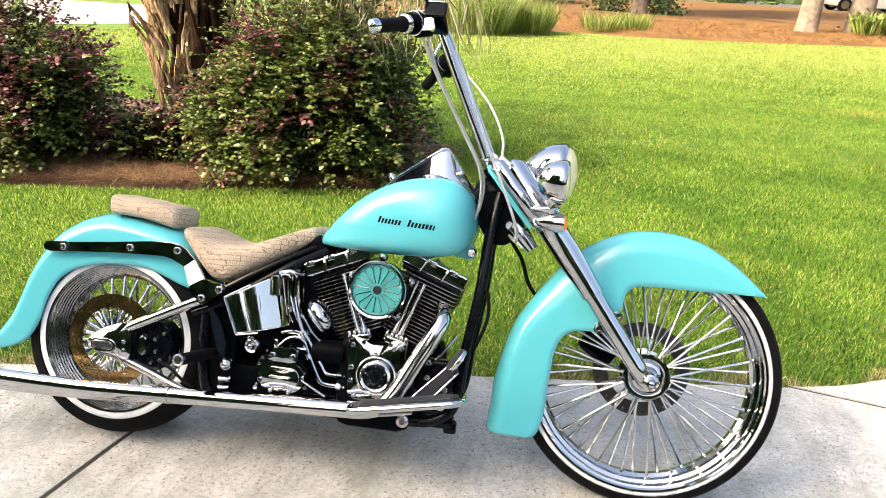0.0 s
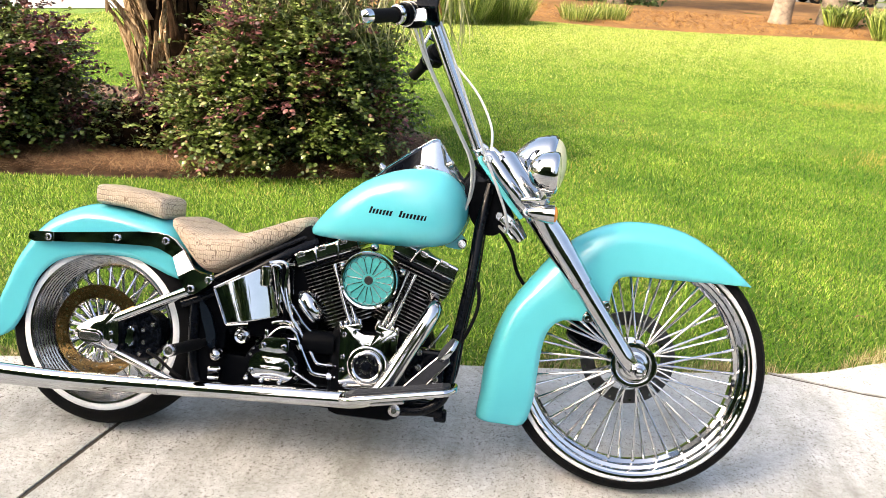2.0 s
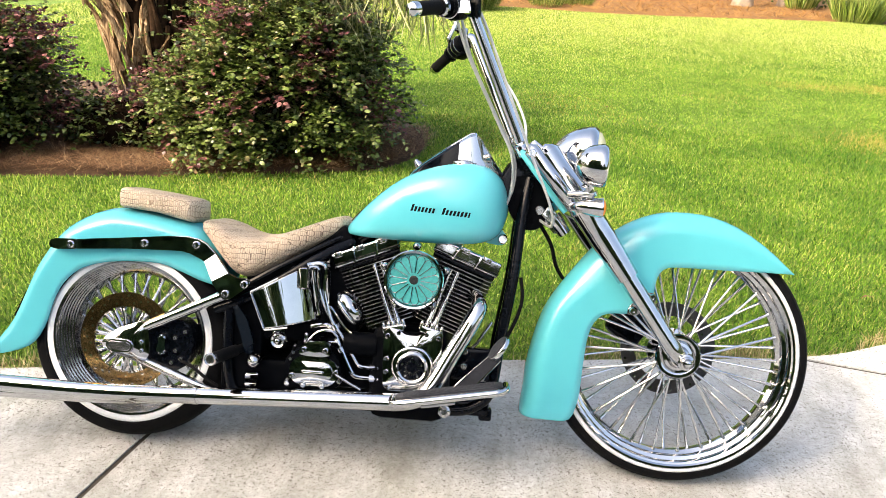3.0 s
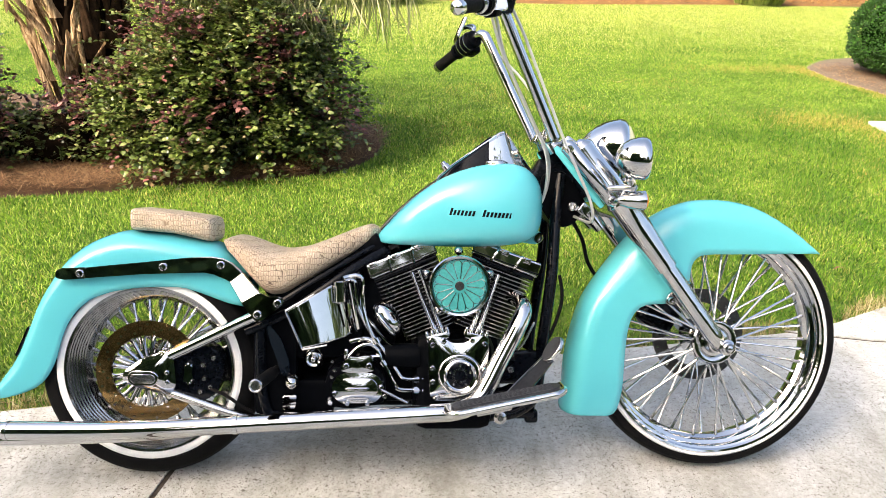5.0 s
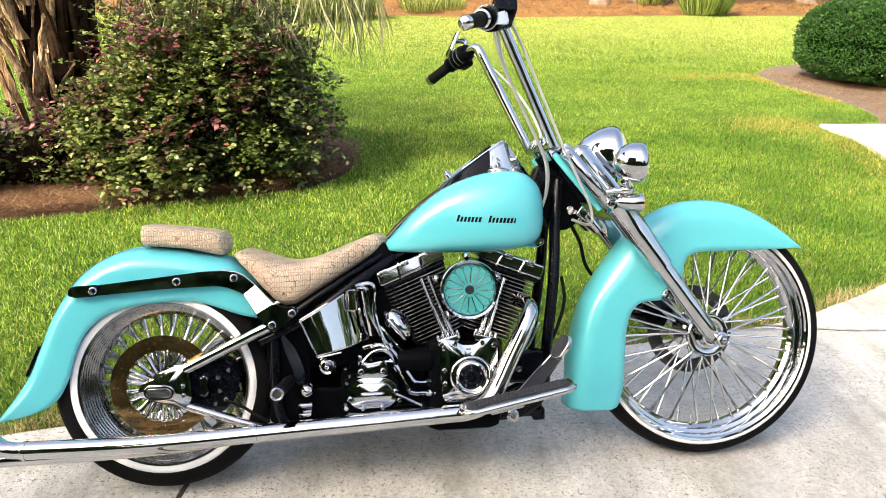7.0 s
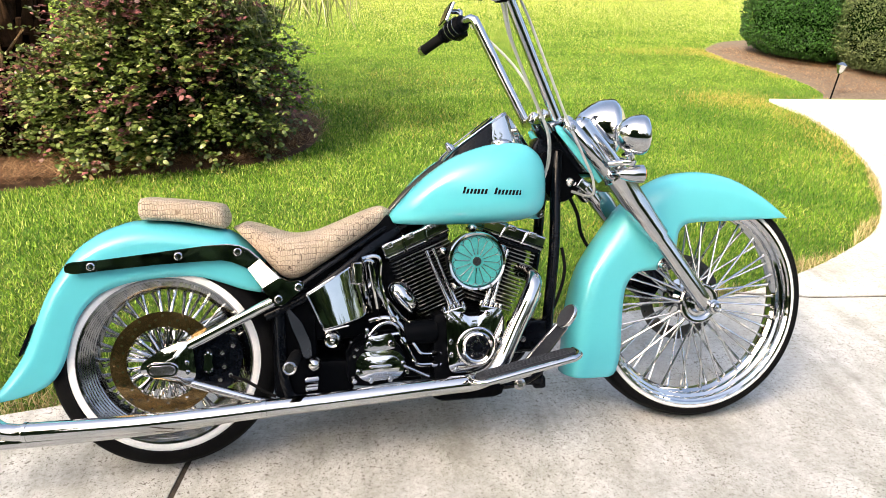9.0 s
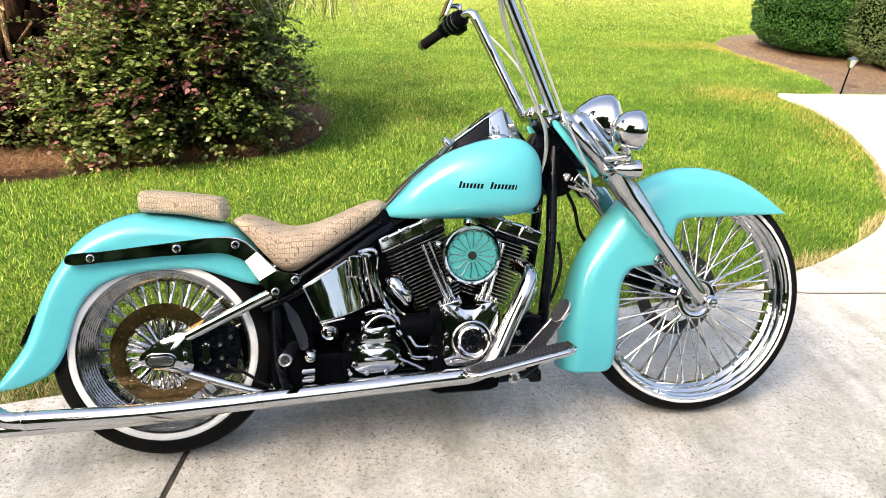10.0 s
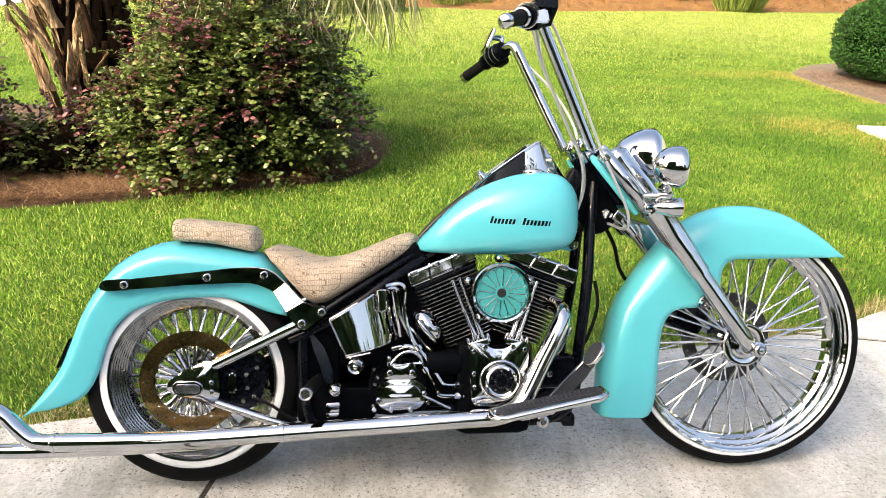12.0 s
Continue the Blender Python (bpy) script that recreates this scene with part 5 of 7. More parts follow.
for s in (-1, 1):
    v = s * 0.134
    bm = bmesh.new()
    tube(bm, [(fork_u(w), v, w) for w in (0.66, 0.645, 0.63, 0.628, 0.50, 0.43, 0.405, 0.392)], [0.020, 0.033, 0.033, 0.0275, 0.0265, 0.0265, 0.024, 0.014], 24)
    leg = part("fork_slider", bm, CHROME, bike, "chrome fork slider")
    bm = bmesh.new()
    tube(bm, [(fork_u(w) - 0.012 * max(0, (w - 0.8)) * 4, v, w) for w in (0.985, 0.975, 0.83, 0.822, 0.815, 0.74, 0.645, 0.628, 0.626)], [0.030, 0.040, 0.041, 0.045, 0.041, 0.040, 0.0345, 0.034, 0.028], 24)
    part("fork_cover", bm, CHROME, leg, "tapered chrome fork cover")
    bm = bmesh.new()
    lathe(bm, (FW[0] - 0.002, s * 0.075, FW[2] + 0.003), (0, s, 0), [(0, 0.022), (0.066, 0.022), (0.070, 0.024), (0.078, 0.024), (0.080, 0.019), (0.092, 0.019), (0.097, 0.015), (0.093, 0.011), (0.100, 0.009), (0.102, 0.003)], 18)
    part("axle_nut", bm, CHROME, leg)
    bm = bmesh.new()
    plate(bm, rounded([(1.540, 0.513), (1.570, 0.512), (1.624, 0.560), (1.620, 0.583), (1.596, 0.584), (1.544, 0.540)], 0.010), s * 0.092, s * 0.104, 0.003)
    bk_ = part("fender_bracket", bm, CHROME, leg)
    bolt("bolt", (1.556, s * 0.104, 0.527), (0, s, 0), 0.012, 0.014, bk_)
    bolt("bolt", (1.609, s * 0.104, 0.570), (0, s, 0), 0.012, 0.014, bk_)
    # upper side panel between the trees
    bm = bmesh.new()
    tube(bm, [(1.208, s * 0.158, 0.988), (1.216, s * 0.160, 0.980), (1.286, s * 0.162, 0.900), (1.352, s * 0.162, 0.824), (1.360, s * 0.160, 0.814)], [0.012, 0.023, 0.023, 0.023, 0.012], 18)
    tube(bm, [(1.250, s * 0.130, 0.994), (1.258, s * 0.130, 0.988), (1.326, s * 0.130, 0.910), (1.386, s * 0.130, 0.838), (1.392, s * 0.130, 0.830)], [0.010, 0.021, 0.021, 0.021, 0.010], 16)
    pn = part("fork_shroud", bm, CHROME, bike, "ribbed chrome fork shroud", 50)
    bolt("bolt", (1.2175, s * 0.180, 0.969), (0, s, 0), 0.013, 0.008, pn)
    bolt("bolt", (1.345, s * 0.182, 0.825), (0, s, 0), 0.013, 0.008, pn)
for s in (-1, 1):
    bm = bmesh.new()
    tube(bm, [(1.188, s * 0.132, 0.978), (1.198, s * 0.132, 0.966), (1.292, s * 0.132, 0.852), (1.330, s * 0.130, 0.806)], [0.006, 0.0115, 0.0115, 0.008], 18)
    part("fork_tin", bm, TEAL, bike, "turquoise fork tin behind the chrome shroud", 60)
bm = bmesh.new()
tube(bm, [(1.300, -0.085, 0.790), (1.312, -0.086, 0.775), (1.340, -0.088, 0.740)], [0.024, 0.024, 0.018], 16)
box(bm, (1.292, -0.088, 0.792), (0.050, 0.036, 0.034), 0.005, Matrix.Rotation(radians(36.6), 3, "Y"))
part("lower_fork_tube", bm, CHROME, bike, "short chrome tube under the lower clamp")
bm = bmesh.new()
box(bm, (1.250, 0, 0.975), (0.09, 0.27, 0.035), 0.010, Matrix.Rotation(radians(36.6), 3, "Y"))
part("upper_triple_tree", bm, CHROME, bike)
bm = bmesh.new()
box(bm, (1.375, 0, 0.805), (0.09, 0.27, 0.035), 0.010, Matrix.Rotation(radians(36.6), 3, "Y"))
part("lower_triple_tree", bm, CHROME, bike)
bm = bmesh.new()
tube(bm, [(1.185, 0, 0.985), (1.300, 0, 0.83)], 0.030, 16)
box(bm, (1.19, 0, 0.87), (0.13, 0.075, 0.12), 0.015, Matrix.Rotation(radians(30), 3, "Y"))
part("steering_head", bm, BLACK, bike, "black frame neck")

# lamps
bm = bmesh.new()
HL = Vector((1.288, -0.015, 0.981))
lathe(bm, HL, (1, -0.14, -0.06), [(-0.006, 0.008), (0.004, 0.028), (0.020, 0.049), (0.042, 0.069), (0.068, 0.084), (0.092, 0.0925), (0.108, 0.0955), (0.112, 0.0965), (0.120, 0.0965), (0.128, 0.094), (0.134, 0.089), (0.132, 0.086)], 44)
hl = part("headlamp", bm, CHROME, bike, "large chrome bullet headlamp", 50)
bm = bmesh.new()
lathe(bm, HL, (1, -0.14, -0.06), [(0.131, 0.0870), (0.144, 0.078), (0.156, 0.058), (0.163, 0.032), (0.166, 0.002)], 36)
part("lens", bm, LENS, hl, "pale yellow glass lens")
for s in (-1, 1):
    bm = bmesh.new()
    c = Vector((1.337, s * 0.241, 0.943))
    lathe(bm, c, (1, -0.09, -0.02), [(-0.004, 0.006), (0.002, 0.023), (0.014, 0.040), (0.032, 0.052), (0.052, 0.0580), (0.062, 0.0588), (0.064, 0.0605), (0.074, 0.0602), (0.081, 0.058), (0.084, 0.054), (0.082, 0.052)], 36)
    sp = part("passing_lamp", bm, CHROME, bike, "chrome passing lamp", 50)
    bm = bmesh.new()
    lathe(bm, c, (1, -0.09, -0.02), [(0.081, 0.053), (0.086, 0.043), (0.089, 0.026), (0.090, 0.002)], 30)
    part("lens", bm, LENS, sp, "pale yellow glass lens")
    bm = bmesh.new()
    tube(bm, [(1.372, s * 0.240, 0.892), (1.378, s * 0.239, 0.882), (1.382, s * 0.237, 0.866)], [0.022, 0.013, 0.013], 12)
    part("lamp_stem", bm, CHROME, sp)
    bm = bmesh.new()
    c = Vector((1.340, s * 0.232, 0.8265))
    lathe(bm, c, (1, 0, 0.0), [(0.0, 0.004), (0.010, 0.013), (0.034, 0.0220), (0.06, 0.0268), (0.076, 0.0282), (0.080, 0.0282), (0.080, 0.024)], 28)
    sg = part("turn_signal", bm, CHROME, bike, "chrome bullet turn signal", 50)
    bm = bmesh.new()
    lathe(bm, c, (1, 0, 0.0), [(0.079, 0.0238), (0.086, 0.020), (0.090, 0.011), (0.091, 0.002)], 24)
    part("lens", bm, AMBER, sg, "amber lens")
bm = bmesh.new()
tube(bm, [(1.330, -0.200, 0.858), (1.372, -0.238, 0.862), (1.396, -0.222, 0.864), (1.408, -0.15, 0.868), (1.420, -0.06, 0.875), (1.420, 0.06, 0.875), (1.408, 0.15, 0.868), (1.396, 0.222, 0.864), (1.372, 0.238, 0.862), (1.330, 0.200, 0.858)], 0.010, 12, 44)
for s in (-1, 1):
    tube(bm, [(1.345, s * 0.178, 0.826), (1.362, s * 0.232, 0.8265)], 0.009, 10)
    tube(bm, [(1.384, s * 0.236, 0.866), (1.384, s * 0.234, 0.852)], [0.015, 0.011], 12)
box(bm, (1.395, 0, 0.872), (0.07, 0.12, 0.022), 0.008)
part("light_bar", bm, CHROME, bike, "chrome light bar")
bm = bmesh.new()
plate(bm, rounded([(1.300, 0.960), (1.345, 0.985), (1.400, 0.90), (1.400, 0.868), (1.372, 0.868)], 0.012), -0.06, 0.06, 0.012)
part("headlamp_visor", bm, CHROME, bike, "chrome visor under the headlamp")

# handlebar
bm = bmesh.new()
for s in (-1, 1):
    tube(bm, [(1.183, s * 0.146, 1.000), (1.176, s * 0.147, 1.015), (1.10, s * 0.167, 1.178), (1.026, s * 0.188, 1.338), (1.018, s * 0.192, 1.356), (1.008, s * 0.206, 1.364), (0.996, s * 0.226, 1.362), (0.93, s * 0.334, 1.325), (0.885, s * 0.414, 1.297)],
         [0.0165] * 5 + [0.0160, 0.0150, 0.0135, 0.0135], 16)
    for f in bm.faces:
        f.smooth = True
tube(bm, [(1.182, -0.147, 1.006), (1.182, 0.147, 1.006)], 0.0165, 14)
handlebar = part("handlebar", bm, CHROME, bike, "tall chrome handlebar", 40)
for s in (-1, 1):
    bm = bmesh.new()
    tube(bm, [(1.182, s * 0.05, 1.006), (1.205, s * 0.05, 0.968)], [0.022, 0.024], 14)
    box(bm, (1.182, s * 0.05, 1.008), (0.05, 0.034, 0.042), 0.008, Matrix.Rotation(radians(30), 3, "Y"))
    part("riser", bm, CHROME, handlebar)
    d = Vector((0.875 - 0.996, s * (0.430 - 0.226), 1.290 - 1.362)).normalized()
    e = Vector((0.875, s * 0.430, 1.290))
    bm = bmesh.new()
    lathe(bm, e - d * 0.125, d, [(0, 0.015), (0, 0.0215), (0.006, 0.0215), (0.008, 0.0185), (0.106, 0.0185), (0.108, 0.0195), (0.110, 0.0195)], 20)
    part("grip", bm, RUBBER, handlebar, "black grip")
    bm = bmesh.new()
    lathe(bm, e - d * 0.018, d, [(0, 0.0195), (0.012, 0.020), (0.020, 0.017), (0.026, 0.008), (0.028, 0.001)], 20)
    part("grip_end", bm, CHROME, handlebar)
    bm = bmesh.new()
    lathe(bm, e - d * 0.128, d, [(-0.014, 0.014), (-0.012, 0.026), (0.0, 0.027), (0.004, 0.022)], 20)
    part("throttle_collar", bm, CHROME if s < 0 else SATIN, handlebar)
    q = Matrix((Vector((0, 0, 1)).cross(d).normalized(), d, d.cross(Vector((0, 0, 1)).cross(d)).normalized())).transposed()
    bm = bmesh.new()
    lathe(bm, e - d * 0.150, -d, [(0, 0.020), (0.002, 0.029), (0.018, 0.031), (0.020, 0.033), (0.060, 0.033), (0.064, 0.030), (0.082, 0.028), (0.088, 0.018)], 24)
    box(bm, e - d * 0.192 + Vector((0.012, 0, -0.012)), (0.040, 0.050, 0.052), 0.008, q, 2)
    sw = part("switch_housing", bm, SATIN, handlebar, "black switch housing")
    for k in range(3):
        bm = bmesh.new()
        lathe(bm, e - d * (0.166 + k * 0.020), -d, [(0, 0.031), (0.001, 0.0342), (0.0035, 0.0342), (0.0045, 0.031)], 24)
        part("band", bm, STEEL, sw)
    bm = bmesh.new()
    fwd = Vector((0.30, 0, 0.80)) + d * -0.1
    hinge = e - d * 0.200 + fwd.normalized() * 0.030
    tube(bm, [tuple(hinge), tuple(hinge + d * 0.02 + fwd * 0.040), tuple(hinge + d * 0.07 + fwd * 0.070), tuple(hinge + d * 0.12 + fwd * 0.085)], [0.007, 0.0075, 0.0065, 0.007], 8, 16)
    part("lever", bm, CHROME, handlebar, "chrome hand lever")
# master cylinder on the right bar
bm = bmesh.new()
box(bm, (1.014, -0.245, 1.368), (0.064, 0.095, 0.046), 0.006, Matrix.Rotation(radians(-20), 3, "X"))
mc = part("brake_reservoir", bm, BLACK, handlebar, "black brake fluid reservoir")
bm = bmesh.new()
plate(bm, rounded([(0.978, 1.318), (0.982, 1.350), (1.012, 1.358), (1.020, 1.322)], 0.005), -0.302, -0.285, 0.006)
part("chrome_cap", bm, CHROME, mc)
bm = bmesh.new()
box(bm, (1.012, -0.252, 1.393), (0.056, 0.070, 0.006), 0.003, Matrix.Rotation(radians(-20), 3, "X"))
part("lid", bm, CHROME, mc, "chrome lid")
# mirror on the left bar
bm = bmesh.new()
tube(bm, [(0.985, 0.245, 1.362), (0.982, 0.262, 1.392), (0.958, 0.285, 1.402)], 0.0055, 8, 10)
mr = part("mirror", bm, CHROME, handlebar, "small black mirror on a chrome stem")
bm = bmesh.new()
box(bm, (0.945, 0.300, 1.395), (0.012, 0.118, 0.074), 0.005, Matrix.Rotation(radians(24), 3, "Y"))
part("mirror_rim", bm, CHROME, mr)
bm = bmesh.new()
box(bm, (0.9385, 0.300, 1.3978), (0.004, 0.108, 0.064), 0.001, Matrix.Rotation(radians(24), 3, "Y"))
part("mirror_glass", bm, BLACK, mr)

# cables
for pts, r in (
        ([(0.965, -0.275, 1.345), (0.985, -0.26, 1.30), (1.02, -0.215, 1.22), (1.11, -0.15, 1.06), (1.165, -0.12, 0.95), (1.165, -0.10, 0.84), (1.135, -0.09, 0.78)], 0.0042),
        ([(0.985, -0.255, 1.345), (0.998, -0.25, 1.30), (1.03, -0.205, 1.21), (1.12, -0.14, 1.05), (1.172, -0.11, 0.95), (1.172, -0.10, 0.86), (1.145, -0.09, 0.80)], 0.0042),
        ([(1.035, -0.215, 1.360), (1.075, -0.215, 1.28), (1.145, -0.20, 1.12), (1.205, -0.185, 0.985), (1.255, -0.185, 0.88), (1.284, -0.185, 0.81), (1.290, -0.155, 0.762), (1.265, -0.06, 0.775)], 0.0042),
        ([(1.01, 0.22, 1.345), (1.06, 0.20, 1.30), (1.15, 0.17, 1.20), (1.205, 0.13, 1.09), (1.21, 0.08, 1.00), (1.20, 0.05, 0.93)], 0.0045)):
    bm = bmesh.new()
    tube(bm, pts, r, 8, 40)
    part("cable", bm, CABLE, bike, "grey braided cable")


# ---- frame ----
bm = bmesh.new()
tube(bm, [(1.22, 0, 0.90), (1.05, 0, 0.80), (0.80, 0, 0.715), (0.68, 0, 0.66)], 0.030, 14, 20)
for s in (-1, 1):
    tube(bm, [(1.228, s * 0.035, 0.900), (1.207, s * 0.065, 0.768), (1.195, s * 0.085, 0.600), (1.168, s * 0.10, 0.400), (1.150, s * 0.105, 0.250), (1.10, s * 0.11, 0.195), (1.00, s * 0.115, 0.180), (0.70, s * 0.12, 0.178), (0.42, s * 0.12, 0.18), (0.35, s * 0.12, 0.23), (0.34, s * 0.12, 0.46)], 0.0175, 14, 70)
    tube(bm, [(0.70, s * 0.06, 0.672), (0.60, s * 0.11, 0.615), (0.51, s * 0.128, 0.555), (0.40, s * 0.130, 0.485), (0.30, s * 0.126, 0.440)], 0.016, 12, 24)
part("frame", bm, BLACK, bike, "gloss black tubular frame")
bm = bmesh.new()
box(bm, (0.38, 0, 0.35), (0.13, 0.235, 0.33), 0.02)
box(bm, (0.45, 0, 0.24), (0.20, 0.23, 0.11), 0.02)
box(bm, (0.60, 0, 0.60), (0.26, 0.15, 0.14), 0.02, Matrix.Rotation(radians(-32), 3, "Y"))
part("rear_frame_casting", bm, SATIN, bike, "gloss black frame casting")
bm = bmesh.new()
plate(bm, rounded([(0.352, 0.470), (0.368, 0.462), (0.402, 0.420), (0.425, 0.360), (0.428, 0.318), (0.404, 0.315), (0.392, 0.36), (0.372, 0.41)], 0.006), -0.140, -0.122, 0.004)
for v in bm.verts:
    v.co.y += (v.co.z - 0.40) * 0.12 - 0.008
part("belt_guard", bm, GLOSS, bike, "curved gloss black guard")

# swing arm, axle cover, caliper
for s in (-1, 1):
    bm = bmesh.new()
    tube(bm, [(0.05, s * 0.120, 0.352), (0.10, s * 0.124, 0.3765), (0.2764, s * 0.134, 0.4618), (0.36, s * 0.140, 0.500)], [0.017, 0.0175, 0.0175, 0.017], 16)
    tube(bm, [(0.06, s * 0.118, 0.268), (0.0985, s * 0.120, 0.2535), (0.242, s * 0.122, 0.202), (0.36, s * 0.122, 0.165)], [0.013, 0.0135, 0.0135, 0.013], 14)
    part("swing_arm", bm, CHROME, bike, "chrome triangular swing arm")
    bm = bmesh.new()
    pillow(bm, rounded([(-0.050, 0.310), (-0.043, 0.328), (0.004, 0.3616), (0.070, 0.3855), (0.094, 0.382), (0.099, 0.340), (0.103, 0.283), (0.080, 0.253), (-0.001, 0.278), (-0.042, 0.292)], 0.014), s * 0.108, s * 0.136, 0.013)
    cv = part("axle_cover", bm, CHROME, bike, "chrome axle cover", 50)
    for k, (r0, v0, v1, mt) in enumerate(((0.021, 0.142, 0.153, CHROME), (0.014, 0.148, 0.155, STEEL))):
        bm = bmesh.new()
        pill = [(-0.008 + math.cos(a) * r0, 0.310 + math.sin(a) * r0) for a in np.linspace(math.pi / 2, 3 * math.pi / 2, 10)] + \
               [(0.036 + math.cos(a) * r0, 0.308 + math.sin(a) * r0) for a in np.linspace(-math.pi / 2, math.pi / 2, 10)]
        plate(bm, [(float(a), float(b)) for a, b in pill], s * v0, s * v1, 0.003)
        part("oval_boss", bm, mt, cv)
    for u, w in ((0.080, 0.324), (0.081, 0.296)):
        bolt("bolt", (u, s * 0.146, w), (0, s, 0), 0.006, 0.004, cv)
bm = bmesh.new()
plate(bm, rounded([(0.09, 0.370), (0.16, 0.400), (0.215, 0.390), (0.235, 0.330), (0.21, 0.250), (0.15, 0.225), (0.09, 0.255)], 0.02), -0.118, -0.055, 0.010)
cal = part("brake_caliper", bm, BLACK, bike, "black rear brake caliper", 50)
bm = bmesh.new()
plate(bm, rounded([(0.122, 0.346), (0.136, 0.353), (0.149, 0.344), (0.145, 0.318), (0.150, 0.296), (0.142, 0.284), (0.124, 0.286), (0.120, 0.304), (0.126, 0.322)], 0.008), -0.114, -0.132, 0.0075, 4)
part("kidney_cover", bm, CHROME, cal, "kidney-shaped chrome cover")
for u, w in ((0.175, 0.34), (0.178, 0.30), (0.165, 0.262), (0.205, 0.36), (0.195, 0.275)):
    bolt("bolt", (u, -0.118, w), (0, -1, 0), 0.008, 0.008, cal, STEEL)
bm = bmesh.new()
tube(bm, [(0.19, -0.12, 0.272), (0.24, -0.135, 0.255), (0.285, -0.14, 0.225), (0.32, -0.14, 0.205)], 0.005, 8, 16)
part("brake_hose", bm, RUBBER, cal)

# peg, acorn cap, round cover
bm = bmesh.new()
peg_way = Vector((-0.018, -0.20, 0.010))
lathe(bm, (0.385, -0.12, 0.325), peg_way, [(0, 0.013), (0.045, 0.013), (0.05, 0.017), (0.085, 0.0175), (0.087, 0.0165), (0.12, 0.0175), (0.122, 0.0165), (0.155, 0.0175), (0.157, 0.0165), (0.190, 0.0175), (0.21, 0.0175)], 20)
peg = part("passenger_peg", bm, RUBBER, bike, "black rubber passenger peg with chrome end")
bm = bmesh.new()
lathe(bm, (0.385, -0.12, 0.325), peg_way, [(0.204, 0.0170), (0.206, 0.0180), (0.218, 0.0180), (0.221, 0.0150), (0.2185, 0.012), (0.2185, 0.001)], 20)
part("peg_end", bm, STEEL, peg, "dull steel peg end")
bm = bmesh.new()
lathe(bm, (0.432, -0.11, 0.296), (0, -1, 0), [(0, 0.020), (0.03, 0.020), (0.034, 0.023), (0.046, 0.022), (0.058, 0.015), (0.063, 0.004)], 24)
part("pivot_cap", bm, CHROME, bike, "chrome acorn cap", 50)
bm = bmesh.new()
lathe(bm, (0.4895, -0.05, 0.352), (0, -1, 0), [(0, 0.030), (0.045, 0.031), (0.055, 0.029), (0.060, 0.020), (0.056, 0.012), (0.064, 0.010), (0.068, 0.004)], 26)
rc = part("round_cover", bm, CHROME, bike, "round chrome cover", 50)
bm = bmesh.new()
plate(bm, rounded([(0.470, 0.402), (0.506, 0.402), (0.512, 0.350), (0.466, 0.350)], 0.006), -0.100, -0.085, 0.003)
part("cover_tab", bm, CHROME, rc)
bm = bmesh.new()
plate(bm, rounded([(0.405, 0.255), (0.445, 0.258), (0.440, 0.215), (0.405, 0.212)], 0.006), -0.145, -0.12, 0.003)
part("footrest_bracket", bm, CHROME, bike)

# oil tank
bm = bmesh.new()
loops = []
for f in np.linspace(0, 1, 41):
    a = Vector((0.4180, 0, 0.508)).lerp(Vector((0.640, 0, 0.632)), f)
    b = Vector((0.465, 0, 0.395)).lerp(Vector((0.646, 0, 0.430)), f)
    v = -0.174 + 0.130 * max(0.0, f - 0.12) ** 1.7
    loops.append([(a.x, 0.10, a.z), (a.x, v + 0.010, a.z), (a.x, v + 0.002, a.z - 0.003), (a.x, v, a.z - 0.006), (a.x, v, a.z - 0.009), (b.x, v, b.z + 0.009), (b.x, v, b.z + 0.006), (b.x, v + 0.002, b.z + 0.003), (b.x, v + 0.010, b.z), (b.x, 0.10, b.z)])
rings(bm, loops)
oil = part("oil_tank", bm, CHROME, bike, "curved chrome oil tank", 45)
bm = bmesh.new()
tube(bm, [(0.500, -0.1755, 0.5540), (0.4195, -0.1765, 0.5080), (0.422, -0.1770, 0.500), (0.463, -0.1770, 0.402), (0.467, -0.1765, 0.3965), (0.535, -0.1750, 0.4085)], 0.0026, 6)
part("oil_tank_trim", bm, CHROME, oil)
for k in range(3):
    bm = bmesh.new()
    tube(bm, [(0.600 + k * 0.016, -0.166 + k * 0.018, 0.585), (0.612 + k * 0.013, -0.158 + k * 0.020, 0.510), (0.622 + k * 0.011, -0.150 + k * 0.02, 0.450)], 0.0045, 8, 12)
    part("tank_strap", bm, CHROME if k != 1 else SATIN, oil)
bm = bmesh.new()
lathe(bm, (0.5705, -0.138, 0.524), (0, 0, 1), [(0, 0.0150), (0.004, 0.0180), (0.050, 0.0180), (0.051, 0.0225), (0.062, 0.0225), (0.066, 0.018), (0.068, 0.002)], 24)
part("oil_cap", bm, CHROME, oil, "chrome oil filler cap")

# dark boxes that fill the frame
for name, cc, sz in (("battery_box", (0.505, 0, 0.47), (0.26, 0.20, 0.24)), ("coil_cover", (0.665, 0, 0.50), (0.13, 0.15, 0.24)), ("intake", (0.905, 0, 0.52), (0.10, 0.10, 0.20))):
    bm = bmesh.new()
    box(bm, cc, sz, 0.02)
    part(name, bm, SATIN, bike)
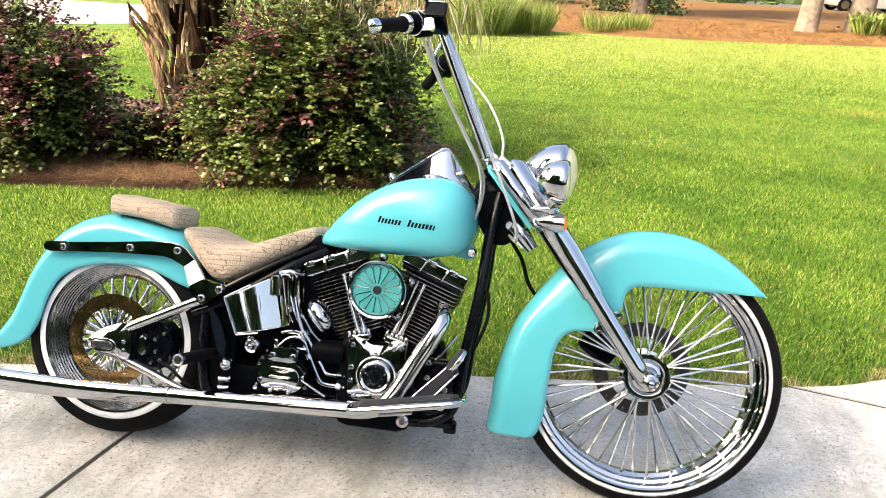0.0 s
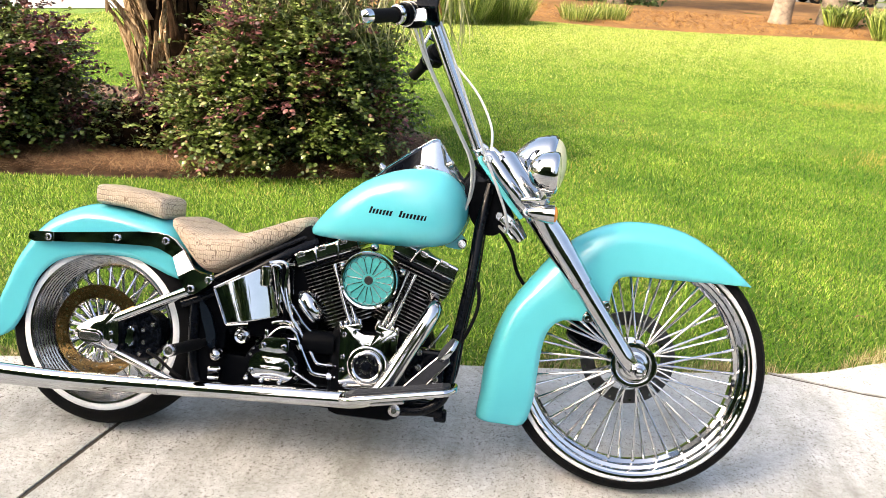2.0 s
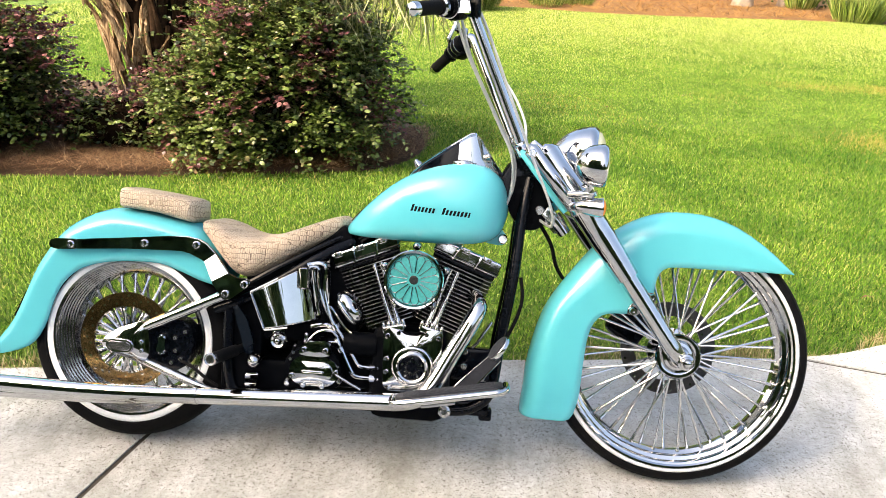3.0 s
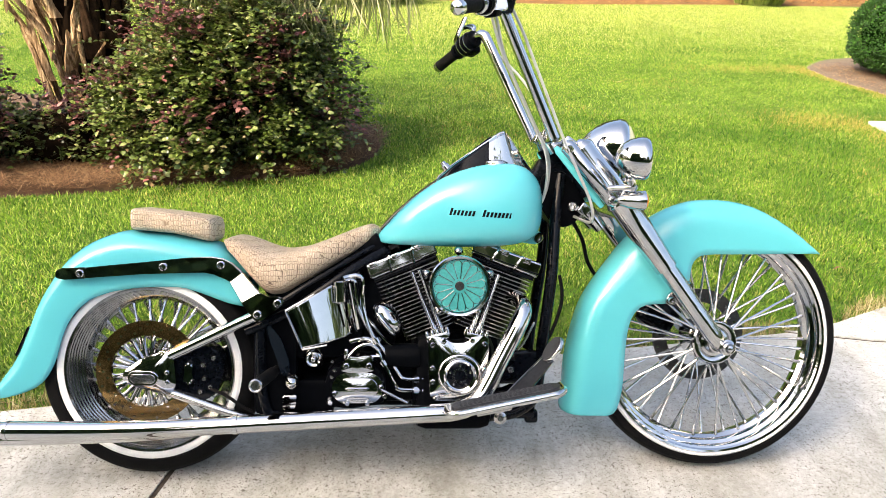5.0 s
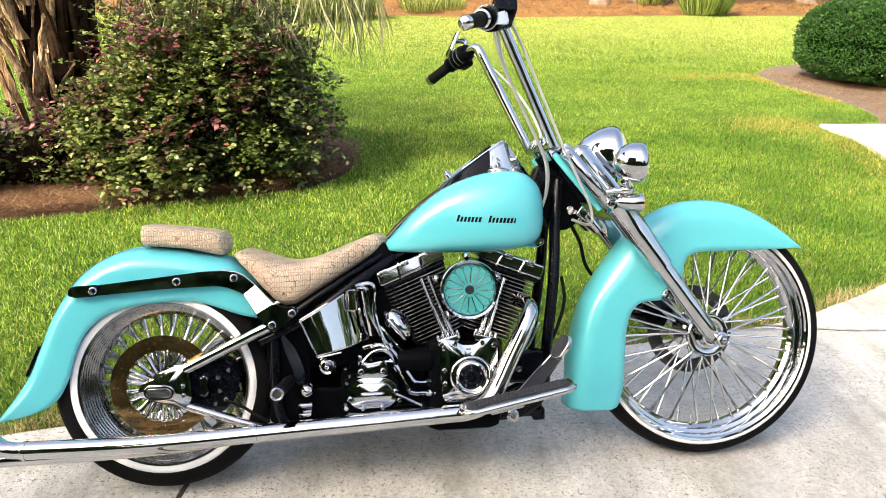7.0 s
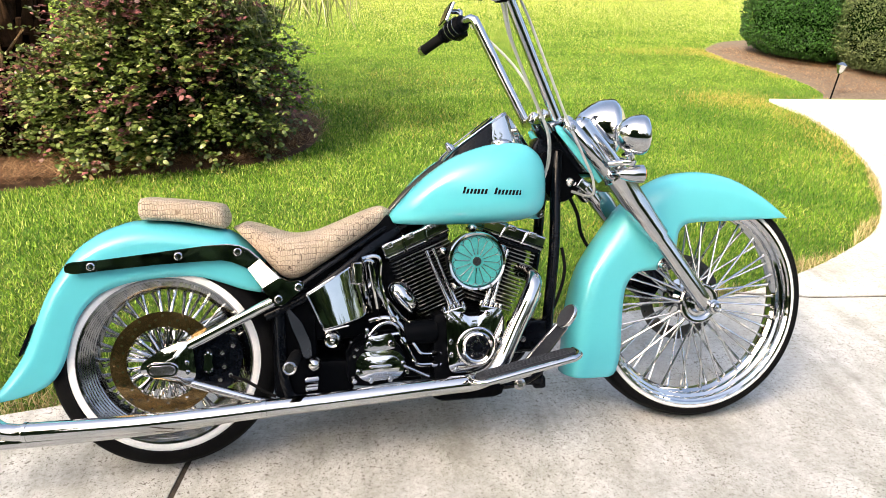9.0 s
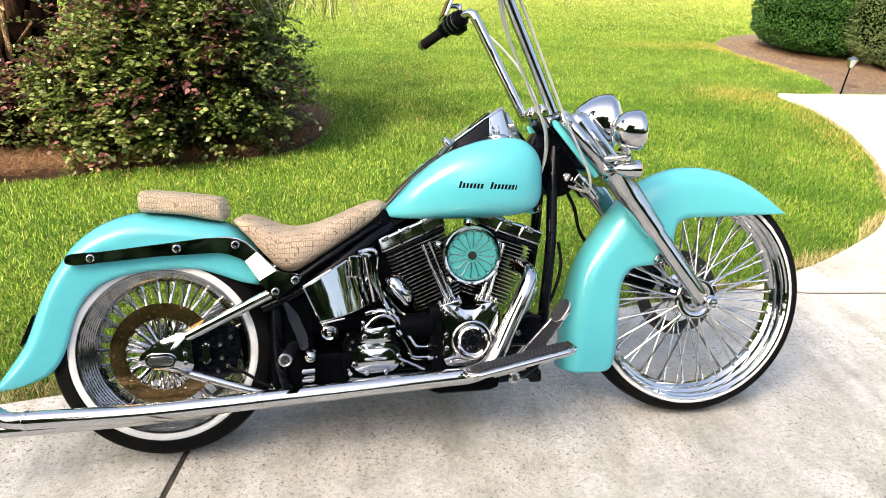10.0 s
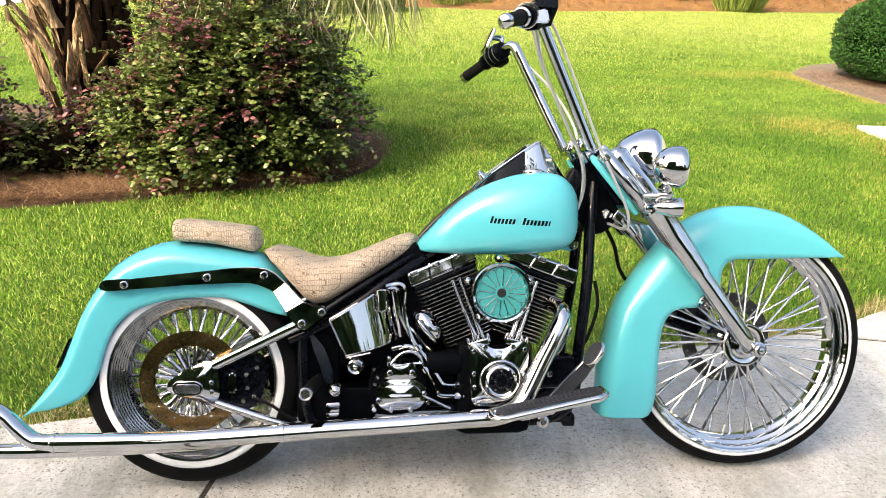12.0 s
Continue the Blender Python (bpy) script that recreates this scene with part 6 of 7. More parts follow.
# gearbox and cases
bm = bmesh.new()
box(bm, (0.90, 0.0, 0.285), (0.24, 0.30, 0.29), 0.04)
part("crankcase", bm, SATIN, bike, "black crankcase")
bm = bmesh.new()
box(bm, (0.74, 0.18, 0.265), (0.68, 0.12, 0.27), 0.05)
part("primary_case", bm, SATIN, bike, "black primary case")
bm = bmesh.new()
plate(bm, rounded([(0.52, 0.24), (0.535, 0.35), (0.60, 0.375), (0.73, 0.37), (0.81, 0.34), (0.81, 0.23), (0.60, 0.22)], 0.03), -0.100, 0.0, 0.008)
plate(bm, rounded([(0.528, 0.230), (0.530, 0.318), (0.566, 0.345), (0.660, 0.350), (0.690, 0.330), (0.702, 0.290), (0.700, 0.236), (0.60, 0.222)], 0.02), -0.168, -0.095, 0.008)
part("gearbox", bm, SATIN, bike, "black gearbox case")


def stadium(cu, cw, hu, hw, tilt=0.0, n=12):
    pts = []
    for c, a0 in ((1, -math.pi / 2), (-1, math.pi / 2)):
        for k in range(n + 1):
            a = a0 + math.pi * k / n
            x, y = c * (hu - hw) + math.cos(a) * hw, math.sin(a) * hw
            pts.append((cu + x * math.cos(tilt) - y * math.sin(tilt), cw + x * math.sin(tilt) + y * math.cos(tilt)))
    return pts


bm = bmesh.new()
pillow(bm, stadium(0.622, 0.285, 0.074, 0.046), -0.165, -0.183, 0.0035)
tc = part("transmission_cover", bm, CHROME, bike, "oval chrome transmission cover", 45)
bm = bmesh.new()
pillow(bm, stadium(0.622, 0.285, 0.058, 0.030), -0.182, -0.190, 0.0045)
ro = part("raised_oval", bm, CHROME, tc, smooth=60)
bm = bmesh.new()
tube(bm, [(0.588, -0.193, 0.2865), (0.594, -0.1955, 0.2865), (0.650, -0.1955, 0.2865), (0.656, -0.193, 0.2865)], [0.001, 0.004, 0.004, 0.001], 10)
part("rib", bm, CHROME, ro)
for u, w in ((0.556, 0.270), (0.690, 0.287), (0.593, 0.242), (0.650, 0.242), (0.700, 0.262), (0.545, 0.245)):
    bolt("bolt", (u, -0.186, w), (0, -1, 0), 0.0075, 0.006, tc)
bm = bmesh.new()
pillow(bm, rounded([(0.573, 0.335), (0.578, 0.355), (0.592, 0.372), (0.655, 0.380), (0.668, 0.365), (0.670, 0.335), (0.62, 0.325)], 0.007), -0.165, -0.182, 0.002)
tb = part("cover_bracket", bm, CHROME, bike, "chrome bracket over the transmission cover")
for u in (0.590, 0.655):
    bolt("bolt", (u, -0.184, 0.350), (0, -1, 0), 0.0085, 0.006, tb)
bm = bmesh.new()
tube(bm, [(0.593, -0.15, 0.366), (0.604, -0.15, 0.381), (0.627, -0.15, 0.400), (0.657, -0.15, 0.4055), (0.683, -0.15, 0.388)], 0.0048, 10, 24)
tube(bm, [(0.584, -0.15, 0.3665), (0.684, -0.15, 0.3705)], 0.0048, 10)
box(bm, (0.588, -0.150, 0.378), (0.012, 0.012, 0.030), 0.003)
part("starter_bracket", bm, CHROME, bike)
for u, w, v in ((0.548, 0.315, 0.168), (0.542, 0.252, 0.168), (0.690, 0.300, 0.168), (0.703, 0.262, 0.150), (0.556, 0.335, 0.168), (0.737, 0.335, 0.100), (0.760, 0.255, 0.100), (0.620, 0.366, 0.105), (0.545, 0.345, 0.105)):
    bolt("case_bolt", (u, -v, w), (0, -1, 0), 0.0062, 0.006, bike, STEEL)
# horn-shaped chrome bowl ahead of the oil lines
bm = bmesh.new()
ellipsoid(bm, (0.708, -0.095, 0.4695), (0.062, 0.044, 0.036), Matrix.Rotation(radians(52), 3, "Y"), 24)
hb = part("horn_cover", bm, CHROME, bike, "chrome teardrop horn cover", 80)
bm = bmesh.new()
ellipsoid(bm, (0.701, -0.128, 0.460), (0.048, 0.018, 0.011), Matrix.Rotation(radians(52), 3, "Y"), 18)
part("horn_rib", bm, CHROME, hb, smooth=80)

# oil lines
for pts, r in (([(0.580, -0.155, 0.598), (0.5944, -0.150, 0.6016), (0.6206, -0.148, 0.6046), (0.6353, -0.145, 0.588), (0.6331, -0.142, 0.5246), (0.6573, -0.14, 0.4405), (0.6934, -0.14, 0.3893), (0.7315, -0.14, 0.3292), (0.7515, -0.14, 0.3033), (0.790, -0.135, 0.2985)], 0.0062),
               ([(0.586, -0.152, 0.590), (0.5992, -0.148, 0.5933), (0.6139, -0.145, 0.5831), (0.6183, -0.142, 0.5249), (0.640, -0.138, 0.470), (0.6523, -0.132, 0.444), (0.6750, -0.126, 0.412)], 0.0058),
               ([(0.5991, -0.135, 0.4098), (0.6207, -0.140, 0.4161), (0.6488, -0.142, 0.4189), (0.6669, -0.144, 0.4034), (0.6982, -0.146, 0.3419), (0.7263, -0.144, 0.2869), (0.743, -0.140, 0.2694), (0.792, -0.135, 0.2655)], 0.0070),
               ([(0.650, -0.128, 0.474), (0.6692, -0.13, 0.4502), (0.699, -0.13, 0.4125), (0.7323, -0.13, 0.3897), (0.7659, -0.13, 0.389), (0.812, -0.13, 0.396)], 0.0052)):
    bm = bmesh.new()
    tube(bm, pts, r, 10, 56)
    part("oil_line", bm, CHROME, bike, "bent chrome oil line")
bm = bmesh.new()
lathe(bm, (0.802, -0.13, 0.394), (1, 0, 0.12), [(0, 0.006), (0.001, 0.010), (0.012, 0.010), (0.018, 0.006)], 10)
part("line_fitting", bm, CHROME, bike)
for pts in ([(0.690, -0.148, 0.356), (0.6975, -0.1485, 0.343)], [(0.671, -0.147, 0.423), (0.678, -0.147, 0.411)]):
    bm = bmesh.new()
    tube(bm, pts, 0.0125, 12)
    part("line_clip", bm, CHROME, bike)
for w in (0.2985, 0.2655):
    bm = bmesh.new()
    lathe(bm, (0.782, -0.135, w), (1, 0, 0), [(0, 0.008), (0.001, 0.011), (0.016, 0.011), (0.017, 0.008), (0.024, 0.008), (0.025, 0.012), (0.040, 0.012), (0.041, 0.008)], 6)
    part("line_fitting", bm, CHROME, bike, smooth=0)
bm = bmesh.new()
lathe(bm, (0.70, -0.12, 0.365), (1, 0, 0), [(0, 0.034), (0.01, 0.037), (0.09, 0.037), (0.10, 0.034)], 24)
part("starter_motor", bm, SATIN, bike, "black starter motor")
bm = bmesh.new()
tube(bm, [(0.690, -0.19, 0.283), (0.73, -0.19, 0.262), (0.765, -0.185, 0.243)], 0.0045, 8)
part("shift_rod", bm, STEEL, bike)


# ---- V-twin ----
def cylinder_bank(base, tilt, label):
    """One cylinder with its fins, head and rocker box; tilt is forward, in degrees."""
    m = Matrix.Translation((base[0], 0, base[1])) @ Matrix.Rotation(radians(tilt), 4, "Y")
    bm = bmesh.new()
    lathe(bm, (0, 0, -0.02), (0, 0, 1), [(0, 0.058), (0.22, 0.058)], 28)
    box(bm, (0, 0, 0.180), (0.15, 0.18, 0.05), 0.015)
    cyl = part("cylinder", bm, SATIN, bike, label)
    cyl.matrix_basis = m
    fin_me = {}
    for k in range(17):
        z = 0.008 + k * 0.0118
        big = 0.078 + 0.016 * min(1, k / 9) + (0.006 if k > 11 else 0)
        key = round(big, 4)
        if key not in fin_me:
            bm = bmesh.new()
            o = rounded([(-big, -0.100), (big, -0.100), (big, 0.100), (-big, 0.100)], 0.028, 5)
            a = [bm.verts.new((x, y, -0.0015)) for x, y in o]
            b = [bm.verts.new((x, y, 0.0015)) for x, y in o]
            bm.faces.new(a)
            bm.faces.new(b)
            for i in range(len(o)):
                f = bm.faces.new((a[i], a[(i + 1) % len(o)], b[(i + 1) % len(o)], b[i]))
                f.material_index = 1
            ob = part("fin", bm, SATIN, cyl, "", 35, (FIN_EDGE,))
            fin_me[key] = ob.data
        else:
            ob = new("fin", fin_me[key])
            ob.parent = cyl
        ob.location = (0, 0, z)
    # rocker box in two stages
    bm = bmesh.new()
    box(bm, (0, 0, 0.2105), (0.198, 0.216, 0.013), 0.004)
    part("rocker_base", bm, BLACK, cyl)
    bm = bmesh.new()
    loops = []
    for x in (-0.104, -0.100, -0.097, -0.03, 0.03, 0.097, 0.100, 0.104):
        k = 0.95 if abs(x) > 0.1 else 1.0
        loops.append([(x, yy * k, 0.217 + (zz - 0.217) * (1.0 if k == 1 else 0.82)) for yy, zz in
                      ((-0.114, 0.217), (-0.1185, 0.220), (-0.1195, 0.223), (-0.1195, 0.225), (-0.1195, 0.2555), (-0.1195, 0.2575), (-0.1183, 0.2605), (-0.1155, 0.2625), (-0.112, 0.263), (-0.108, 0.263), (0.085, 0.263), (0.102, 0.258), (0.113, 0.250), (0.1185, 0.240), (0.116, 0.217))])
    rings(bm, loops)
    rk = part("rocker_box", bm, CHROME, cyl, "chrome rocker cover", 55)
    bm = bmesh.new()
    box(bm, (0, 0, 0.2285), (0.210, 0.2405, 0.0032), 0.001)
    part("rocker_gasket", bm, BLACK, rk, "black gasket line")
    for x in (-0.042, 0.030):
        bm = bmesh.new()
        tube(bm, [(x, -0.1195, 0.218), (x + 0.003, -0.1205, 0.238), (x + 0.008, -0.1205, 0.2540), (x + 0.012, -0.1150, 0.2625), (x + 0.016, -0.090, 0.2640), (x + 0.016, 0.06, 0.2640)], 0.0040, 6)
        part("rocker_seam", bm, CHROME, rk)
    for x in (-0.082, -0.012, 0.058):
        bm = bmesh.new()
        box(bm, (x, -0.109, 0.2555), (0.026, 0.023, 0.017), 0.003)
        boss = part("rocker_bolt_boss", bm, CHROME, rk)
        bolt("bolt", (x, -0.1205, 0.2555), (0, -1, 0), 0.0060, 0.004, boss, STEEL)
    return cyl


cylinder_bank((0.836, 0.425), -22.0, "finned black rear cylinder with bright fin edges")
cylinder_bank((0.972, 0.425), 20.0, "finned black front cylinder with bright fin edges")
for base, top in (((0.845, 0.438), (0.776, 0.612)), ((0.864, 0.440), (0.797, 0.619)), ((0.949, 0.440), (1.006, 0.613)), ((0.968, 0.438), (1.028, 0.606))):
    bm = bmesh.new()
    b, t = Vector((base[0], -0.150, base[1])), Vector((top[0], -0.128, top[1]))
    d = t - b
    tube(bm, [b, b + d * 0.10, b + d * 0.11, b + d * 0.45, b + d * 0.46, b + d * 0.50, b + d * 0.51, b + d * 0.88, b + d * 0.89, b + d], [0.0100, 0.0100, 0.0078, 0.0072, 0.0090, 0.0090, 0.0060, 0.0060, 0.0074, 0.0074], 12)
    part("pushrod_tube", bm, CHROME, bike, "chrome pushrod tube")
for u, tl in ((0.850, -14), (0.962, 14)):
    bm = bmesh.new()
    box(bm, (u, -0.148, 0.428), (0.066, 0.046, 0.022), 0.005, Matrix.Rotation(radians(tl), 3, "Y"))
    tb = part("tappet_block", bm, CHROME, bike, "chrome tappet block")
    for k in range(-2, 3):
        bm = bmesh.new()
        q = Vector((u + k * 0.0145, -0.164, 0.438 - k * 0.0145 * math.tan(radians(tl))))
        lathe(bm, q, (math.sin(radians(tl)), 0, math.cos(radians(tl))), [(-0.012, 0.0058), (0.007, 0.0058), (0.009, 0.0045), (0.014, 0.004), (0.015, 0.002)], 10)
        part("stud", bm, CHROME, tb)

# cam cover
CAM = [(0.822, 0.420), (0.836, 0.434), (0.868, 0.428), (0.890, 0.414), (0.930, 0.414), (0.950, 0.430), (0.986, 0.436), (0.999, 0.424), (0.996, 0.345), (0.980, 0.290), (0.940, 0.248), (0.900, 0.240), (0.838, 0.243), (0.828, 0.258), (0.824, 0.330)]
bm = bmesh.new()
pillow(bm, rounded(CAM, 0.012), -0.145, -0.174, 0.007)
cam_cover = part("cam_cover", bm, CHROME, bike, "polished chrome cam cover", 50)
bm = bmesh.new()
lathe(bm, (0.914, -0.172, 0.3215), (0, -1, 0), [(0, 0.064), (0.007, 0.0625), (0.011, 0.059), (0.012, 0.054), (0.010, 0.050)], 36)
part("cover_dome", bm, CHROME, cam_cover, smooth=60)
bm = bmesh.new()
lathe(bm, (0.914, -0.186, 0.3215), (0, -1, 0), [(0, 0.047), (0.006, 0.047), (0.009, 0.043), (0.006, 0.038), (0.002, 0.037)], 36)
part("timer_ring", bm, CHROME, cam_cover, "chrome timer ring")
bm = bmesh.new()
lathe(bm, (0.914, -0.186, 0.3215), (0, -1, 0), [(0, 0.037), (0.003, 0.037), (0.005, 0.030), (0.005, 0.001)], 36)
part("timer_face", bm, BLACK, cam_cover, "black round timer face")
bm = bmesh.new()
for k in range(24):
    a = 2 * math.pi * k / 24
    box(bm, (0.914 + math.cos(a) * 0.020, -0.1915, 0.3215 + math.sin(a) * 0.020), (0.008, 0.001, 0.0015), 0, Matrix.Rotation(-a, 3, "Y"))
part("timer_marks", bm, STEEL, cam_cover, smooth=0)
for k in range(5):
    a = math.pi / 2 + 2 * math.pi * k / 5
    bolt("bolt", (0.914 + math.cos(a) * 0.030, -0.190, 0.3215 + math.sin(a) * 0.030), (0, -1, 0), 0.0045, 0.004, cam_cover)
for u, w in ((0.835, 0.408), (0.868, 0.419), (0.950, 0.420), (0.986, 0.410), (0.984, 0.335), (0.835, 0.340), (0.836, 0.300), (0.850, 0.254), (0.964, 0.286)):
    bolt("bolt", (u, -0.176, w), (0, -1, 0), 0.0072, 0.006, cam_cover)

# air cleaner
AC = Vector((0.9065, 0, 0.5855))
bm = bmesh.new()
lathe(bm, AC + Vector((0, -0.125, 0)), (0, -1, 0), [(0, 0.060), (0.03, 0.078), (0.098, 0.081), (0.102, 0.078)], 44)
ac = part("air_cleaner", bm, SATIN, bike, "round air cleaner with a turquoise petal face")
bm = bmesh.new()
lathe(bm, AC + Vector((0, -0.220, 0)), (0, -1, 0), [(0, 0.0735), (0.010, 0.0735), (0.010, 0.002)], 44)
part("petal_backing", bm, TEAL_DARK, ac, "turquoise gauze")
bm = bmesh.new()
lathe(bm, AC + Vector((0, -0.216, 0)), (0, -1, 0), [(0, 0.074), (0, 0.0845), (0.016, 0.086), (0.021, 0.083), (0.020, 0.077), (0.012, 0.074)], 48, True)
part("bezel", bm, CHROME, ac, "chrome bezel")
petal = None
for k in range(16):
    a = 2 * math.pi * k / 16 + 0.1
    if petal is None:
        bm = bmesh.new()
        pts = [(0.020, 0, 0.0036), (0.040, 0, 0.0076), (0.058, 0, 0.0112), (0.066, 0, 0.0098), (0.0705, 0, 0.005), (0.0715, 0, 0.0), (0.0705, 0, -0.005), (0.066, 0, -0.0098), (0.058, 0, -0.0112), (0.040, 0, -0.0076), (0.020, 0, -0.0036)]
        tube(bm, [(p[0], 0, p[2]) for p in pts], 0.0010, 6, 30)
        ob = part("petal", bm, DARK_CHROME, ac)
        petal = ob.data
    else:
        ob = new("petal", petal)
        ob.parent = ac
    ob.matrix_basis = Matrix.Translation(AC + Vector((0, -0.231, 0))) @ Matrix.Rotation(-a, 4, "Y")
bm = bmesh.new()
lathe(bm, AC + Vector((0, -0.228, 0)), (0, -1, 0), [(0, 0.013), (0.004, 0.013), (0.005, 0.011), (0.004, 0.002)], 24)
part("centre_mesh", bm, DISC_DARK, ac, "dark mesh centre")
for k in range(5):
    a = math.pi / 2 + 2 * math.pi * k / 5
    bm = bmesh.new()
    c = AC + Vector((math.cos(a) * 0.094, -0.17, math.sin(a) * 0.094))
    lathe(bm, c, (0, -1, 0), [(0, 0.012), (0.02, 0.012), (0.026, 0.008), (0.03, 0.003)], 14)
    part("lug", bm, CHROME, ac)

# ---- exhaust ----
bm = bmesh.new()
tube(bm, [(1.075, -0.085, 0.535), (1.092, -0.130, 0.530), (1.098, -0.170, 0.510), (1.078, -0.190, 0.466), (1.030, -0.200, 0.375), (0.985, -0.212, 0.290), (0.950, -0.222, 0.248), (0.895, -0.228, 0.229), (0.80, -0.230, 0.2235), (0.38, -0.232, 0.204), (0.0, -0.232, 0.188), (-0.318, -0.232, 0.189)],
     [0.020, 0.022, 0.0245, 0.026, 0.026, 0.026, 0.026, 0.0258, 0.0255, 0.025, 0.025, 0.025], 20, 90)
ex = part("upper_exhaust_pipe", bm, CHROME, bike, "long chrome upper exhaust pipe", 60)
bm = bmesh.new()
tube(bm, [(-0.314, -0.232, 0.1895), (-0.322, -0.232, 0.1895), (-0.326, -0.232, 0.190), (-0.345, -0.232, 0.191), (-0.378, -0.232, 0.200), (-0.415, -0.232, 0.232), (-0.448, -0.232, 0.268), (-0.490, -0.232, 0.285), (-0.62, -0.232, 0.290)],
     [0.0265, 0.0265, 0.0225, 0.0225, 0.0225, 0.0225, 0.023, 0.024, 0.03], 20, 40)
part("exhaust_tip", bm, CHROME, ex, "upswept chrome exhaust tip")
bm = bmesh.new()
tube(bm, [(0.93, -0.13, 0.222), (0.86, -0.175, 0.214), (0.75, -0.182, 0.208), (0.45, -0.184, 0.194), (0.25, -0.190, 0.182), (0.0, -0.204, 0.166), (-0.35, -0.208, 0.160), (-0.60, -0.208, 0.164)], 0.021, 18, 60)
ex2 = part("lower_exhaust_pipe", bm, CHROME, bike, "long chrome lower exhaust pipe", 60)
bm = bmesh.new()
for u, w in ((0.29, 0.197), ):
    lathe(bm, (u - 0.007, -0.232, w + 0.003), (1, 0, 0.04), [(0, 0.0255), (0.001, 0.0275), (0.013, 0.0275), (0.014, 0.0255)], 22)
part("pipe_clamp", bm, CHROME, ex)
for u in (0.265, 0.325, 0.375, 0.43, 0.465):
    bm = bmesh.new()
    lathe(bm, (u, -0.205, 0.178 + 0.03 * (u - 0.26)), (0, 0, -1), [(-0.01, 0.008), (0.004, 0.008), (0.007, 0.005)], 10)
    part("pipe_stud", bm, STEEL, ex2)
# floorboard and brake pedal


def board(bm, outline, low, high, bevel):
    """A plate with its outline in (u, v), sloping up to the front."""
    a = [bm.verts.new((u, v, 0.2515 + (u - 0.872) * 0.196 + low)) for u, v in outline]
    b = [bm.verts.new((u, v, 0.2515 + (u - 0.872) * 0.196 + high)) for u, v in outline]
    n = len(a)
    top = bm.faces.new(b)
    bm.faces.new(a)
    for i in range(n):
        bm.faces.new((a[i], a[(i + 1) % n], b[(i + 1) % n], b[i]))
    bmesh.ops.bevel(bm, geom=list(top.edges), offset=bevel, segments=3, affect="EDGES", profile=0.5)
    return bm


bm = bmesh.new()
board(bm, rounded([(0.872, -0.258), (0.872, -0.334), (1.186, -0.334), (1.186, -0.258)], 0.030, 6), -0.012, 0.006, 0.004)
rim_pts = [(0.874, -0.262), (0.872, -0.300), (0.878, -0.322), (0.895, -0.334), (0.92, -0.336), (1.02, -0.336), (1.145, -0.336), (1.168, -0.333), (1.184, -0.318), (1.188, -0.300), (1.187, -0.262)]
tube(bm, [(u, v, 0.2495 + (u - 0.872) * 0.196) for u, v in rim_pts], 0.0105, 12, 60)
fb = part("floorboard", bm, CHROME, bike, "chrome-edged rider floorboard", 60)
bm = bmesh.new()
board(bm, rounded([(0.882, -0.266), (0.882, -0.326), (1.178, -0.326), (1.178, -0.266)], 0.026, 6), 0.004, 0.0125, 0.003)
mat = part("rubber_mat", bm, MATRUBBER, fb, "black rubber mat")
for k in range(6):
    bm = bmesh.new()
    v = -0.274 - k * 0.009
    tube(bm, [(0.905, v, 0.2515 + 0.033 * 0.196 + 0.0125), (1.155, v, 0.2515 + 0.283 * 0.196 + 0.0125)], 0.0018, 6)
    part("tread_rib", bm, MATRUBBER, mat)
bm = bmesh.new()
box(bm, (1.00, -0.255, 0.250), (0.10, 0.07, 0.02), 0.005, Matrix.Rotation(-0.19, 3, "Y"))
tube(bm, [(1.00, -0.23, 0.24), (0.99, -0.11, 0.20)], 0.010, 10)
lathe(bm, (1.02, -0.262, 0.222), (0, -1, 0), [(0, 0.018), (0.006, 0.018), (0.008, 0.012), (0.012, 0.008), (0.012, 0.001)], 16)
part("board_mount", bm, STEEL, fb)
bm = bmesh.new()
plate(bm, rounded([(1.018, 0.268), (1.060, 0.313), (1.136, 0.392), (1.160, 0.398), (1.167, 0.382), (1.098, 0.300), (1.072, 0.262)], 0.006), -0.268, -0.250, 0.003)
bp = part("brake_pedal", bm, MATRUBBER, bike, "dark grey brake pedal arm")
bm = bmesh.new()
tube(bm, [(1.072, -0.268, 0.262), (1.099, -0.268, 0.299), (1.168, -0.268, 0.381)], 0.0026, 8)
tube(bm, [(1.018, -0.268, 0.269), (1.059, -0.268, 0.314), (1.134, -0.268, 0.392)], 0.0020, 8)
part("arm_edge", bm, CHROME, bp, "thin chrome edges")
pad_n = Vector((-0.80, -0.20, 0.56)).normalized()
pad_x = Vector((0, 1, 0)).cross(pad_n).normalized()
pad_m = Matrix((pad_x, pad_n.cross(pad_x), pad_n)).transposed()
PAD = Vector((1.160, -0.285, 0.418))


def pad_disc(name, low, high, grow, mat, label):
    """An oval disc of the pedal pad, wider across than along."""
    bm = bmesh.new()
    loops = []
    for h, g in ((low, 0.86), (low + 0.002, 0.97), (low + 0.004, 1.0), (high - 0.003, 1.0), (high - 0.001, 0.97), (high, 0.90), (high + 0.0005, 0.3)):
        loops.append([PAD + pad_m @ Vector((math.cos(k * math.pi / 16) * 0.040 * g * grow, math.sin(k * math.pi / 16) * 0.031 * g * grow, h)) for k in range(32)])
    rings(bm, loops)
    return part(name, bm, mat, bp, label, 50)


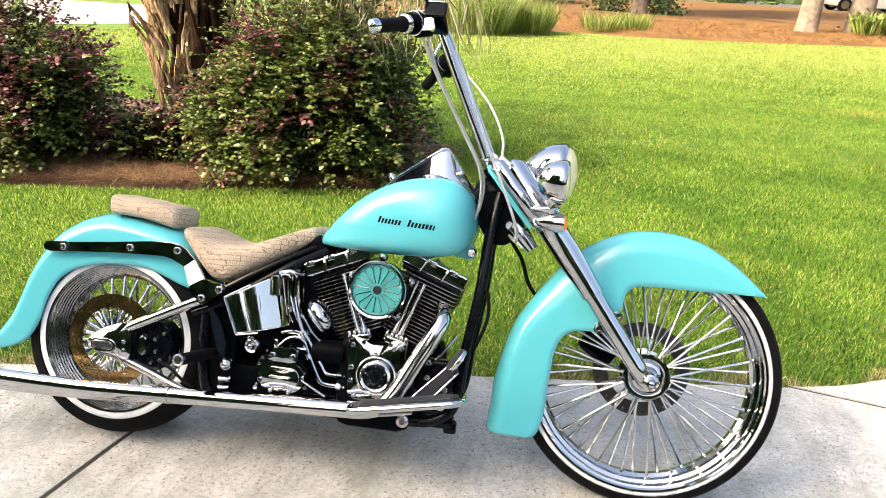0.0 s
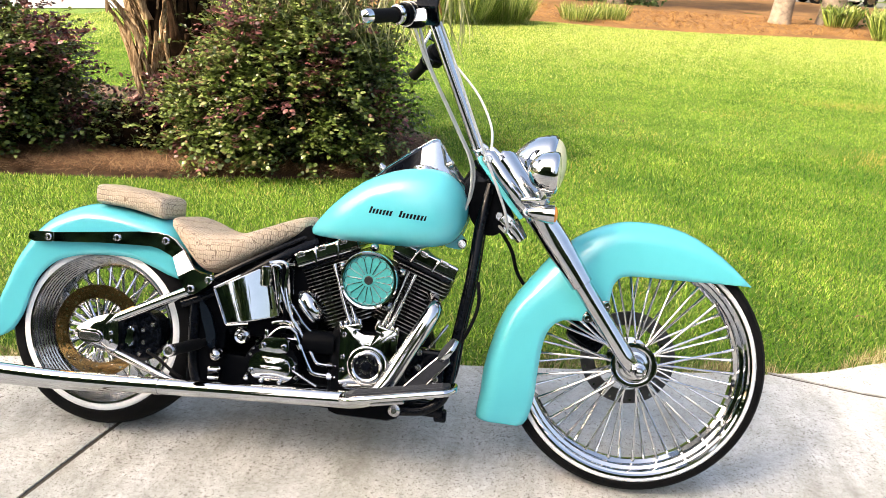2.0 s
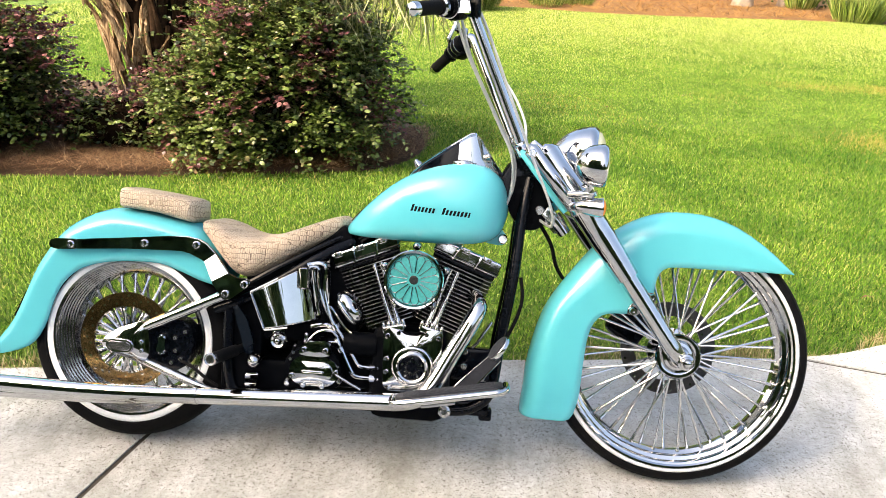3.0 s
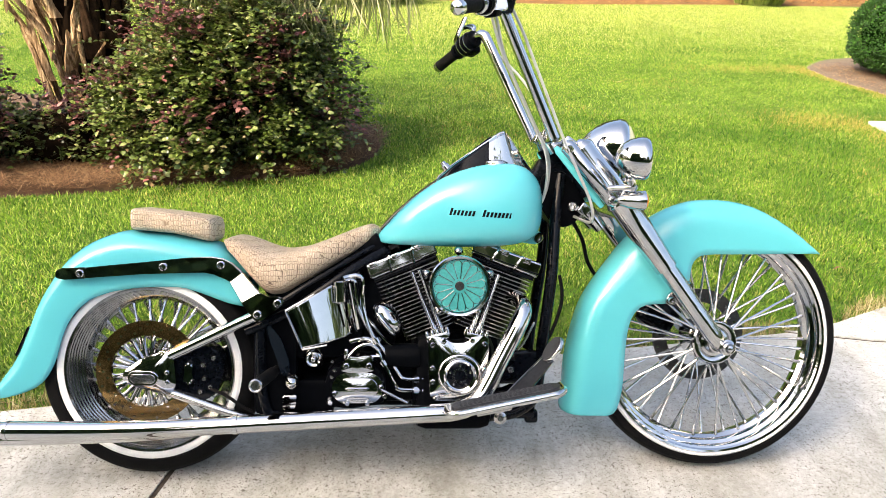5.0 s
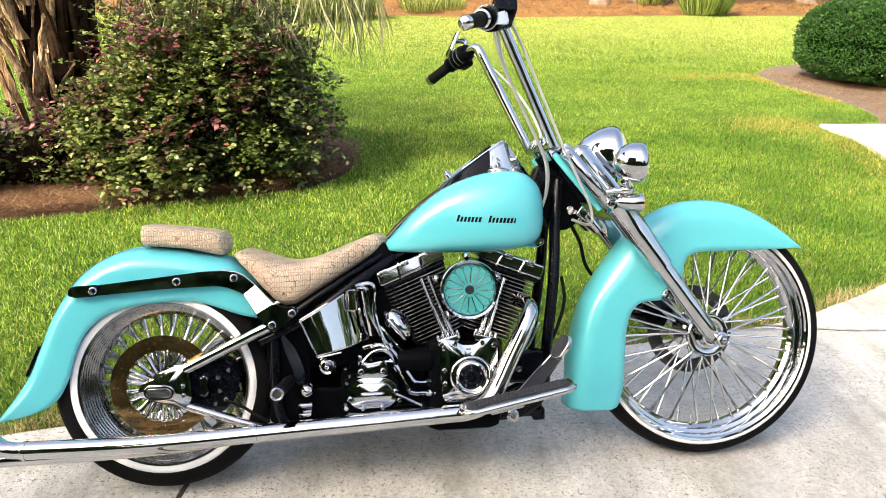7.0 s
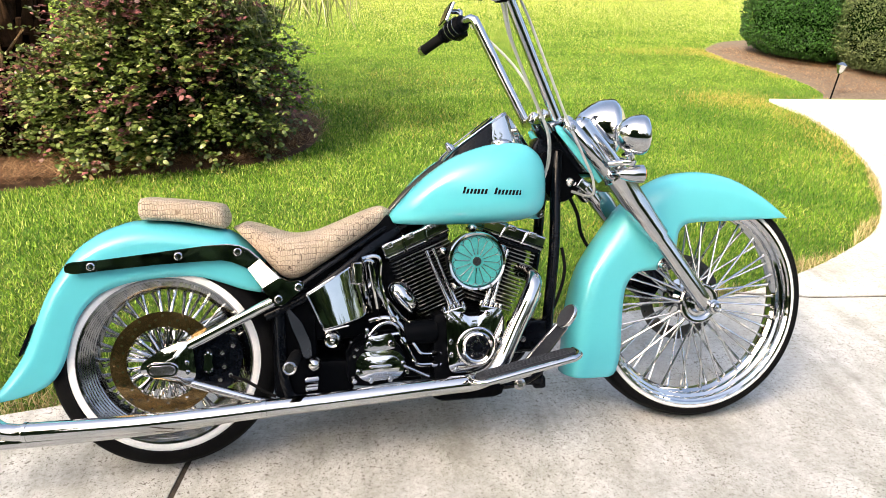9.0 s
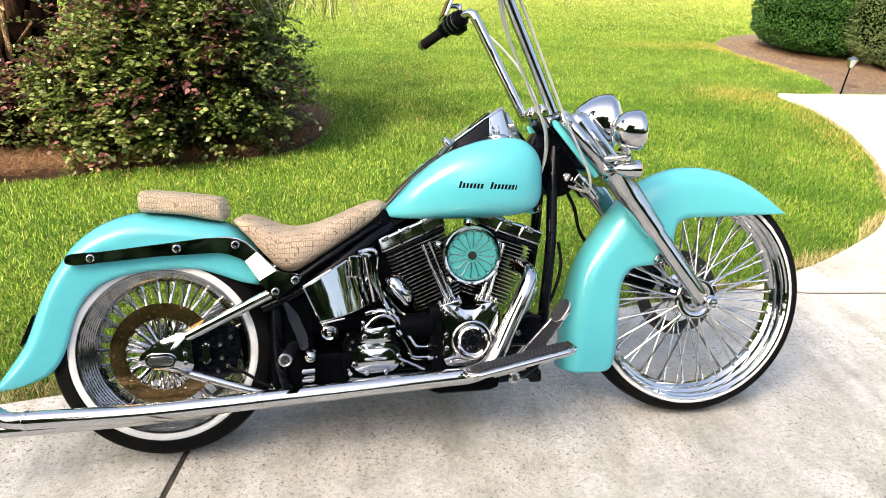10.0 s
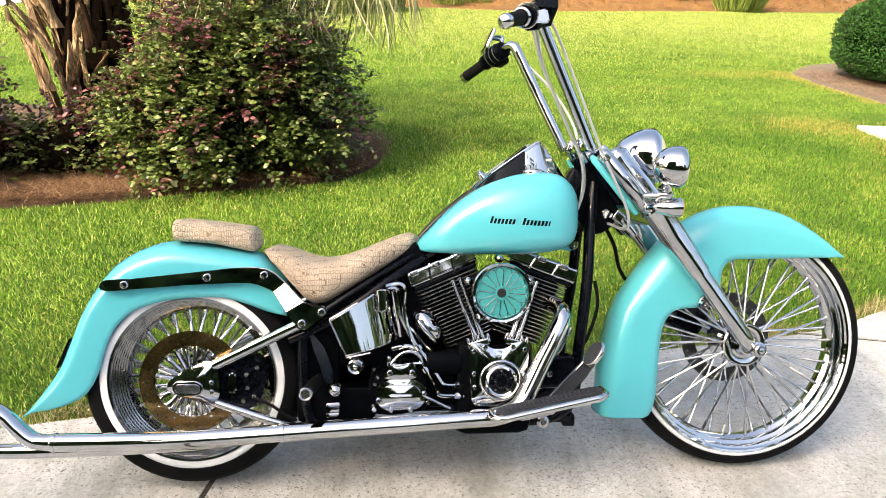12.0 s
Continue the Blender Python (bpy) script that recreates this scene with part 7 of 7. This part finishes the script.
pad_disc("pedal_trim", -0.009, 0.005, 1.0, CHROME, "chrome pedal rim")
pad_disc("pedal_pad", 0.001, 0.009, 0.93, MATRUBBER, "worn dark rubber pedal pad")
bm = bmesh.new()
box(bm, (1.085, -0.13, 0.335), (0.12, 0.05, 0.10), 0.012)
part("pedal_housing", bm, BLACK, bike)
for u, w in ((1.065, 0.375), (1.065, 0.33), (1.12, 0.30)):
    bolt("bolt", (u, -0.155, w), (0, -1, 0), 0.010, 0.008, bike, STEEL)
bm = bmesh.new()
tube(bm, [(1.02, -0.145, 0.31), (1.10, -0.14, 0.40), (1.14, -0.11, 0.46)], 0.0045, 8)
part("brake_rod", bm, STEEL, bike)
bm = bmesh.new()
box(bm, (1.08, -0.09, 0.19), (0.14, 0.04, 0.05), 0.012)
box(bm, (1.14, -0.085, 0.17), (0.04, 0.03, 0.04), 0.008)
part("crash_plate", bm, BLACK, bike)
# front caliper and hose on the far side, wiring by the neck
bm = bmesh.new()
box(bm, (1.588, 0.088, 0.452), (0.125, 0.055, 0.115), 0.022, Matrix.Rotation(radians(35), 3, "Y"))
part("front_caliper", bm, BLACK, bike, "black front brake caliper")
bm = bmesh.new()
tube(bm, [(1.27, -0.02, 0.76), (1.31, 0.01, 0.70), (1.34, 0.04, 0.62), (1.40, 0.07, 0.56), (1.55, 0.09, 0.48)], 0.006, 8, 24)
tube(bm, [(1.218, -0.09, 0.60), (1.225, -0.095, 0.52), (1.19, -0.10, 0.42), (1.15, -0.11, 0.38)], 0.0055, 8, 20)
tube(bm, [(1.225, -0.05, 0.86), (1.20, -0.07, 0.78), (1.21, -0.075, 0.70)], 0.005, 8, 16)
part("hose", bm, RUBBER, bike)
bm = bmesh.new()
plate(bm, rounded([(1.165, 0.90), (1.235, 0.915), (1.315, 0.800), (1.255, 0.740), (1.205, 0.745), (1.165, 0.80)], 0.02), -0.045, 0.045, 0.008)
nk = part("neck_cover", bm, SATIN, bike, "gloss black neck cover")
bolt("bolt", (1.262, -0.045, 0.805), (0, -1, 0), 0.014, 0.008, nk, STEEL)
bm = bmesh.new()
plate(bm, rounded([(1.275, 0.775), (1.300, 0.800), (1.335, 0.765), (1.310, 0.735)], 0.006), -0.075, -0.03, 0.005)
part("horn_bracket", bm, CHROME, bike)
